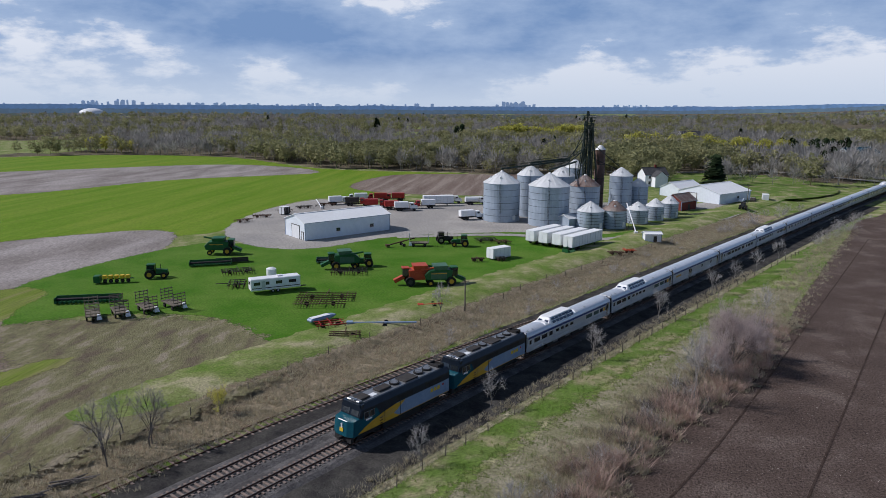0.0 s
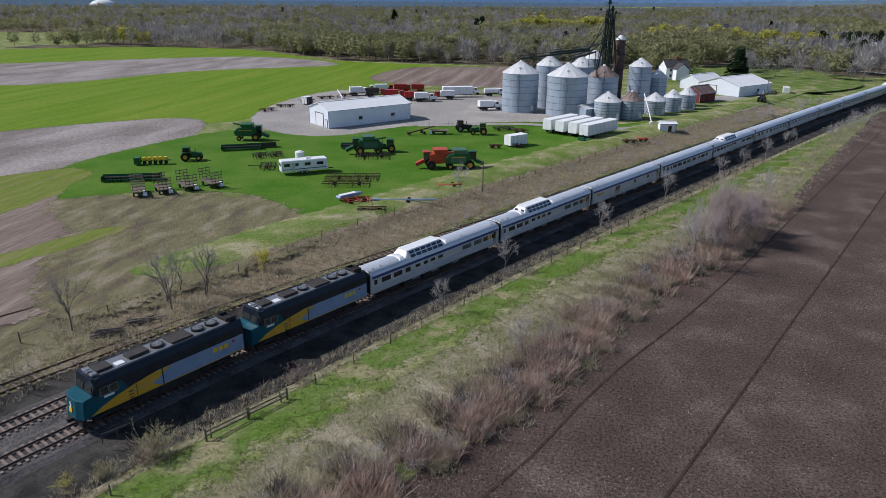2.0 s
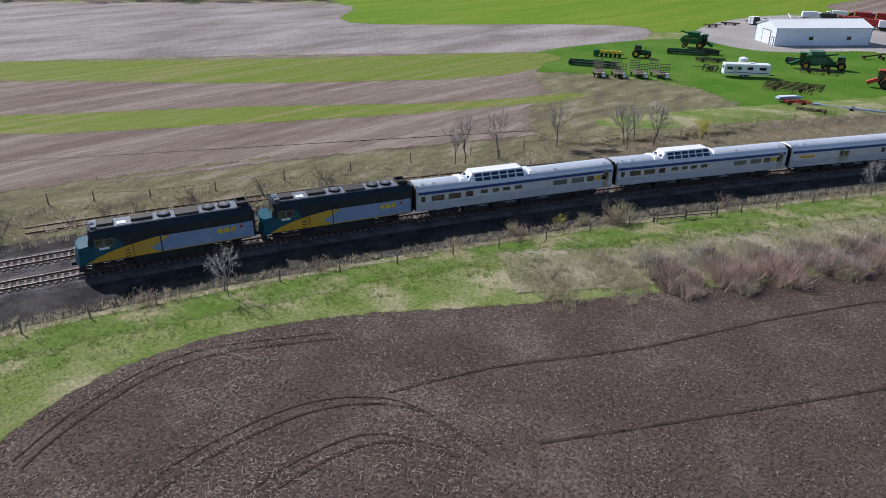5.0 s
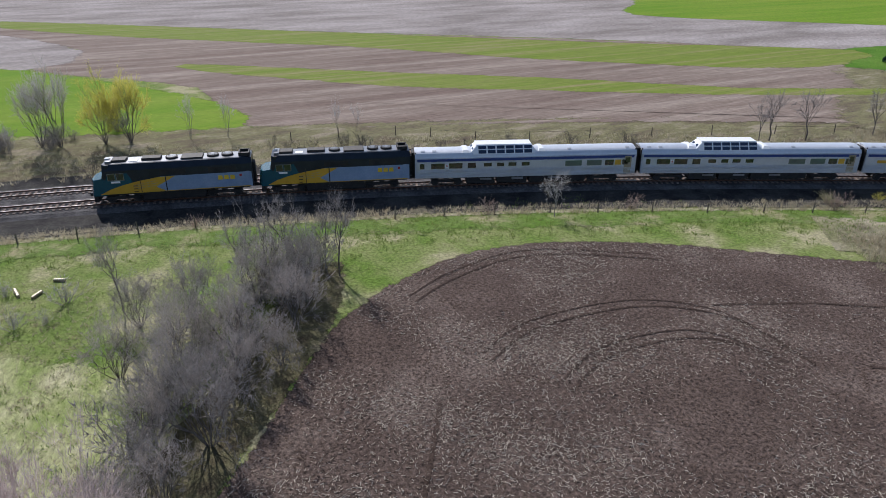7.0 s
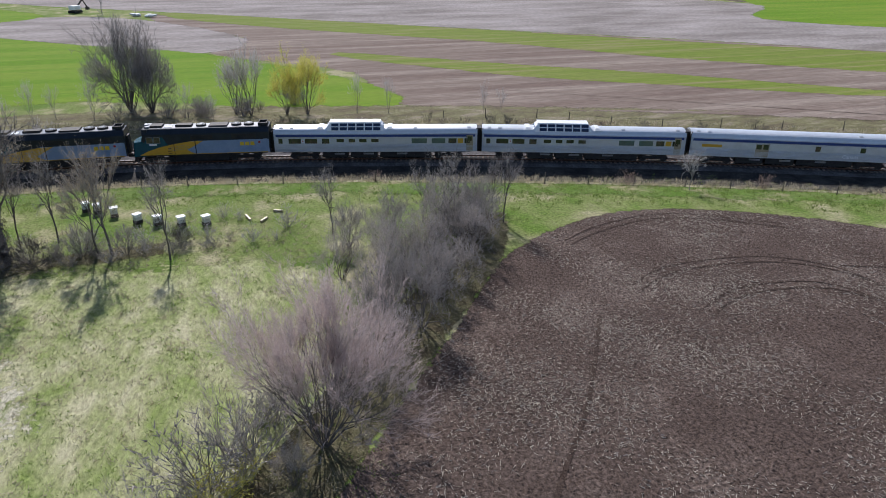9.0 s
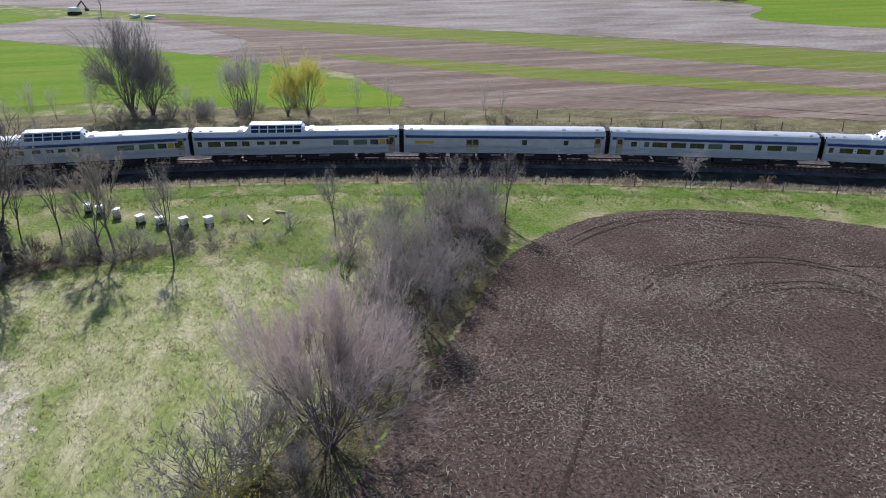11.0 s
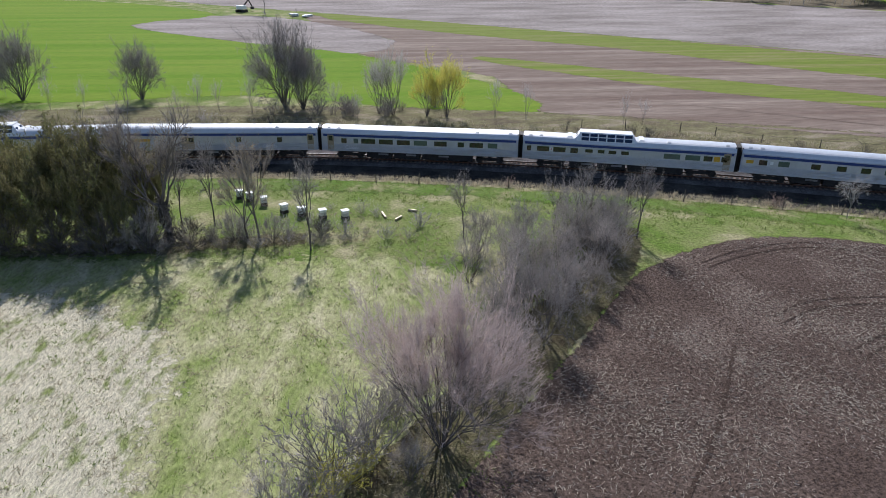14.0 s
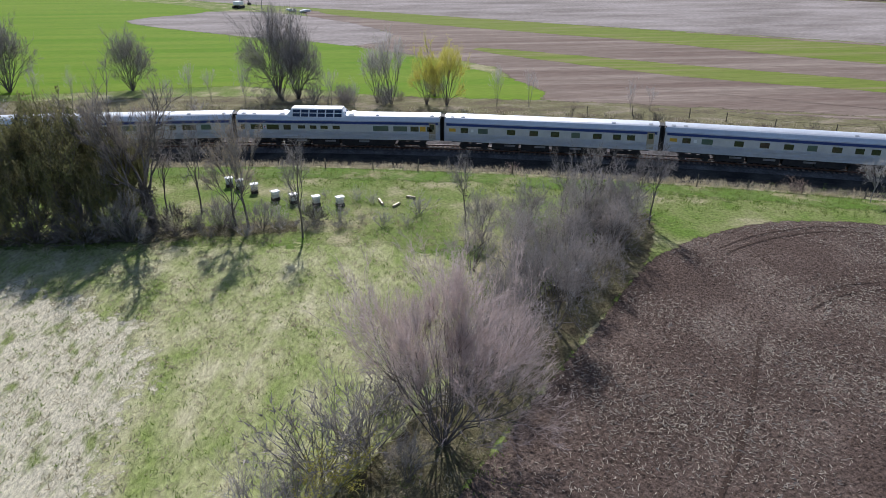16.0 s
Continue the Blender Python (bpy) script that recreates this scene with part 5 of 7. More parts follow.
box_trailer(-37, 252, 20, 11, label="white semi trailer in the farmyard")
for x, y, rz, c in ((75.5, 284.5, 60, M_WHITE), (80, 286, 70, M_DARKIRON)):
    ob = thing("car", pose(x, y, 0.09, 0, 0, rz), "parked pickup beside the barn" if c is M_WHITE else "dark parked car beside the barn", "car", "cars by the barn")
    b = bmnew()
    prism(b, [(-2.4, 0.4), (2.4, 0.4), (2.4, 1.0), (1.2, 1.1), (0.7, 1.65), (-0.8, 1.65), (-1.2, 1.1), (-2.4, 1.05)], -0.9, 0.9)
    part("body", b, c, ob, bevel=0.06)
    for s in (-1, 1):
        boxpart("side_window", (0, s * 0.9, 1.35), (1.4, 0.03, 0.4), M_GLASS, ob)
    for dx in (-1.5, 1.5):
        for s in (-0.8, 0.8):
            wheel(ob, dx, s, 0.34, 0.22, M_STEELP)
box_trailer(86, 292, 80, 4.0, 2.2, 2.2, 0.2, "small white shed by the barn", M_WHITE, False)


def tractor(x, y, rz, paint, hub, label):
    ob = thing("tractor", pose(x, y, 0.06, 0, 0, rz), label, "tractor", "tractors on the lawn")
    b = bmnew()
    prism(b, [(0.3, 0.9), (2.6, 0.9), (2.7, 1.2), (2.6, 1.75), (0.3, 1.95)], -0.42, 0.42)
    part("hood", b, paint, ob, bevel=0.05)
    boxpart("chassis", (0.6, 0, 0.8), (3.4, 0.5, 0.4), M_BLACK, ob)
    cab = boxpart("cab", (-0.6, 0, 2.15), (1.5, 1.5, 1.3), M_GLASS, ob, top=(0.88, 0.9), bevel=0.05)
    boxpart("cab_roof", (-0.6, 0, 2.9), (1.65, 1.6, 0.2), paint, cab, bevel=0.06)
    for sx in (-1.33, 0.12):
        for s in (-0.72, 0.72):
            boxpart("cab_post", (sx, s, 2.15), (0.08, 0.08, 1.4), M_BLACK, cab)
    for s in (-1, 1):
        wheel(ob, -0.8, s * 1.05, 0.95, 0.6, hub)
        wheel(ob, 2.0, s * 0.95, 0.65, 0.45, hub)
        boxpart("fender", (-0.8, s * 0.95, 1.95), (1.5, 0.5, 0.08), paint, ob)
    b = bmnew()
    tube(b, (1.2, 0.35, 1.9), (1.2, 0.35, 2.8), 0.06, n=8)
    part("exhaust", b, M_BLACK, ob)
    return ob


def combine(x, y, rz, paint, hub, label, tank=None):
    ob = thing("combine_harvester", pose(x, y, 0.06, 0, 0, rz), label, "combine", "combines on the lawn")
    b = bmnew()
    prism(b, [(-3.6, 1.3), (1.6, 1.1), (1.8, 3.2), (-0.5, 3.4), (-3.0, 3.2), (-3.9, 2.3)], -1.45, 1.45)
    part("body", b, paint, ob, bevel=0.1)
    b = bmnew()
    box(b, (-0.6, 0, 3.75), (2.6, 2.9, 0.8), top=(1.15, 1.1))
    part("grain_tank", b, tank or paint, ob)
    cab = boxpart("cab", (2.3, 0, 2.7), (1.3, 1.8, 1.6), M_GLASS, ob, top=(1.05, 1), bevel=0.06)
    boxpart("cab_roof", (2.3, 0, 3.58), (1.5, 1.95, 0.2), paint, cab, bevel=0.05)
    b = bmnew()
    box(b, (3.6, 0, 1.3), (2.2, 1.2, 0.7), ry=25)
    part("feeder_house", b, paint, ob)
    b = bmnew()
    tube(b, (-0.4, 1.4, 3.2), (-4.6, 1.9, 3.9), 0.2, n=10)
    part("unload_auger", b, paint, ob)
    for s in (-1, 1):
        wheel(ob, 1.5, s * 1.6, 0.95, 0.7, hub)
        wheel(ob, -2.7, s * 1.3, 0.6, 0.4, hub)
        boxpart("side_panel", (-1.0, s * 1.47, 2.2), (3.2, 0.06, 1.3), tank or paint, ob)
    boxpart("stripe", (-1.0, -1.52, 2.6), (3.2, 0.03, 0.15), M_YELLOW, ob)
    return ob


def header(x, y, rz, L, paint, label):
    ob = thing("header", pose(x, y, 0.06, 0, 0, rz), label, "header", "harvest headers on the lawn")
    boxpart("back_panel", (0, 0.6, 0.75), (L, 0.12, 1.0), paint, ob)
    boxpart("floor", (0, 0, 0.28), (L, 1.2, 0.1), paint, ob)
    b = bmnew()
    tube(b, (-L / 2, 0.2, 0.6), (L / 2, 0.2, 0.6), 0.25, n=12)
    part("auger", b, M_DARKIRON, ob)
    for s in (-1, 1):
        boxpart("end_plate", (s * L / 2, 0, 0.6), (0.1, 1.7, 0.9), paint, ob)
    for i in range(int(L / 0.75)):
        b = bmnew()
        box(b, (-L / 2 + 0.4 + 0.75 * i, -0.95, 0.4), (0.32, 1.1, 0.3), top=(0.4, 0.8))
        part("snout", b, paint, ob)
    return ob


def cultivator(x, y, rz, L, W, paint, label, rows=4):
    ob = thing("cultivator", pose(x, y, 0.06, 0, 0, rz), label, "cultivator", "tillage machines on the lawn")
    for k in range(rows):
        yy = -W / 2 + W * k / (rows - 1)
        boxpart("beam", (0, yy, 0.75), (L, 0.12, 0.12), paint, ob)
        for i in range(int(L / 0.55)):
            b = bmnew()
            xx = -L / 2 + 0.3 + 0.55 * i
            tube(b, (xx, yy, 0.72), (xx, yy - 0.25, 0.35), 0.035, n=4)
            tube(b, (xx, yy - 0.25, 0.35), (xx, yy, 0.0), 0.035, n=4)
            part("tine", b, M_RUST, ob)
    for s in (-0.35, 0, 0.35):
        boxpart("cross_beam", (s * L, 0, 0.85), (0.12, W, 0.12), paint, ob)
    boxpart("drawbar", (0, W / 2 + 1.3, 0.6), (0.14, 2.6, 0.12), paint, ob)
    for s in (-0.25, 0.25):
        wheel(ob, s * L, 0, 0.4, 0.25, M_RUST)
    return ob


def wagon(x, y, rz, label="hay wagon with slatted racks", paint=M_PALEWOOD):
    ob = thing("hay_wagon", pose(x, y, 0.06, 0, 0, rz), label, "wagon", "hay wagons in a row")
    boxpart("deck", (0, 0, 0.95), (5.0, 2.3, 0.14), M_WOODPOST, ob)
    for s in (-1, 1):
        for k in range(4):
            boxpart("rack_post", (s * 2.45, -1.05 + 0.7 * k, 2.1), (0.08, 0.08, 2.3), paint, ob)
        for k in range(4):
            boxpart("rack_rail", (s * 2.45, 0, 1.4 + 0.55 * k), (0.06, 2.3, 0.14), paint, ob)
    for s in (-1, 1):
        for dx in (-1.5, 1.5):
            wheel(ob, dx, s * 0.95, 0.4, 0.22, M_DARKIRON)
    boxpart("axle_beam", (0, 0, 0.6), (4.4, 0.2, 0.2), M_RUST, ob)
    boxpart("tarp", (-2.2, -0.9, 0.7), (0.9, 0.8, 0.9), M_WHITE, ob, top=(0.5, 0.6))
    return ob


def auger(x, y, rz, L, paint, label, tilt=3.0):
    ob = thing("grain_auger", pose(x, y, 0.06, 0, 0, rz), label, "auger", "grain augers")
    dz = math.tan(radians(tilt)) * L
    b = bmnew()
    tube(b, (-L / 2, 0, 0.5), (L / 2, 0, 0.5 + dz), 0.17, n=10)
    part("tube", b, paint, ob)
    b = bmnew()
    for s in (-0.9, 0.9):
        tube(b, (0, 0, 0.55 + dz / 2), (0.4, s, 0.4), 0.06, n=5)
    tube(b, (0.4, -1.0, 0.4), (0.4, 1.0, 0.4), 0.06, n=6)
    part("carriage", b, M_DARKIRON, ob)
    for s in (-1.05, 1.05):
        wheel(ob, 0.4, s, 0.4, 0.2, M_DARKIRON)
    boxpart("hopper", (-L / 2, 0, 0.45), (0.8, 0.8, 0.6), paint, ob, top=(1.3, 1.3))
    return ob


for i, (x, y) in enumerate(((-71.8, 108.8), (-68.4, 111.2), (-65.2, 114.2), (-61.8, 117.0))):
    wagon(x, y, 128 + 6 * i, paint=M_DOORTAN if i == 0 else M_WOODPOST)
header(-79.0, 117.5, 20, 11.0, M_GREENP, "long dark green harvest header on the grass")
tractor(-77.2, 136.0, 20, M_GREENP, M_YELLOW, "green tractor with yellow rims")
sp_ = thing("sprayer", pose(-82.5, 131.0, 0.06, 0, 0, 20), "row planter with yellow boxes", "planter")
for i in range(5):
    boxpart("seed_box", (-2.2 + 1.1 * i, 0, 1.25), (0.8, 0.9, 0.7), M_LOGOY, sp_, bevel=0.06)
boxpart("toolbar", (0, 0.5, 0.75), (6.4, 0.2, 0.2), M_GREENP, sp_)
for i in range(5):
    wheel(sp_, -2.2 + 1.1 * i, 0, 0.4, 0.2, M_DARKIRON)
boxpart("end_box", (-3.6, 0, 0.9), (1.2, 1.6, 1.4), M_GREENP, sp_)
combine(-74.5, 160.5, 15, M_GREENP, M_YELLOW, "green combine harvester on the lawn")
header(-71.5, 149.0, 25, 9.0, M_GREENP, "green corn header on the grass")
header(-68.0, 152.5, 205, 7.0, M_DARKIRON, "dark grain header on the grass")
cultivator(-62.0, 143.0, 30, 7.0, 3.2, M_DARKIRON, "dark folded cultivator on grass")
cultivator(-57.5, 133.0, 110, 5.0, 3.0, M_DARKIRON, "dark upright disc frame beside the camper")
rv = thing("camper_trailer", pose(-48.6, 131.0, 0.06, 0, 0, 35), "white camper trailer with dark windows", "camper")
boxpart("shell", (0, 0, 1.75), (9.6, 2.5, 2.3), M_WHITE, rv, bevel=0.12)
boxpart("roof_unit", (1.0, 0, 3.02), (1.0, 0.8, 0.26), M_WHITE, rv, bevel=0.05)
for x, w in ((-3.6, 1.2), (-1.6, 0.7), (0.6, 1.2), (3.2, 1.4)):
    boxpart("window", (x, -1.26, 2.0), (w, 0.04, 0.6), M_GLASS, rv)
boxpart("door", (-2.4, -1.26, 1.55), (0.7, 0.04, 1.8), M_STEELP, rv)
boxpart("stripe", (0, -1.265, 1.1), (9.2, 0.02, 0.14), M_DARKIRON, rv)
boxpart("end_window", (-4.82, 0, 2.1), (0.04, 1.4, 0.6), M_GLASS, rv)
for dx in (-0.6, 0.4):
    for s in (-1.05, 1.05):
        wheel(rv, dx, s, 0.36, 0.22, M_STEELP)
boxpart("hitch", (5.4, 0, 0.5), (1.4, 0.5, 0.12), M_BLACK, rv)
tk = thing("tank", pose(-51.8, 137.0, 0.06), "white plastic liquid tank", "tank")
b = bmnew()
tube(b, (0, 0, 1.2), (0, 0, 2.9), 1.0, n=20)
tube(b, (0, 0, 2.9), (0, 0, 3.2), 1.0, 0.3, n=20)
part("vessel", b, M_WHITE, tk)
boxpart("stand", (0, 0, 0.6), (1.8, 1.8, 1.2), M_DARKIRON, tk)
combine(-41.5, 151.5, 205, M_GREENP, M_YELLOW, "green combine harvester with open tank", M_PALEGREEN)
tractor(-37.0, 154.5, 200, M_GREENP, M_YELLOW, "green tractor with yellow rims")
header(-46.0, 156.5, 15, 6.0, M_PALEGREEN, "pale green grain head on the grass")
cultivator(-38.5, 147.2, 15, 8.0, 3.4, M_DARKIRON, "dark folded tillage machine")
cultivator(-36.8, 127.5, 12, 11.0, 3.6, M_RUST, "wide rusty harrow on the lawn")
cultivator(-36.5, 122.8, 12, 9.5, 2.6, M_RUST, "rusty tine cultivator on the lawn", 3)
cultivator(-30.8, 111.5, 30, 5.0, 2.4, M_RED, "red tillage frame on the grass", 3)
bt = thing("boat", pose(-33.2, 114.2, 0.06, 0, 0, 55), "pale blue upturned boat hull", "boat")
b = bmnew()
prism(b, [(-2.6, 0.3), (1.6, 0.3), (2.8, 0.75), (1.6, 0.95), (-2.6, 0.9)], -0.75, 0.75)
part("hull", b, M_LOCOGREY, bt, bevel=0.2)
boxpart("deck", (-0.4, 0, 0.97), (3.6, 1.0, 0.06), M_WHITE, bt)
cultivator(-26.8, 106.8, 15, 5.0, 1.8, M_RUST, "rusty harrow pieces by the fence", 3)
auger(-22.4, 113.4, 8, 11.0, M_LOCOGREY, "long grey grain auger on the lawn", 1.5)
combine(-22.4, 141.0, 200, M_ORANGE, M_DARKIRON, "orange-red combine harvester on the lawn")
combine(-17.2, 142.0, 20, M_GREENP, M_YELLOW, "green combine harvester with a pale tank", M_PALEGREEN)
auger(-16.5, 125.5, 20, 4.0, M_ORANGE, "short orange auger near the fence", 2)
tractor(-24.0, 184.0, 20, M_DARKIRON, M_DOORTAN, "large dark tractor with a pale cab")
tractor(-18.6, 180.8, 190, M_GREENP, M_YELLOW, "green tractor with yellow rims")
cultivator(-13.0, 188.0, 20, 6.0, 3.6, M_DARKIRON, "dark folded disc harrow on grass")
cultivator(-8.5, 186.0, 30, 4.0, 3.0, M_RUST, "rusty disc harrow on grass")
auger(-34.0, 178.0, 35, 7.5, M_RUST, "rusty conveyor auger on grass", 10)
wagon(-29.5, 179.0, 10, "low grey farm cart", M_STEELP)
cultivator(-7.2, 165.8, 20, 2.4, 1.6, M_DARKIRON, "small dark machine beside the container", 3)
cultivator(-12.5, 164.0, 15, 3.2, 1.2, M_RUST, "rusty scrap iron on grass", 3)
cultivator(20.0, 177.5, 15, 4.0, 1.8, M_RUST, "rusty scrap machine on grass", 3)
cultivator(23.5, 180.5, 25, 3.0, 1.6, M_ORANGE, "small old red implement on grass", 3)
tractor(70.5, 262.5, 70, M_DARKIRON, M_DARKIRON, "dark farm machine by the drive")
auger(27.0, 213.0, 100, 11.0, M_WHITE, "white transport auger leaning to a bin", 32)
header(8.5, 178.6, 60, 3.0, M_GREENP, "small green machine beside the trailers")
for i, (x, y, rz, lab) in enumerate(((-88, 214, 20, "dark scrap pile at the yard's edge"), (-82, 236, 40, "dark scrap iron in the yard"), (-76, 244, 10, "dark scrap iron in the yard"), (-85, 226, 80, "rusty old implements in the yard"), (-90, 205, 70, "scrap timber and iron row"))):
    cultivator(x, y, rz, 6.0, 2.4, M_DARKIRON if i % 2 else M_RUST, lab, 3)
auger(-78.0, 240.0, 120, 10.0, M_WHITE, "pale grain auger behind the shed", 9)
box_trailer(-83.5, 222.0, 70, 3.0, 2.2, 2.3, 0.2, "dark old container in the yard", M_DARKIRON, False)

# excavator far off in the fields
ex = thing("excavator", pose(-246, -96, 0.08, 0, 0, 150), "small excavator under a field tree", "excavator")
boxpart("house", (0, 0, 1.7), (3.0, 2.4, 1.3), M_WHITE, ex, bevel=0.1)
for s in (-1, 1):
    boxpart("crawler", (0, s * 1.1, 0.45), (3.8, 0.6, 0.9), M_BLACK, ex, bevel=0.15)
b = bmnew()
tube(b, (1.2, 0, 2.0), (4.2, 0, 4.0), 0.25, n=6)
tube(b, (4.2, 0, 4.0), (6.0, 0, 1.5), 0.2, n=6)
part("boom", b, M_DARKIRON, ex)
boxpart("bucket", (6.0, 0, 1.0), (0.9, 1.0, 0.9), M_DARKIRON, ex)
for i, (x, y) in enumerate(((-232, -76), (-229, -71))):
    ob = thing("scrap_heap", pose(x, y, 0.05, 0, 0, 40 * i), "pale heap of field debris", "heap", "heaps by the excavator")
    for k in range(7):
        boxpart("slab", (random.uniform(-2, 2), random.uniform(-1, 1), 0.3 + 0.07 * k), (random.uniform(1, 2.4), random.uniform(0.5, 1.2), 0.5), M_STEELP, ob, rz=random.uniform(0, 180), bevel=0.05)

# bee hives in the meadow
hv = thing("bee_hive", pose(0, 0, 0), "white wooden bee hive on a stand", "bee hive", "row of bee hives")
boxpart("brood_box", (0, 0, 0.5), (0.52, 0.64, 0.34), M_STEELP, hv)
boxpart("super", (0, 0, 0.78), (0.51, 0.63, 0.22), M_WHITE, hv)
boxpart("lid", (0, 0, 0.94), (0.68, 0.8, 0.1), M_SHEDROOF, hv)
boxpart("stand", (0, 0, 0.165), (0.6, 0.7, 0.33), M_DARKIRON, hv)
hv.matrix_world = pose(-50.8, -63.1, 0.0, 0, 0, 20)
for x, y in ((-50.0, -61.9), (-48.6, -60.2), (-46.2, -57.8), (-45.2, -55.9), (-44.4, -53.7), (-44.0, -51.4)):
    c = copy_thing(hv, pose(x, y, 0.0, 0, 0, random.uniform(0, 40)))
for x, y, l in ((-44.5, -47.5, 1.6), (-43.5, -46.0, 1.2), (-45.5, -44.5, 1.0)):
    ob = boxpart("pale_log", (x, y, 0.12), (l, 0.25, 0.24), M_DOORTAN, None, rz=random.uniform(0, 180), bevel=0.06)
    tagged(ob, "bleached log lying in the meadow", "log", "logs in the meadow")


# ---- fences ----
def fence(name, pts, gap, hgt, label, rails, skip=0.0):
    ob = thing(name, Matrix(), label, "fence")
    P = smooth_loop(pts, gap, False)
    last = None
    for p in P:
        q = p + Vector((random.uniform(-0.15, 0.15), random.uniform(-0.15, 0.15), 0))
        z = float(ground_z(q.x, q.y))
        b = bmnew()
        h1 = hgt * random.uniform(0.85, 1.15)
        tube(b, (q.x, q.y, z - 0.1), (q.x + random.uniform(-0.1, 0.1), q.y + random.uniform(-0.1, 0.1), z + h1), 0.075, 0.06, n=6)
        part("post", b, M_WOODPOST, ob)
        if last and random.random() > skip:
            for r in rails:
                b = bmnew()
                tube(b, (last.x, last.y, float(ground_z(last.x, last.y)) + hgt * r), (q.x, q.y, z + hgt * r), 0.012 if r not in (0.55,) else 0.02, n=4, caps=False)
                part("wire", b, M_DARKIRON, ob)
        last = q
    return ob


fence("field_fence", [(-58.5, -62), (-54.6, -43.4), (-52, -28), (-47, -14.4), (-42, 1.0), (-32.4, 21), (-22.2, 43.8), (-18.6, 50.2), (-7.7, 71), (-4, 76.9), (4.1, 91.2), (18.6, 114.7), (40, 150), (66, 190)], 4.6, 1.25, "old wooden post and wire fence", (0.5, 0.9), 0.15)
fence("line_fence", [(-78.2, -17), (-75, -3), (-68.7, 6.5), (-60, 30), (-50, 55), (-36.6, 77.4), (-30.6, 92.7), (-22.6, 105.9), (-10.4, 124.7), (-4.3, 134.4), (1.7, 147.3), (7.5, 155), (30, 190)], 7.5, 1.35, "sparse wooden fence along the railway", (0.8,), 0.3)
rf = thing("rail_fence", Matrix(), "broken grey wooden rail fence", "fence")
for a, c in (((-22.4, 43.4), (-20.4, 47.0)), ((-20.4, 47.0), (-18.3, 50.6))):
    for z in (0.55, 0.95):
        b = bmnew()
        tube(b, (*a, z + float(ground_z(*a))), (*c, z + float(ground_z(*c)) - 0.1), 0.07, n=6)
        part("rail", b, M_WOODPOST, rf)
for a in ((-22.4, 43.4), (-20.4, 47.0), (-18.3, 50.6)):
    b = bmnew()
    tube(b, (*a, float(ground_z(*a)) - 0.1), (*a, float(ground_z(*a)) + 1.3), 0.1, n=6)
    part("post", b, M_WOODPOST, rf)
for x, y, hgt in ((-10.4, 125.2, 6.0), (71.4, 261.5, 9.0), (118.0, 262.0, 10.0)):
    up = thing("utility_pole", pose(x, y, float(ground_z(x, y))), "weathered wooden utility pole with crossarm", "pole", "utility poles")
    b = bmnew()
    tube(b, (0, 0, -0.1), (0, 0, hgt), 0.14, 0.1, n=8)
    part("shaft", b, M_WOODPOST, up)
    boxpart("cross_arm", (0, 0, hgt - 0.5), (1.6, 0.1, 0.12), M_WOODPOST, up, rz=35)
for x, y, rz in ((-40.5, 62.5, 40), (-42.5, 59.0, 50)):
    lp = thing("fallen_log", pose(x, y, float(ground_z(x, y)) + 0.05, 0, 0, rz), "pile of dead branches beside the line", "log pile", "log piles")
    for k in range(9):
        b = bmnew()
        tube(b, (random.uniform(-2.2, -1), random.uniform(-0.6, 0.6), 0.1 + 0.06 * k), (random.uniform(1, 2.4), random.uniform(-0.6, 0.6), 0.15 + 0.05 * k), 0.1, 0.05, n=5)
        part("branch", b, M_BARKD, lp)

cv = thing("culvert", pose(-29.6, 42.0, -1.05, 0, 0, 55), "pale concrete culvert headwall with a pipe railing", "culvert")
boxpart("headwall", (0, 0, 0.45), (2.0, 0.3, 0.9), M_YARD, cv, bevel=0.04)
boxpart("apron", (0, -0.8, 0.1), (1.6, 0.9, 0.2), M_YARD, cv, bevel=0.04)
for sx in (-1.2, 0.0, 1.2):
    boxpart("rail_post", (sx, 0, 1.3), (0.06, 0.06, 0.9), M_DARKIRON, cv)
boxpart("hand_rail", (0, 0, 1.75), (2.5, 0.06, 0.06), M_DARKIRON, cv)

# pale lane and road beyond the farm
ribbon("road", [(-40, 418), (30, 402), (72, 406), (121, 425), (158, 384), (190, 372), (300, 340)], 4.5, M_YARD, 0.12, "pale gravel country road", 8.0, category="road")
ribbon("road", [(170, 392), (193, 496), (240, 590), (290, 675)], 4.0, M_YARD, 0.13, "pale farm lane", 8.0, category="road")

# ---- plants ----
def tri_mesh(name, V, F, mats, idx=None):
    V, F = np.asarray(V, np.float32), np.asarray(F, np.int32)
    me = bpy.data.meshes.new(name)
    me.vertices.add(len(V))
    me.vertices.foreach_set("co", V.ravel())
    me.loops.add(F.size)
    me.loops.foreach_set("vertex_index", F.ravel())
    me.polygons.add(len(F))
    me.polygons.foreach_set("loop_start", np.arange(len(F), dtype=np.int32) * 3)
    for m in mats:
        me.materials.append(m)
    if idx is not None:
        me.polygons.foreach_set("material_index", np.asarray(idx, np.int32))
    me.update(calc_edges=True)
    me.validate()
    return me


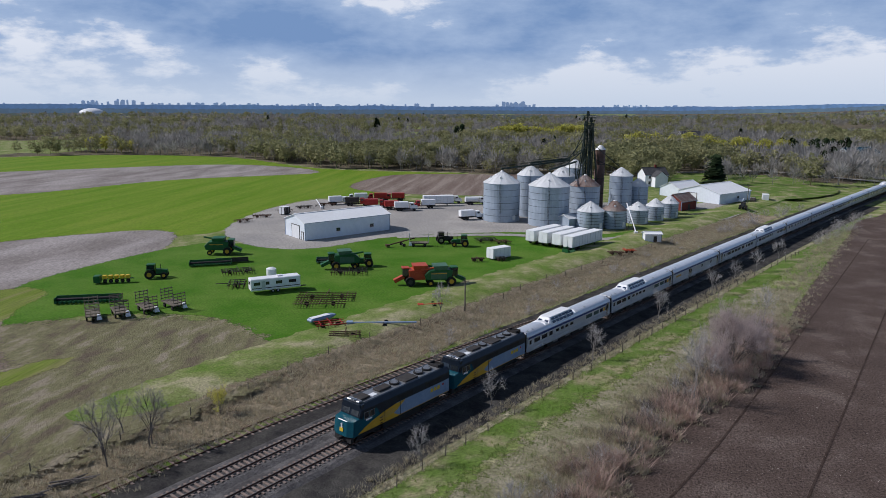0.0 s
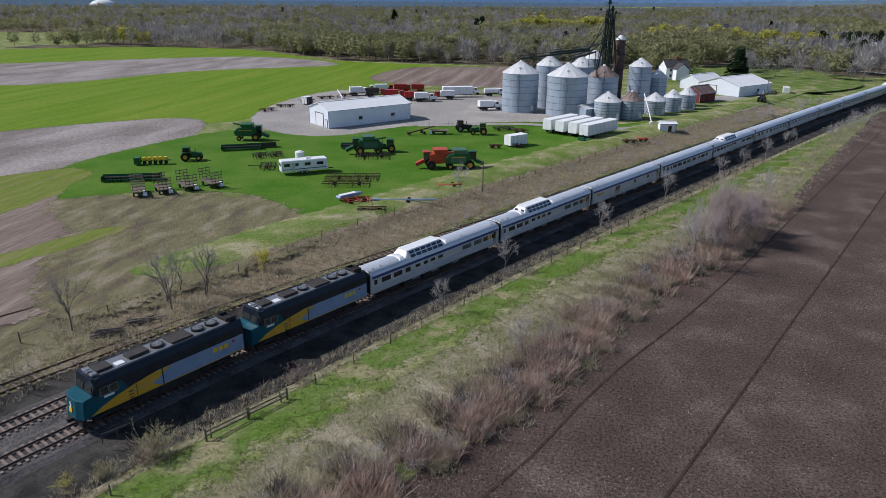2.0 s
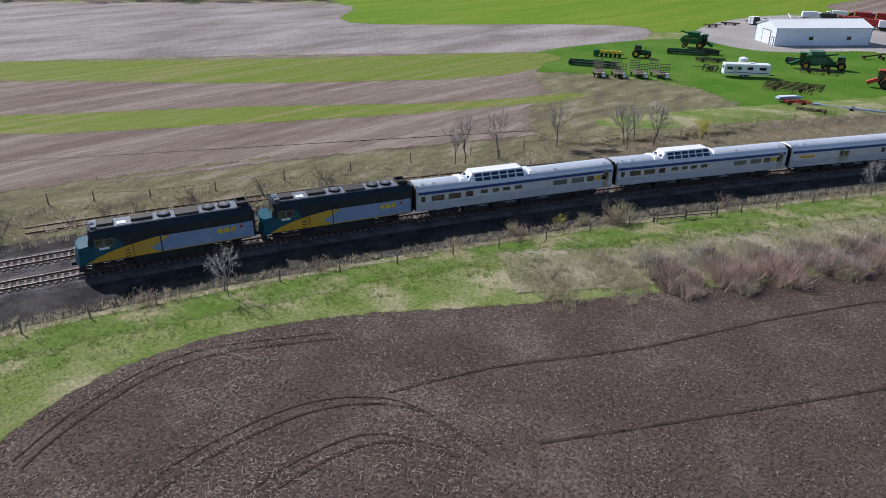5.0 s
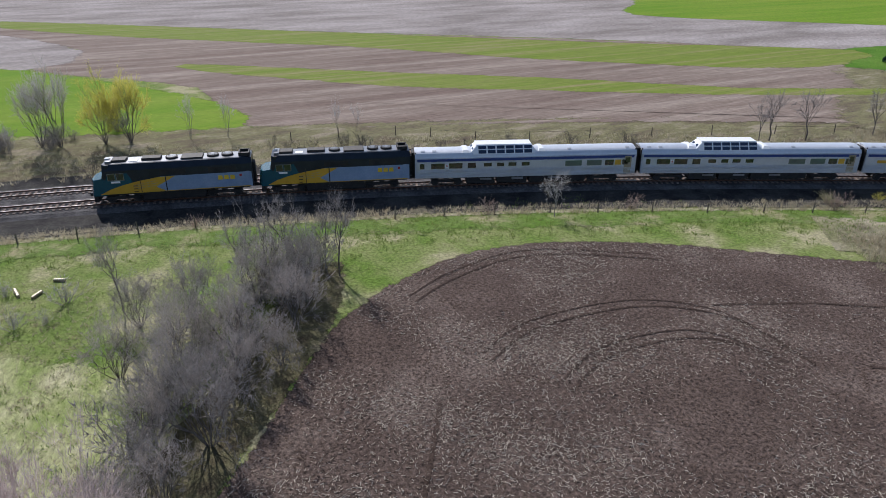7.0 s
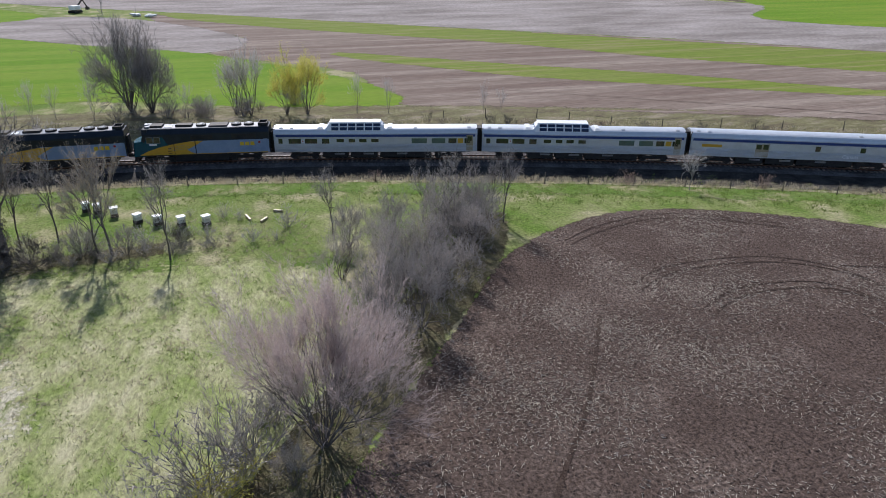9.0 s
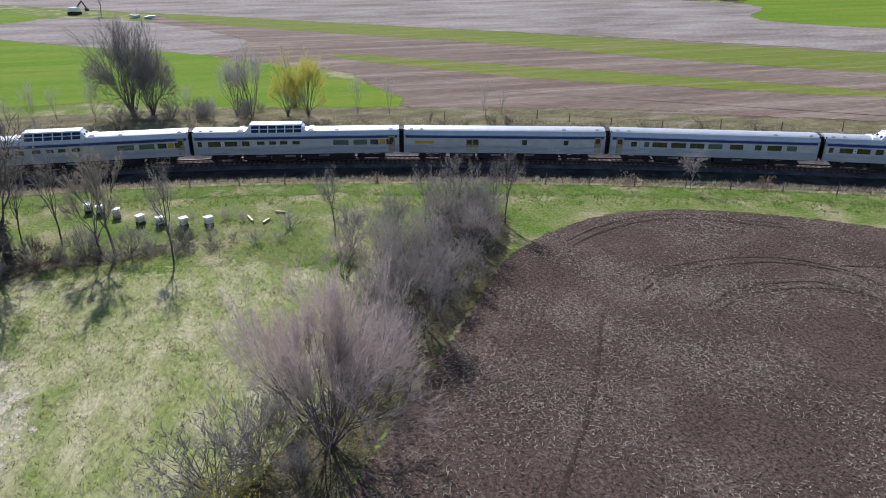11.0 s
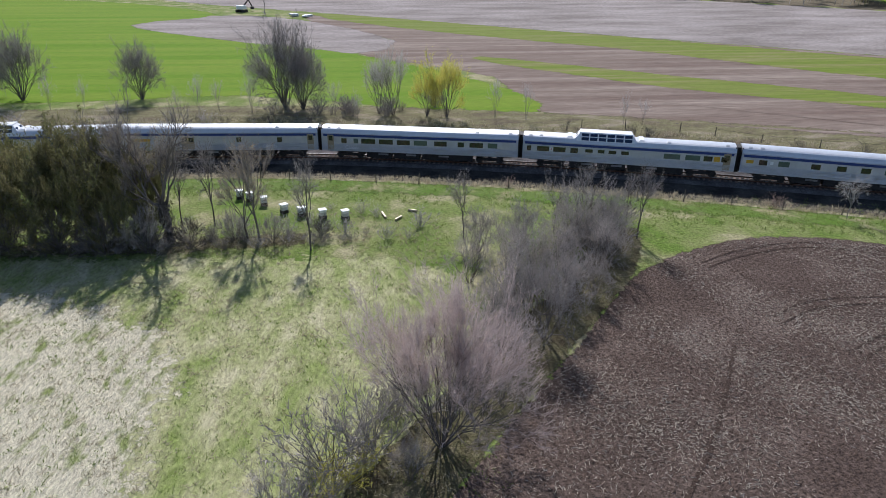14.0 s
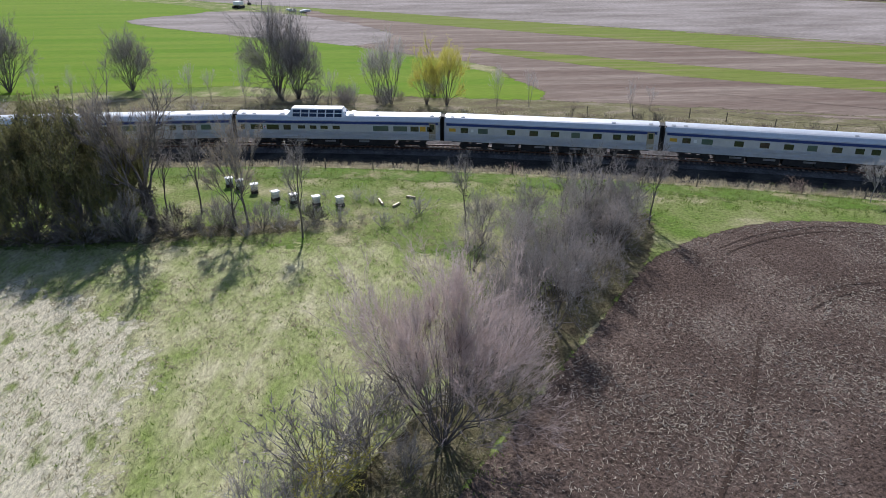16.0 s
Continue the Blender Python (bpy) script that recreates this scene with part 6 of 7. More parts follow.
class Wood:
    """Collects tapered three-sided limbs and small leaves as triangles."""
    def __init__(self, seed):
        self.r = random.Random(seed)
        self.V, self.F, self.LV, self.LF = [], [], [], []
        self.tw = 0.012

    def limb(self, a, b, r0, r1):
        d = (b - a)
        if d.length < 1e-4:
            return
        d.normalize()
        u = d.cross(Vector((0.31, 0.95, 0.1))).normalized()
        v = d.cross(u)
        n = len(self.V)
        for p, r in ((a, r0), (b, r1)):
            for k in (0, 2.094, 4.189):
                self.V.append(p + (u * math.cos(k) + v * math.sin(k)) * r)
        for i in range(3):
            j = (i + 1) % 3
            self.F += [(n + i, n + j, n + 3 + j), (n + i, n + 3 + j, n + 3 + i)]

    def twig(self, a, b, r):
        d = (b - a).normalized()
        u = d.cross(Vector((self.r.uniform(-1, 1), self.r.uniform(-1, 1), self.r.uniform(-1, 1)))).normalized() * r
        n = len(self.V)
        self.V += [a + u, a - u, b]
        self.F.append((n, n + 1, n + 2))

    def leaf(self, p, s):
        n = len(self.LV)
        for _ in range(3):
            self.LV.append(p + Vector((self.r.uniform(-s, s), self.r.uniform(-s, s), self.r.uniform(-s, s))))
        self.LF.append((n, n + 1, n + 2))

    def grow(self, p, d, length, rad, level, kids, bend, lift, leaf=0.0, twigs=5, tw_len=0.9, leaf_n=2):
        r = self.r
        n = 4 if level > 0 else 3
        pts = [p]
        for i in range(n):
            d = (d + Vector((r.uniform(-bend, bend), r.uniform(-bend, bend), r.uniform(-bend, bend) + lift))).normalized()
            pts.append(pts[-1] + d * (length / n))
        for i in range(n):
            k0, k1 = 1 - i / n * 0.65, 1 - (i + 1) / n * 0.65
            if rad < 0.012:
                self.twig(pts[i], pts[i + 1], rad * 1.6)
            else:
                self.limb(pts[i], pts[i + 1], rad * k0, rad * k1)
        if level == 0:
            for i in range(twigs):
                q = pts[r.randint(1, n)]
                e = (d + Vector((r.uniform(-0.8, 0.8), r.uniform(-0.8, 0.8), r.uniform(-0.5, 0.9)))).normalized()
                t = q + e * tw_len * r.uniform(0.5, 1.2)
                self.twig(q, t, self.tw)
                if leaf:
                    for _ in range(leaf_n):
                        self.leaf(q.lerp(t, r.uniform(0.3, 1)), leaf)
            return
        for i in range(kids[0]):
            f = r.uniform(0.22, 1.0) if i else 1.0
            k = min(n - 1, int(f * n))
            q = pts[k].lerp(pts[k + 1], f * n - k) if f < 1 else pts[-1]
            side = Vector((r.uniform(-1, 1), r.uniform(-1, 1), r.uniform(-0.1, 0.5))).normalized()
            e = (d * (0.62 + 0.3 * f) + side * (0.85 if level > 1 else 0.95)).normalized()
            self.grow(q, e, length * r.uniform(0.42, 0.66) * (1.15 - 0.35 * f), rad * (0.55 - 0.15 * f), level - 1, kids[1:] or kids, bend, lift, leaf, twigs, tw_len, leaf_n)

    def mesh(self, name, bark, leafm=None):
        V = [tuple(v) for v in self.V]
        n = len(V)
        F = list(self.F)
        if self.LV:
            V += [tuple(v) for v in self.LV]
            F += [tuple(n + i for i in f) for f in self.LF]
        return V, F, [0] * len(self.F) + [1] * len(self.LF), n


def plant(kind, seed, h, bark, leafm=None, **kw):
    """Meshes (trunk, crown) of one plant of height about h."""
    w = Wood(seed)
    r = w.r
    w.tw = kw.get("tw", 0.012)
    if kind == "shrub":
        for i in range(kw.get("stems", 22)):
            a, s = r.uniform(0, 6.28), r.uniform(0.1, 0.9)
            w.grow(Vector((0.5 * s * math.cos(a), 0.5 * s * math.sin(a), -0.05)), Vector((s * math.cos(a), s * math.sin(a), 1)).normalized(), h * r.uniform(0.5, 0.9), 0.028, 1, (5,), 0.14, 0.03, kw.get("leaf", 0.0), kw.get("twigs", 4), h * 0.16, kw.get("leaf_n", 2))
    V, F, idx, nb = w.mesh(kind, bark, leafm)
    V = np.array(V)
    V[:, 2] *= h / max(0.1, V[:, 2].max())
    F = np.array(F)
    split = (V[F].mean(1)[:, 2] < h * 0.22) & (np.array(idx) == 0)
    low = tri_mesh("trunk", V, F[split], [bark]) if split.any() else None
    high = tri_mesh("crown", V, F[~split], [bark, leafm or bark], np.array(idx)[~split])
    return low, high


class Broom:
    """Collects forking limbs, fine twigs and small leaves as three sets of triangles."""
    def __init__(self, seed):
        self.r = random.Random(seed)
        self.bark, self.twig, self.leaf = [], [], []

    def rnd(self, k=1.0):
        r = self.r
        return Vector((r.uniform(-k, k), r.uniform(-k, k), r.uniform(-k, k)))

    def limb(self, a, b, r0, r1):
        d = (b - a).normalized()
        u = d.cross(Vector((0.31, 0.95, 0.1))).normalized()
        v = d.cross(u)
        n = 5 if r0 > 0.09 else 3
        A = [a + (u * math.cos(6.2832 * k / n) + v * math.sin(6.2832 * k / n)) * r0 for k in range(n)]
        B = [b + (u * math.cos(6.2832 * k / n) + v * math.sin(6.2832 * k / n)) * r1 for k in range(n)]
        for i in range(n):
            j = (i + 1) % n
            self.bark += [(A[i], A[j], B[j]), (A[i], B[j], B[i])]

    def sprig(self, a, b, w):
        u = (b - a).cross(self.rnd()).normalized() * w
        self.twig.append((a + u, a - u, b))

    def leaves(self, p, n, size, spread):
        for _ in range(n):
            q = p + self.rnd(spread)
            self.leaf.append((q + self.rnd(size), q + self.rnd(size), q + self.rnd(size)))

    def fork(self, p, d, length, rad, level, o):
        r = self.r
        mid = p + d * (length * 0.5) + self.rnd(length * o["crook"])
        e = (d + self.rnd(o["crook"]) + Vector((0, 0, o["up"]))).normalized()
        end = mid + e * (length * 0.5)
        if rad > 0.016:
            self.limb(p, mid, rad, rad * 0.87)
            self.limb(mid, end, rad * 0.87, rad * 0.74)
        else:
            self.sprig(p, mid, o["tw"] * 1.5)
            self.sprig(mid, end, o["tw"] * 1.5)
        if level < o["deep"]:
            for i in range(o["twigs"]):
                q = mid.lerp(end, r.uniform(-0.8, 1.0))
                t = q + (e + self.rnd(o["fan"]) + Vector((0, 0, o["up"]))).normalized() * o["tl"] * r.uniform(0.45, 1.15)
                self.sprig(q, t, o["tw"])
                if o["leaf_n"]:
                    self.leaves(q.lerp(t, r.uniform(0.4, 1.0)), o["leaf_n"], o["leaf"], o["leaf"] * 1.6)
        if level <= 0:
            return
        for i in range(2 if r.random() < o["two"] else 3):
            k = (e + self.rnd(o["open"]) + Vector((0, 0, o["up"]))).normalized()
            self.fork(mid if i == 2 else end, k, length * o["shrink"] * r.uniform(0.78, 1.2), rad * r.uniform(0.58, 0.72), level - 1, o)


def broom(seed, h, w, bark, twigm, leafm=None, stems=12, tilt=42.0, levels=5, stem=0.0, rad=0.09, clad=0, **kw):
    """Meshes (trunk, crown) of a forking plant h high and w wide; stem: share of the height under the first fork; clad: leaf clumps on the stem."""
    o = dict(crook=0.07, up=0.06, tw=0.013, twigs=4, fan=0.45, tl=0.11 * h, leaf_n=0, leaf=0.1, two=0.62, open=0.42, shrink=0.76, deep=3)
    o.update(kw)
    b = Broom(seed)
    r = b.r
    foot = Vector((0, 0, -0.15))
    top = Vector((r.uniform(-0.05, 0.05) * h, r.uniform(-0.05, 0.05) * h, h * stem))
    if stem:
        knee = foot.lerp(top, 0.5) + Vector((r.uniform(-0.03, 0.03) * h, r.uniform(-0.03, 0.03) * h, 0))
        b.limb(foot, knee, rad * 2.0, rad * 1.6)
        b.limb(knee, top, rad * 1.6, rad * 1.35)
        for i in range(clad):
            q = foot.lerp(top, r.uniform(0.05, 1.0))
            q = q + b.rnd(rad * 2.6)
            b.bark += [tuple(q + b.rnd(0.3) for _ in range(3)) for _ in range(8)]
    for i in range(stems):
        a = 2.39996 * i + r.uniform(-0.3, 0.3)
        th = radians(tilt) * math.sqrt((i + 0.6) / stems) * r.uniform(0.85, 1.1)
        d = Vector((math.sin(th) * math.cos(a), math.sin(th) * math.sin(a), math.cos(th)))
        s = (top.lerp(foot, r.uniform(0, 0.35)) if stem else Vector((0.4 * d.x * r.random(), 0.4 * d.y * r.random(), -0.15)))
        b.fork(s, d, h * (1 - stem * 0.8) * 0.27 * r.uniform(0.85, 1.1), rad * r.uniform(0.7, 1.0), levels, o)
    sets = [np.array([[tuple(v) for v in f] for f in fs], np.float32).reshape(-1, 3) for fs in (b.bark, b.twig, b.leaf)]
    rest = np.vstack(sets)
    kz = h / np.percentile(rest[:, 2], 99.6)
    kx = 0.5 * w / np.percentile(np.hypot(rest[:, 0], rest[:, 1]), 97)
    for q in sets:
        q *= np.array([kx, kx, kz], np.float32)
    low = tri_mesh("trunk", sets[0], np.arange(len(sets[0])).reshape(-1, 3), [bark])
    V = np.vstack(sets[1:])
    idx = [0] * (len(sets[1]) // 3) + [1] * (len(sets[2]) // 3)
    return low, tri_mesh("crown", V, np.arange(len(V)).reshape(-1, 3), [twigm, leafm or twigm], idx)


def put_plant(meshes, name, x, y, label, cat, rz=None, s=1.0, group="", lean=0.0):
    ob = thing(name, pose(x, y, float(ground_z(x, y)), lean, 0, random.uniform(0, 360) if rz is None else rz) @ Matrix.Diagonal((s, s, s * random.uniform(0.93, 1.07), 1)), label, cat, group)
    for nm, me in zip(("trunk", "crown"), meshes):
        if me:
            p = new(nm, me)
            p.parent = ob
    return ob


T_BARE = [broom(11 + i, 8.0, 4.6, M_BARKM, M_BARK, stems=6, tilt=40, levels=4, stem=0.25, rad=0.07, twigs=4, open=0.72, fan=0.85, up=0.03) for i in range(3)]
T_DARK = [broom(21 + i, 8.0, 5.0, M_BARKD, M_BARKM, stems=5, tilt=42, levels=4, stem=0.28, rad=0.075, twigs=3, crook=0.12, open=0.72, fan=0.85, up=0.03) for i in range(2)]
T_SLIM = [broom(26 + i, 8.0, 3.4, M_BARKD, M_BARKM, stems=5, tilt=30, levels=4, stem=0.34, rad=0.075, twigs=4, open=0.72, fan=0.85, up=0.03) for i in range(2)]
T_BROWN = [broom(31 + i, 10.0, 6.0, M_BARKD, M_BARKM, M_LEAFD, stems=6, tilt=46, levels=5, stem=0.34, rad=0.11, leaf_n=1, leaf=0.09, twigs=4) for i in range(2)]
T_OAK = [broom(36 + i, 13.0, 8.4, M_BARKD, M_BARKM, M_LEAFD, stems=5, tilt=52, levels=5, stem=0.36, rad=0.24, leaf_n=1, leaf=0.09, crook=0.16, open=0.6, clad=90, tw=0.016) for i in range(2)]
T_DOME = [broom(41 + i, 10.0, 8.7, M_BARKD, M_TWIGP, stems=19, tilt=48, levels=6, rad=0.085, tw=0.0105, twigs=4, up=0.06, open=0.5, fan=0.75, deep=5, crook=0.10, shrink=0.78, tl=0.9) for i in range(2)]
T_GREY = [broom(51 + i, 6.0, 5.6, M_BARKD, (M_TWIGG, M_BARKM)[i % 2], stems=11, tilt=46, levels=5, rad=0.055, tw=0.0095, twigs=3, open=0.8, fan=0.9, up=0.03, crook=0.12, tl=0.6) for i in range(3)]
T_FAN = [broom(55 + i, 5.0, 4.2, M_BARKM, M_TWIGG, stems=6, tilt=40, levels=4, rad=0.045, tw=0.0085, twigs=3, open=0.5, fan=0.6) for i in range(2)]
T_TALL = [broom(58 + i, 14.0, 11.5, M_BARKD, M_BARKM, stems=22, tilt=44, levels=5, rad=0.12, tw=0.02, twigs=4, open=0.66, fan=0.8, up=0.04, crook=0.1, tl=1.3) for i in range(2)]
T_POLE = [broom(64 + i, 9.0, 4.0, M_BARKM, M_BARK, stems=5, tilt=26, levels=4, rad=0.06, tw=0.014, twigs=3, open=0.6, fan=0.8, up=0.05) for i in range(2)]
T_WILLOW = [broom(61 + i, 9.5, 7.0, M_BARKD, M_TWIGY, M_LEAFY, stems=11, tilt=38, levels=4, rad=0.08, tw=0.02, twigs=6, leaf_n=2, leaf=0.085, up=0.05, open=0.62, fan=0.7) for i in range(2)]
T_OLIVE = [broom(66, 11.0, 6.5, M_BARKD, M_BARK, M_LEAFO, stems=9, tilt=38, levels=4, rad=0.09, tw=0.02, twigs=6, leaf_n=1, leaf=0.06, open=0.62, fan=0.7)]
T_CEDAR = [broom(71 + i, 10.0, 8.6, M_BARKD, M_BARKD, M_CEDAR, stems=18, tilt=64, levels=4, rad=0.08, leaf_n=5, leaf=0.15, twigs=6, open=0.55) for i in range(2)]
T_BRAMBLE = [broom(75 + i, 5.0, 6.0, M_BARKD, (M_BARKM, M_BARKD)[i], stems=15, tilt=66, levels=4, rad=0.05, tw=0.012, twigs=6, open=0.6, up=0.02, crook=0.14) for i in range(2)]
S_RED = [plant("shrub", 81 + i, 2.6, M_TWIGR, stems=17, twigs=2, tw=0.032) for i in range(3)]
S_GREY = [plant("shrub", 91 + i, 2.6, M_BARK, stems=15, twigs=2, tw=0.03) for i in range(3)]
S_DARK = [plant("shrub", 95 + i, 2.6, M_BARKM, stems=18, twigs=3, tw=0.026) for i in range(2)]
S_PALE = [plant("shrub", 101, 2.4, M_TUFT, M_LEAFO, stems=30, leaf=0.06)]
S_YEL = [plant("shrub", 111, 3.0, M_TWIGY, M_LEAFY, stems=18, twigs=3, leaf=0.07)]
S_THIN = [plant("shrub", 121 + i, 2.4, M_BARKD, stems=9, twigs=2) for i in range(2)]

R = random.Random(5)


def trees(pool, name, label, cat, base, rows, group=""):
    for x, y, h in rows:
        put_plant(R.choice(pool), name, x, y, label, cat, s=h / base, group=group)


trees(T_DOME, "bare_tree", "broad domed leafless tree with fine pinkish twigs", "tree", 10.0, ((-9.2, -44.7, 11.9),), "hedgerow trees")
trees(T_FAN, "bush", "open fan-shaped leafless bush", "bush", 5.0, ((-9.2, -49.9, 5.3), (-5.2, -53.6, 4.2)), "hedgerow bushes")
trees(T_GREY, "bare_tree", "grey many-stemmed bush tree in the hedgerow", "tree", 6.0, ((-19.9, -36.3, 7.0), (-24.0, -33.6, 5.4), (-29.0, -40.6, 5.2), (-28.0, -37.0, 5.8), (-29.0, -33.0, 6.0), (-30.5, -28.8, 5.4), (-35.0, -39.0, 4.8), (-34.6, -35.2, 5.4), (-35.0, -30.4, 5.8), (-36.0, -26.4, 5.6),
                                                                 (-24.6, -37.6, 5.2), (-16.0, -39.0, 4.4), (-12.4, -40.6, 3.6), (-6.6, -46.6, 3.0), (-32.0, -36.8, 5.0), (-26.0, -30.8, 4.4), (-22.0, -39.4, 4.2)), "hedgerow trees")
trees(T_BRAMBLE, "thicket", "low tangle of grey leafless stems", "thicket", 5.0, ((-38.0, -77.0, 4.4), (-37.0, -72.6, 4.4), (-37.4, -69.0, 4.8), (-38.0, -65.4, 3.4), (-39.4, -61.6, 3.2), (-38.6, -58.0, 2.8), (-40.0, -82.0, 5.4), (-39.6, -53.6, 2.2)), "dark thicket")
trees(T_SLIM, "bare_tree", "slender dark leafless tree in the meadow", "tree", 8.0, ((-36.7, -23.4, 7.4), (-38.0, -24.2, 6.2), (-36.6, -54.3, 9.0), (-43.0, -64.2, 8.6), (-38.0, -40.0, 7.3), (-44.0, -67.6, 7.6)), "meadow trees")
trees(T_DARK, "bare_tree", "dark spreading leafless tree in the hedgerow", "tree", 8.0, ((-37.8, -29.2, 7.4), (-39.0, -31.0, 6.8), (-40.4, -26.8, 6.6)), "meadow trees")
trees(T_BARE, "bare_tree", "leafless grey tree by the field", "tree", 8.0, ((-40.6, 0.6, 5.2), (-2.0, 86.7, 5.5), (-7.9, 71.9, 4.4), (11.1, 105.8, 5.4), (23.3, 127.6, 6.0), (22.6, 91.2, 9.6), (39.5, 124.2, 7.2), (2.3, 61.4, 5.0),
                                                                (-14.0, 120.7, 6.6), (-240.6, -87, 13), (36.0, 146.0, 5.6), (50.0, 168.0, 6.0), (58.5, 181.0, 6.0), (43.0, 158.0, 5.0)), "trees by the line")
trees(T_DOME, "bare_tree", "broad leafless tree by the field", "tree", 10.0, ((29.6, 103.6, 9.6), (26.2, 99.0, 6.4), (33.6, 108.4, 6.8)), "trees by the line")
trees(T_DARK, "bare_tree", "sparse leafless tree beside the railway", "tree", 8.0, ((-39.1, 65.8, 7.6), (-37.2, 70.3, 7.0), (-51.7, 43.8, 7.4), (-52.4, 42.6, 6.6), (-49.7, 48.6, 8.0), (-46.7, 58.5, 8.2), (-40.9, 67.7, 7.2), (-37.5, 71.2, 6.2), (-41.5, 72.0, 5.2)), "trees by the line")
trees(T_BROWN, "bare_tree", "tree with a few brown leaves", "tree", 10.0, ((-38.9, -59.2, 10.0), (-39.6, -60.4, 8.4)), "meadow trees")
trees(T_OAK, "oak", "gnarled dark oak with an ivy-clad trunk", "tree", 13.0, ((-39.2, -67.5, 12.4), (-41.4, -70.6, 13.6)), "meadow trees")
trees(T_CEDAR, "cedar", "dull olive evergreen with dense low branches", "tree", 10.0, ((-41.0, -74.2, 10.6), (-43.0, -78.6, 11.6), (-39.4, -77.6, 8.8), (-39.2, -71.6, 6.8), (-38.6, -81.8, 8.0), (-46.0, -86.0, 10.0), (-43.4, -71.0, 8.0)), "dark thicket")
trees(T_TALL, "bare_tree", "tall many-stemmed leafless tree", "tree", 14.0, ((-94.2, -63.2, 14.2), (-92.6, -60.0, 10.5), (-102.0, -88.5, 9.6), (-102.5, -108.6, 11.8), (-106, -116, 10)), "trees across the line")
trees(T_POLE, "bare_tree", "thin upright leafless sapling across the line", "tree", 9.0, ((-90.6, -68.0, 7.4), (-92.0, -73.5, 5.0), (-89.4, -76.0, 6.4), (-88.0, -54.6, 5.6), (-84.6, -29.4, 6.2), (-83.6, -24.6, 5.8), (-86.4, -51.0, 4.8), (-93.0, -80.4, 4.4), (-96.6, -96.2, 5.0), (-95.0, -101.0, 6.0), (-80.0, -10.0, 5.2), (-79.0, -7.4, 4.2)), "trees across the line")
trees(T_OLIVE, "young_tree", "slender tree with olive buds", "tree", 11.0, ((-87.6, -45.4, 12.0), (-88.6, -47.6, 9.6)), "trees across the line")
trees(T_WILLOW, "willow", "yellow-green willow in young leaf", "tree", 9.5, ((-86.0, -36.9, 9.8), (-86.8, -40.0, 9.0), (-33.8, 79.5, 3.6)), "trees across the line")
trees(S_YEL, "bush", "yellow-green bush in young leaf", "bush", 3.0, ((-6.9, -49.9, 2.8), (-5.6, -50.8, 2.4), (-30.3, 36.5, 1.5)), "bushes")
trees(S_RED, "bush", "red-brown leafless bush beside the ditch", "bush", 2.6, [(*on_line(s, o)[:2], h) for s, o, h in ((168, 9.5, 2.4), (196, 8.2, 2.2), (180, 8.6, 2.6), (146, 8.6, 2.0), (130, 9.4, 2.0), (100, 8.2, 1.6))], "bushes")
trees(S_PALE, "bush", "pale budding bush beside the ditch", "bush", 2.4, ((-25.6, 40.5, 2.9), (-27.9, 37.8, 1.6), (-32.0, 30.4, 1.6)), "bushes")
rows_r, rows_g = [], []
for i in range(96):
    f = R.random() ** 1.25
    k = int((NE * 0.325) + f * (NE * 0.27))
    p, t = EDGE[k], EDGE[k + 1] - EDGE[k - 1]
    t.normalize()
    o, q = R.uniform(0.2, 5.4), R.uniform(-2.2, 2.2)
    (rows_r if R.random() < 0.42 else rows_g).append((p.x - t.y * o + t.x * q, p.y + t.x * o + t.y * q, R.uniform(1.2, 2.5)))


def thick(name, pool, rows, base, mats, label):
    """Bushes that grow into one another, joined."""
    VV, FF, II, n = [], [], [], 0
    for x, y, h in rows:
        for me in R.choice(pool):
            if not me:
                continue
            V = np.empty(len(me.vertices) * 3, np.float32)
            me.vertices.foreach_get("co", V)
            F = np.empty(len(me.loops), np.int32)
            me.loops.foreach_get("vertex_index", F)
            V = V.reshape(-1, 3) * (h / base)
            a = R.uniform(0, 6.28)
            V = np.c_[V[:, 0] * math.cos(a) - V[:, 1] * math.sin(a) + x, V[:, 0] * math.sin(a) + V[:, 1] * math.cos(a) + y, V[:, 2] + float(ground_z(x, y))]
            VV.append(V)
            FF.append(F.reshape(-1, 3) + n)
            n += len(V)
    return tagged(new(name, tri_mesh(name, np.vstack(VV), np.vstack(FF), mats)), label, "brush", kind="stuff")


thick("dead_brush", S_RED, rows_r[40:], 2.6, [M_TWIGR], "dense red-brown dead brush beside the field")
thick("dead_brush", S_GREY, rows_g[40:], 2.6, [M_BARK], "dense grey dead brush beside the field")
rows_r, rows_g = rows_r[:40], rows_g[:40]
trees(S_RED, "bush", "red-brown dead bush beside the field", "bush", 2.6, rows_r, "brush by the field")
trees(S_GREY, "bush", "grey leafless bush beside the field", "bush", 2.6, rows_g, "brush by the field")
rows = []
for i in range(30):
    f = R.random()
    a, c = Vector((-40.5, -23)), Vector((-4, -52))
    p = a.lerp(c, f)
    rows.append((p.x + R.uniform(-2.6, 1.2), p.y + R.uniform(-3.2, 0.6), R.uniform(1.2, 2.8)))
rows_d = []
for i in range(34):
    p = Vector((-40.0, -24.5)).lerp(Vector((-6, -49.5)), R.random())
    rows_d.append((p.x + R.uniform(-2.0, 1.6), p.y + R.uniform(-3.0, 0.8), R.uniform(2.2, 4.6)))
trees(S_DARK, "bush", "dark leafless bush in the hedgerow", "bush", 2.6, rows_d, "hedgerow bushes")
trees(S_DARK, "bush", "dark leafless bush under the meadow trees", "bush", 2.6, [(-38.6 + R.uniform(-2.2, 1.6), -46 - 30 * R.random() ** 0.6, R.uniform(0.6, 1.7)) for i in range(38)], "low bushes")
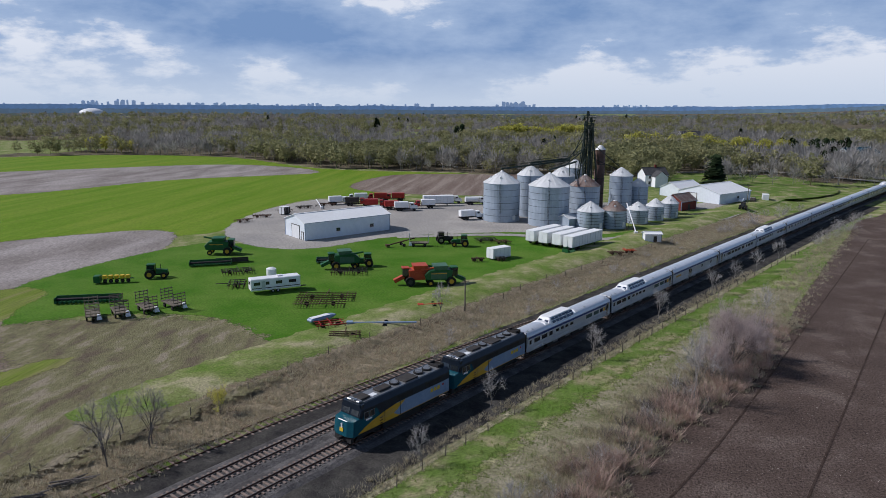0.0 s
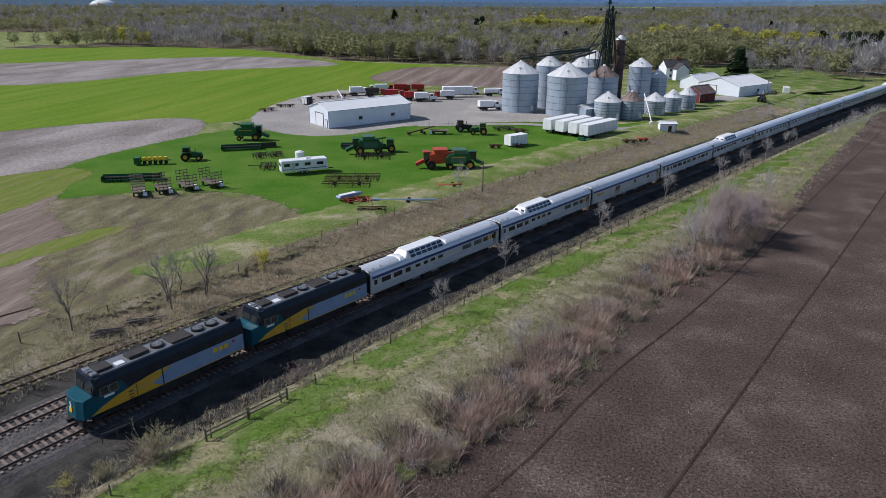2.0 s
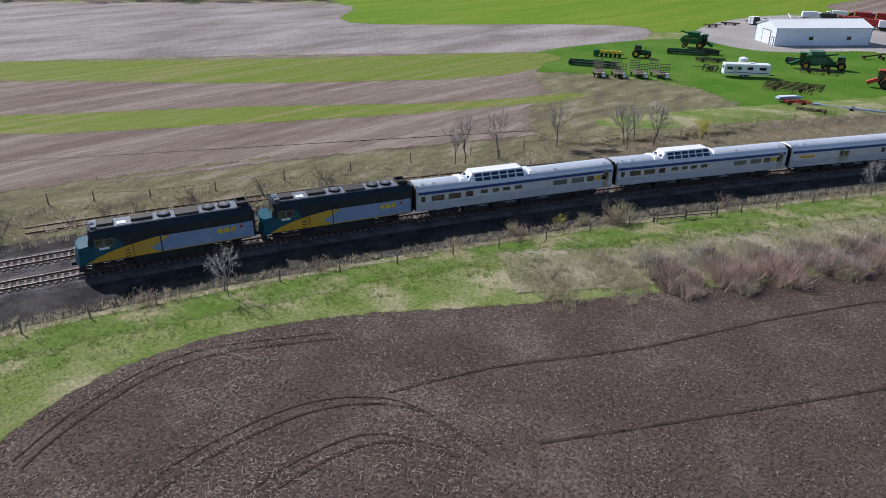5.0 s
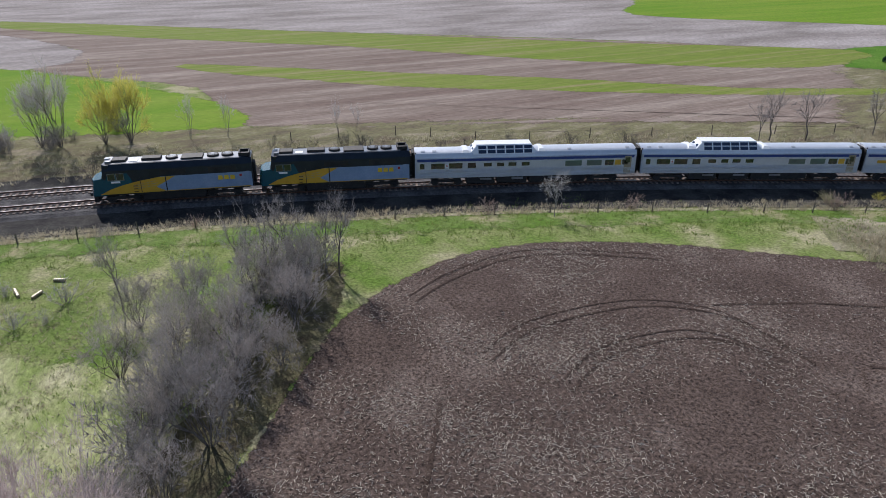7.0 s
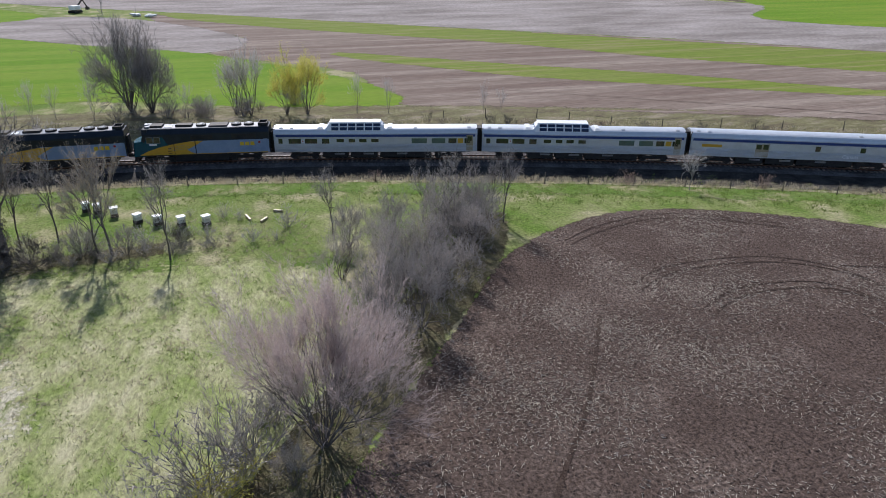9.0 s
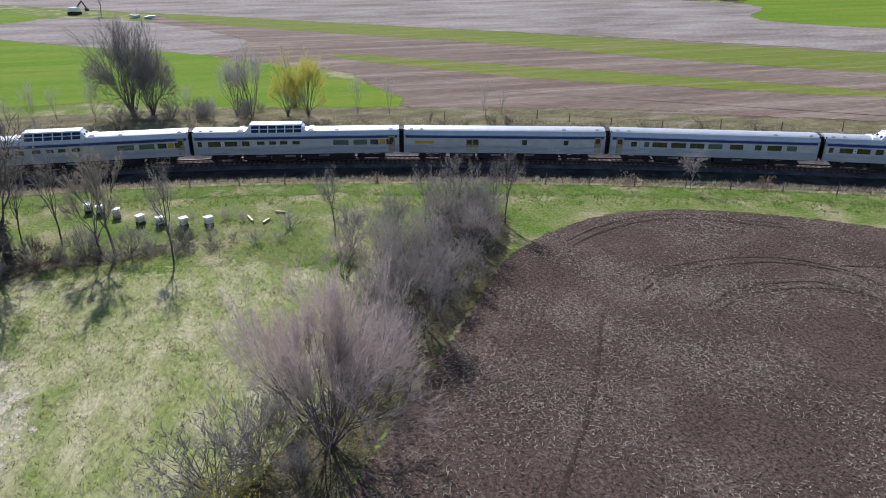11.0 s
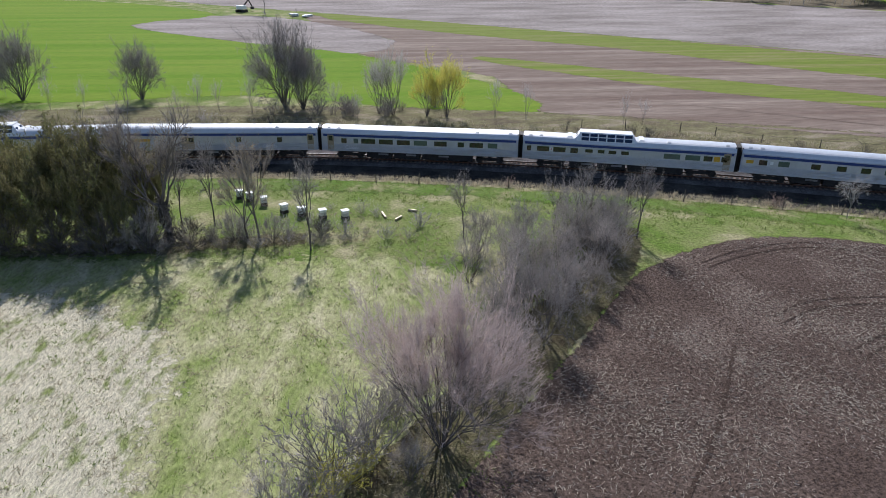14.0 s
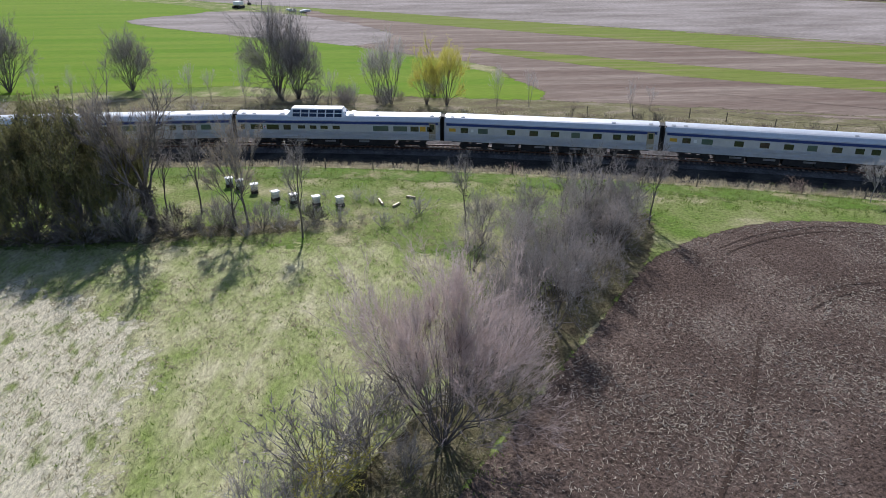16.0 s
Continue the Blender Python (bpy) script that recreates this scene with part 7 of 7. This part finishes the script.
trees(S_DARK, "bush", "dark leafless bush across the line", "bush", 2.6, [(-90 + R.uniform(-4, 4), R.uniform(-68, -34), R.uniform(1.6, 3.6)) for i in range(18)], "bushes across the line")
trees(S_GREY, "bush", "grey leafless bush in the hedgerow", "bush", 2.6, rows, "hedgerow bushes")
rows = []
for i in range(60):
    s = R.uniform(-40, 190)
    rows.append((*on_line(s, R.uniform(-17.5, -9.5))[:2], R.uniform(1.2, 3.4)))
trees(S_THIN, "bush", "thin leafless sapling beside the line", "bush", 2.4, rows, "saplings by the line")
rows = [(*on_line(R.uniform(-60, 60), R.uniform(-24, -14))[:2], R.uniform(1.4, 3.2)) for i in range(26)] + [(-40 + R.uniform(-7, 3), R.uniform(-78, -42), R.uniform(1.0, 2.6)) for i in range(24)]
trees(S_GREY, "bush", "low grey leafless bush on rough grass", "bush", 2.6, rows, "low bushes")
thick("bank_brush", S_GREY, [(*on_line(R.uniform(240, 400), R.uniform(-19, -10))[:2], R.uniform(1.0, 2.2)) for i in range(40)] + [(*on_line(R.uniform(370, 440), R.choice((10, -14)) + R.uniform(-3, 3))[:2], R.uniform(2, 4)) for i in range(30)], 2.6, [M_BARK], "grey brush on the railway bank")


# grass tufts, straw and dry stalks
def tufts(name, places, material, h, blades, label, lean=0.5, wide=0.02, apart=0.16, vary=0.0):
    P = np.array(places)
    n = len(P) * blades
    rs = np.random.RandomState(len(P))
    base = np.repeat(P, blades, 0) + np.c_[rs.normal(0, apart, (n, 2)), np.zeros(n)]
    a = rs.uniform(0, 6.283, n)
    hh = h * rs.uniform(0.5, 1.2, n) * np.repeat(1 - vary * rs.rand(len(P)), blades)
    w = wide * (1 + rs.rand(n))
    dx, dy = np.cos(a) * w, np.sin(a) * w
    tip = base + np.c_[rs.normal(0, lean, n) * hh, rs.normal(0, lean, n) * hh, hh]
    V = np.empty((n, 3, 3))
    V[:, 0], V[:, 1], V[:, 2] = base + np.c_[dx, dy, 0 * w], base - np.c_[dx, dy, 0 * w], tip
    ob = new(name, tri_mesh(name, V.reshape(-1, 3), np.arange(3 * n).reshape(-1, 3), [material]))
    return tagged(ob, label, "grass", kind="stuff")


rs = np.random.RandomState(3)


def along(n, s0, s1, o0, o1):
    out = []
    for _ in range(n):
        x, y, _a = on_line(rs.uniform(s0, s1), rs.uniform(o0, o1))
        out.append((x, y))
    A = np.array(out)
    return np.c_[A, ground_z(A[:, 0], A[:, 1])]


def beside(n, f0, f1, o0, o1):
    k = (NE * rs.uniform(f0, f1, n)).astype(int)
    A = np.array([(EDGE[i].x, EDGE[i].y) for i in k]) + rs.uniform(-2, 2, (n, 2))
    T = np.array([tuple((EDGE[min(i + 1, NE - 1)] - EDGE[i - 1]).normalized())[:2] for i in k])
    o = rs.uniform(o0, o1, n)[:, None]
    A = A + np.c_[-T[:, 1], T[:, 0]] * o
    return np.c_[A, ground_z(A[:, 0], A[:, 1])]


def clumps(name, n, material, h, label, seed, f0=0.325, f1=0.60, o0=0.3, o1=4.6, blades=46):
    r = np.random.RandomState(seed)
    k = (NE * (f0 + (f1 - f0) * r.rand(n) ** 1.3)).astype(int)
    A = np.array([(EDGE[i].x, EDGE[i].y) for i in k]) + r.uniform(-1.5, 1.5, (n, 2))
    T = np.array([tuple((EDGE[i + 1] - EDGE[i - 1]).normalized())[:2] for i in k])
    A = A + np.c_[-T[:, 1], T[:, 0]] * r.uniform(o0, o1, n)[:, None]
    return tufts(name, np.c_[A, ground_z(A[:, 0], A[:, 1])], material, h, blades, label, 0.55, 0.03, 0.34, 0.65)


clumps("dead_reeds", 460, M_REED, 2.2, "clumps of red-brown dead reeds beside the field", 31, o0=-0.2, o1=2.8)
clumps("dead_stalks", 520, M_TUFT, 1.5, "clumps of pale dead stalks beside the field", 32, o0=-0.1, o1=5.0)
clumps("dead_stalks", 420, M_BARKD, 1.6, "clumps of dark dead stalks beside the field", 33, o1=4.4)
tufts("dry_grass", np.vstack([along(11000, 185, 400, -21.5, -11), along(2600, -60, 200, -19, -9), along(3600, -40, 330, 6.6, 9.8), beside(8000, 0.30, 0.62, -0.5, 7.0), beside(1500, 0.6, 0.9, -0.5, 5.0)]), M_TUFT, 0.6, 9, "dry standing grass on the banks")
tufts("green_grass", np.vstack([along(3500, -40, 300, 9.5, 17), beside(2500, 0.18, 0.7, 4, 12)]), M_TUFTG, 0.28, 7, "green grass tufts on the verge")
mx, my = rs.uniform(-46, 8, 9000), rs.uniform(-100, -40, 9000)
keep = (my < -44 - (mx + 20) * 0.72 + 14) & (my < -42)
tufts("meadow_grass", np.c_[mx, my, 0 * mx][keep][::2], M_TUFT, 0.22, 7, "dry matted meadow grass", 1.2)
tufts("meadow_grass", np.c_[mx + 1.3, my + 0.7, 0 * mx][keep][::3], M_TUFTG, 0.2, 6, "green meadow grass tufts", 0.7)
# straw flecks on the ploughed soil
n = 330000
sx, sy = np.r_[rs.uniform(-38, 22, 230000), rs.uniform(-38, 75, 100000)], np.r_[rs.uniform(-52, 45, 230000), rs.uniform(-62, 130, 100000)]
ex_ = np.array([(p.x, p.y) for p in EDGE])
lim = np.interp(sy, ex_[12:, 1], ex_[12:, 0])
ey = np.interp(sx, ex_[:14, 0][::-1], ex_[:14, 1][::-1])
north = np.clip((sy + 4) / 18, 0, 1)                  # finer, more even flecks up the field
patchy = 0.5 * np.sin(sx * 0.31 + 2.0 * np.sin(sy * 0.13)) * np.cos(sy * 0.27 + np.sin(sx * 0.17))
keep = (sx > lim + 0.4) & ((sy > ey + 0.4) | (sx > 20)) & (patchy * (1 - 0.85 * north) + rs.uniform(-0.5, 0.5, n) > 0.22 + 0.15 * north)
sx, sy, north = sx[keep], sy[keep], north[keep]
m = len(sx)
a, l = rs.uniform(0, 6.283, m), rs.uniform(0.04, 0.15, m) * (1 - 0.5 * north)
c, s = np.cos(a), np.sin(a)
w = rs.uniform(0.007, 0.019, m)
Q = np.empty((m, 4, 3))
for k, (u, v) in enumerate(((-1, -1), (1, -1), (1, 1), (-1, 1))):
    Q[:, k, 0], Q[:, k, 1] = sx + u * c * l - v * s * w, sy + u * s * l + v * c * w
    Q[:, k, 2] = 0.03 + 0.04 * rs.rand(m) + (u > 0) * rs.uniform(0, 0.06, m)
i4 = np.arange(m)[:, None] * 4
tagged(new("straw", tri_mesh("straw", Q.reshape(-1, 3), np.vstack([i4 + [0, 1, 2], i4 + [0, 2, 3]]), [M_STRAW])), "pale straw bits scattered over ploughed soil", "straw", kind="stuff")
# soil clods
n = 90000
sx, sy = np.r_[rs.uniform(-38, 20, 60000), rs.uniform(-38, 60, 30000)], np.r_[rs.uniform(-52, 40, 60000), rs.uniform(-62, 100, 30000)]
lim, ey = np.interp(sy, ex_[12:, 1], ex_[12:, 0]), np.interp(sx, ex_[:14, 0][::-1], ex_[:14, 1][::-1])
keep = (sx > lim + 0.2) & ((sy > ey + 0.2) | (sx > 20))
sx, sy = sx[keep], sy[keep]
m = len(sx)
r = rs.uniform(0.03, 0.11, m)
Q = np.empty((m, 5, 3))
for k in range(4):
    a = rs.uniform(0, 1.2, m) + k * 1.57
    Q[:, k] = np.c_[sx + r * np.cos(a), sy + r * np.sin(a), np.full(m, 0.01)]
Q[:, 4] = np.c_[sx + rs.normal(0, 0.03, m), sy + rs.normal(0, 0.03, m), 0.035 + r * rs.uniform(0.4, 0.9, m)]
i5 = np.arange(m)[:, None] * 5
M_CLOD = mat("soil clod", (0.085, 0.06, 0.048), (0.12, 0.088, 0.072), 0.5, 0.97, bump=0.5)
tagged(new("soil_clod", tri_mesh("soil_clod", Q.reshape(-1, 3), np.vstack([i5 + [k, (k + 1) % 4, 4] for k in range(4)]), [M_CLOD])), "loose clods of dark soil", "soil", kind="stuff")


# ---- woods ----
def woodproto(seed, h, style, n):
    """A rough far tree of n triangles: (verts, faces)."""
    r = np.random.RandomState(seed)
    V, F = [], []

    def tri(a, b, c):
        k = len(V)
        V.extend((a, b, c))
        F.append((k, k + 1, k + 2))
    tri((-0.012 * h, 0, 0), (0.012 * h, 0, 0), (0, 0, h * 0.75))
    tri((0, -0.012 * h, 0), (0, 0.012 * h, 0), (0, 0, h * 0.75))
    for i in range(n):
        if style == "bare":
            u = r.normal(0, 1, 3)
            u /= np.linalg.norm(u)
            q = u * np.array([0.30, 0.30, 0.42]) * h * r.uniform(0.35, 0.95) * (1 + 0.18 * math.sin(4 * math.atan2(u[1], u[0]) + seed))
            q[2] += h * 0.54
            d = (u * 0.7 + np.array([0, 0, 0.8])) * h * 0.075
            w = np.cross(d, r.normal(0, 1, 3))
            w *= 0.017 * h / max(1e-6, np.linalg.norm(w))
            tri(q - d + w, q - d - w, q + d)
        elif style == "cone":
            z = h * r.uniform(0.06, 0.97)
            rad = h * 0.2 * (1 - z / h) + 0.1
            a = r.uniform(0, 6.283)
            p = np.array([rad * math.cos(a), rad * math.sin(a), z - 0.05 * h])
            w = 0.35 * rad * np.array([-math.sin(a), math.cos(a), 0.1]) + 0.02
            tri(np.array([0, 0, z + 0.05 * h]), p + w, p - w)
        else:
            u = r.normal(0, 1, 3)
            u /= np.linalg.norm(u)
            q = u * np.array([0.27, 0.27, 0.36]) * h * r.uniform(0.6, 1.0) * (1 + 0.2 * math.sin(5 * math.atan2(u[1], u[0])))
            q[2] += h * 0.6
            s = h * 0.046
            tri(q + r.normal(0, s, 3), q + r.normal(0, s, 3), q + r.normal(0, s, 3))
    return np.array(V, np.float32), np.array(F, np.int32)


def wood(name, places, style, count, material, label, protos=5):
    """Many far trees of one kind as one object. places: x, y, height."""
    P = [woodproto(7 * k + len(style), 1.0, style, count) for k in range(protos)]
    VV, FF, n = [], [], 0
    r = np.random.RandomState(len(places))
    for x, y, h in places:
        V, F = P[r.randint(protos)]
        a = r.uniform(0, 6.283)
        c, s = math.cos(a) * h, math.sin(a) * h
        k = r.uniform(0.95, 1.5)
        z = float(ground_z(x, y)) if math.hypot(x, y) > 700 else 0.0
        VV.append(np.c_[(V[:, 0] * c - V[:, 1] * s) * k + x, (V[:, 0] * s + V[:, 1] * c) * k + y, V[:, 2] * h + z - 0.1])
        FF.append(F + n)
        n += len(V)
    ob = new(name, tri_mesh(name, np.vstack(VV), np.vstack(FF), [material]))
    return tagged(ob, label, "woods", kind="stuff")


M_FBARE = mat("far bare woods", (0.26, 0.25, 0.23), (0.37, 0.35, 0.325), 0.01, 0.95, thin=0.35)
M_FOLIVE = mat("far olive woods", (0.235, 0.24, 0.115), (0.33, 0.315, 0.17), 0.01, 0.95, thin=0.4)
M_FYELLOW = mat("far yellow-green trees", (0.44, 0.43, 0.09), (0.52, 0.49, 0.14), 0.02, 0.95, thin=0.45)


def wooded(x, y):
    """Beyond the fields, the farm and its lawn."""
    if y < 90:
        return x < -300 - (90 - y) * 0.9 and x > -900
    if x < -235 - max(0, (165 - y)) * 0.8:
        return y < 165 + (-235 - x) * 0.2 or y > np.interp(x, [-900, -360, -300, -216], [430, 420, 458, 455])
    if x < 40:
        return y > np.interp(x, [-360, -300, -216, -130, -35, 40], [418, 456, 454, 388, 376, 380])
    d = float(off_line(np.array([x]), np.array([y]))[0]) if y < 540 else -50
    if abs(d) < 14 or (x < 130 and y < 350 and d < 0) or (d > 0 and y < 262):
        return False
    return not (60 < x < 118 and 300 < y < 395) and not (185 < x < 225 and 490 < y < 540)


ground.data.materials.append(M_WOODFLOOR)
for p in ground.data.polygons:
    c = p.center
    if (c.y > 370 or c.x < -240) and wooded(c.x, c.y) and not (c.length > 560 and noise.noise(Vector((c.x * 0.003, c.y * 0.0055, 1.0))) > 0.2):
        p.material_index = 1
bare, olive, yellow, cone = [], [], [], []
rw = random.Random(9)
for _ in range(26000):
    d = 300 * math.exp(rw.random() * 1.95)
    az = radians(rw.uniform(-62, 42)) if d > 420 or rw.random() < 0.7 else radians(rw.uniform(-115, 42))
    x, y = 5 + d * math.sin(az), 9 + d * math.cos(az)
    if not wooded(x, y) or len(bare) > 5200:
        continue
    if d > 560 and noise.noise(Vector((x * 0.003, y * 0.0055, 1.0))) > 0.2:
        continue
    h = rw.uniform(8, 15) if d < 900 else rw.uniform(9, 16)
    m = noise.noise(Vector((x * 0.008, y * 0.008, 5.0))) + rw.uniform(-0.25, 0.25)
    (olive if m > 0.04 else cone if m < -0.68 else bare).append((x, y, h))
for n, (x0, y0), (x1, y1), dy, h in ((30, (-62, 722), (34, 778), 9, 15.5), (5, (-6, 548), (16, 556), 8, 11.0), (24, (108, 524), (184, 556), 13, 13.5), (14, (60, 590), (140, 640), 18, 14.0), (6, (-338, 470), (-300, 480), 6, 12.0)):
    for i in range(n):
        f = (i + rw.random()) / n
        yellow.append((x0 + (x1 - x0) * f, y0 + (y1 - y0) * f + rw.uniform(-dy, dy), h * rw.uniform(0.75, 1.15)))
for i in range(60):
    bare.append((rw.uniform(85, 160), rw.uniform(350, 440), rw.uniform(7, 12)))
cone += [(78, 347, 14.5), (146, 412, 11), (150, 418, 13), (-90, 700, 18), (-96, 705, 16), (-230, 900, 20)]
wood("bare_woods", bare, "bare", 120, M_FBARE, "grey-brown leafless woods beyond the fields")
wood("budding_woods", olive, "leaf", 170, M_FOLIVE, "olive budding trees in the woods")
wood("yellow_trees", yellow, "leaf", 420, M_FYELLOW, "yellow-green trees in young leaf")
wood("conifers", cone, "cone", 170, M_CONIFER, "dark conifers among bare woods")

# a low hedge of trees along the horizon, far hills, and the city's towers
rb = random.Random(4)
# each ring and the towers take a glowing tone that stands in for haze
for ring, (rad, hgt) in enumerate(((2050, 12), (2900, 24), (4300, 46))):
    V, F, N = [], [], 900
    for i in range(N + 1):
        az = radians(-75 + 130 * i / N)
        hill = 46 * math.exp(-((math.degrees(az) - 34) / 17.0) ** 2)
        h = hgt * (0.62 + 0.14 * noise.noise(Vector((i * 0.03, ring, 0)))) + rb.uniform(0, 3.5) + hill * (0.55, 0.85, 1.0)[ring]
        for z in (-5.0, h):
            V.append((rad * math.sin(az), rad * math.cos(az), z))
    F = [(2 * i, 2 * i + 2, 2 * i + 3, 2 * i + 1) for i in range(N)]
    tagged(new("backdrop", raw("backdrop", V, F, FAR_HAZE[ring])), "blue hazy far land at the horizon", "distance", kind="structure")
for i in range(150):
    az = rb.choice((rb.gauss(-31, 6.5), rb.gauss(-31, 6.5), rb.gauss(-18, 5), rb.gauss(-3.5, 1.0), rb.gauss(6, 2)))
    big = -4.6 < az < -2.4 or -37 < az < -33
    h = rb.uniform(8, 24) * (1.7 if big and rb.random() < 0.6 else 1.0)
    r = 4450
    w = rb.uniform(9, 22)
    ob = thing("city_tower", pose(r * math.sin(radians(az)), r * math.cos(radians(az)), 22, 0, 0, -az), "hazy distant apartment tower", "tower", "city skyline")
    b = bmnew()
    box(b, (0, 0, h / 2), (w, 14, h))
    box(b, (rb.uniform(-2, 2), 0, h + 1), (w * 0.4, 8, 2))
    part("shaft", b, M_CITY, ob)
dm = thing("stadium_dome", pose(-1354, 1875, 4), "white dome among far woods", "dome")
b = bmnew()
bmesh.ops.create_uvsphere(b, u_segments=28, v_segments=14, radius=1.0, matrix=Matrix.Diagonal((36, 36, 18, 1)))
part("shell", b, M_WHITE, dm, smooth=True)

motions()
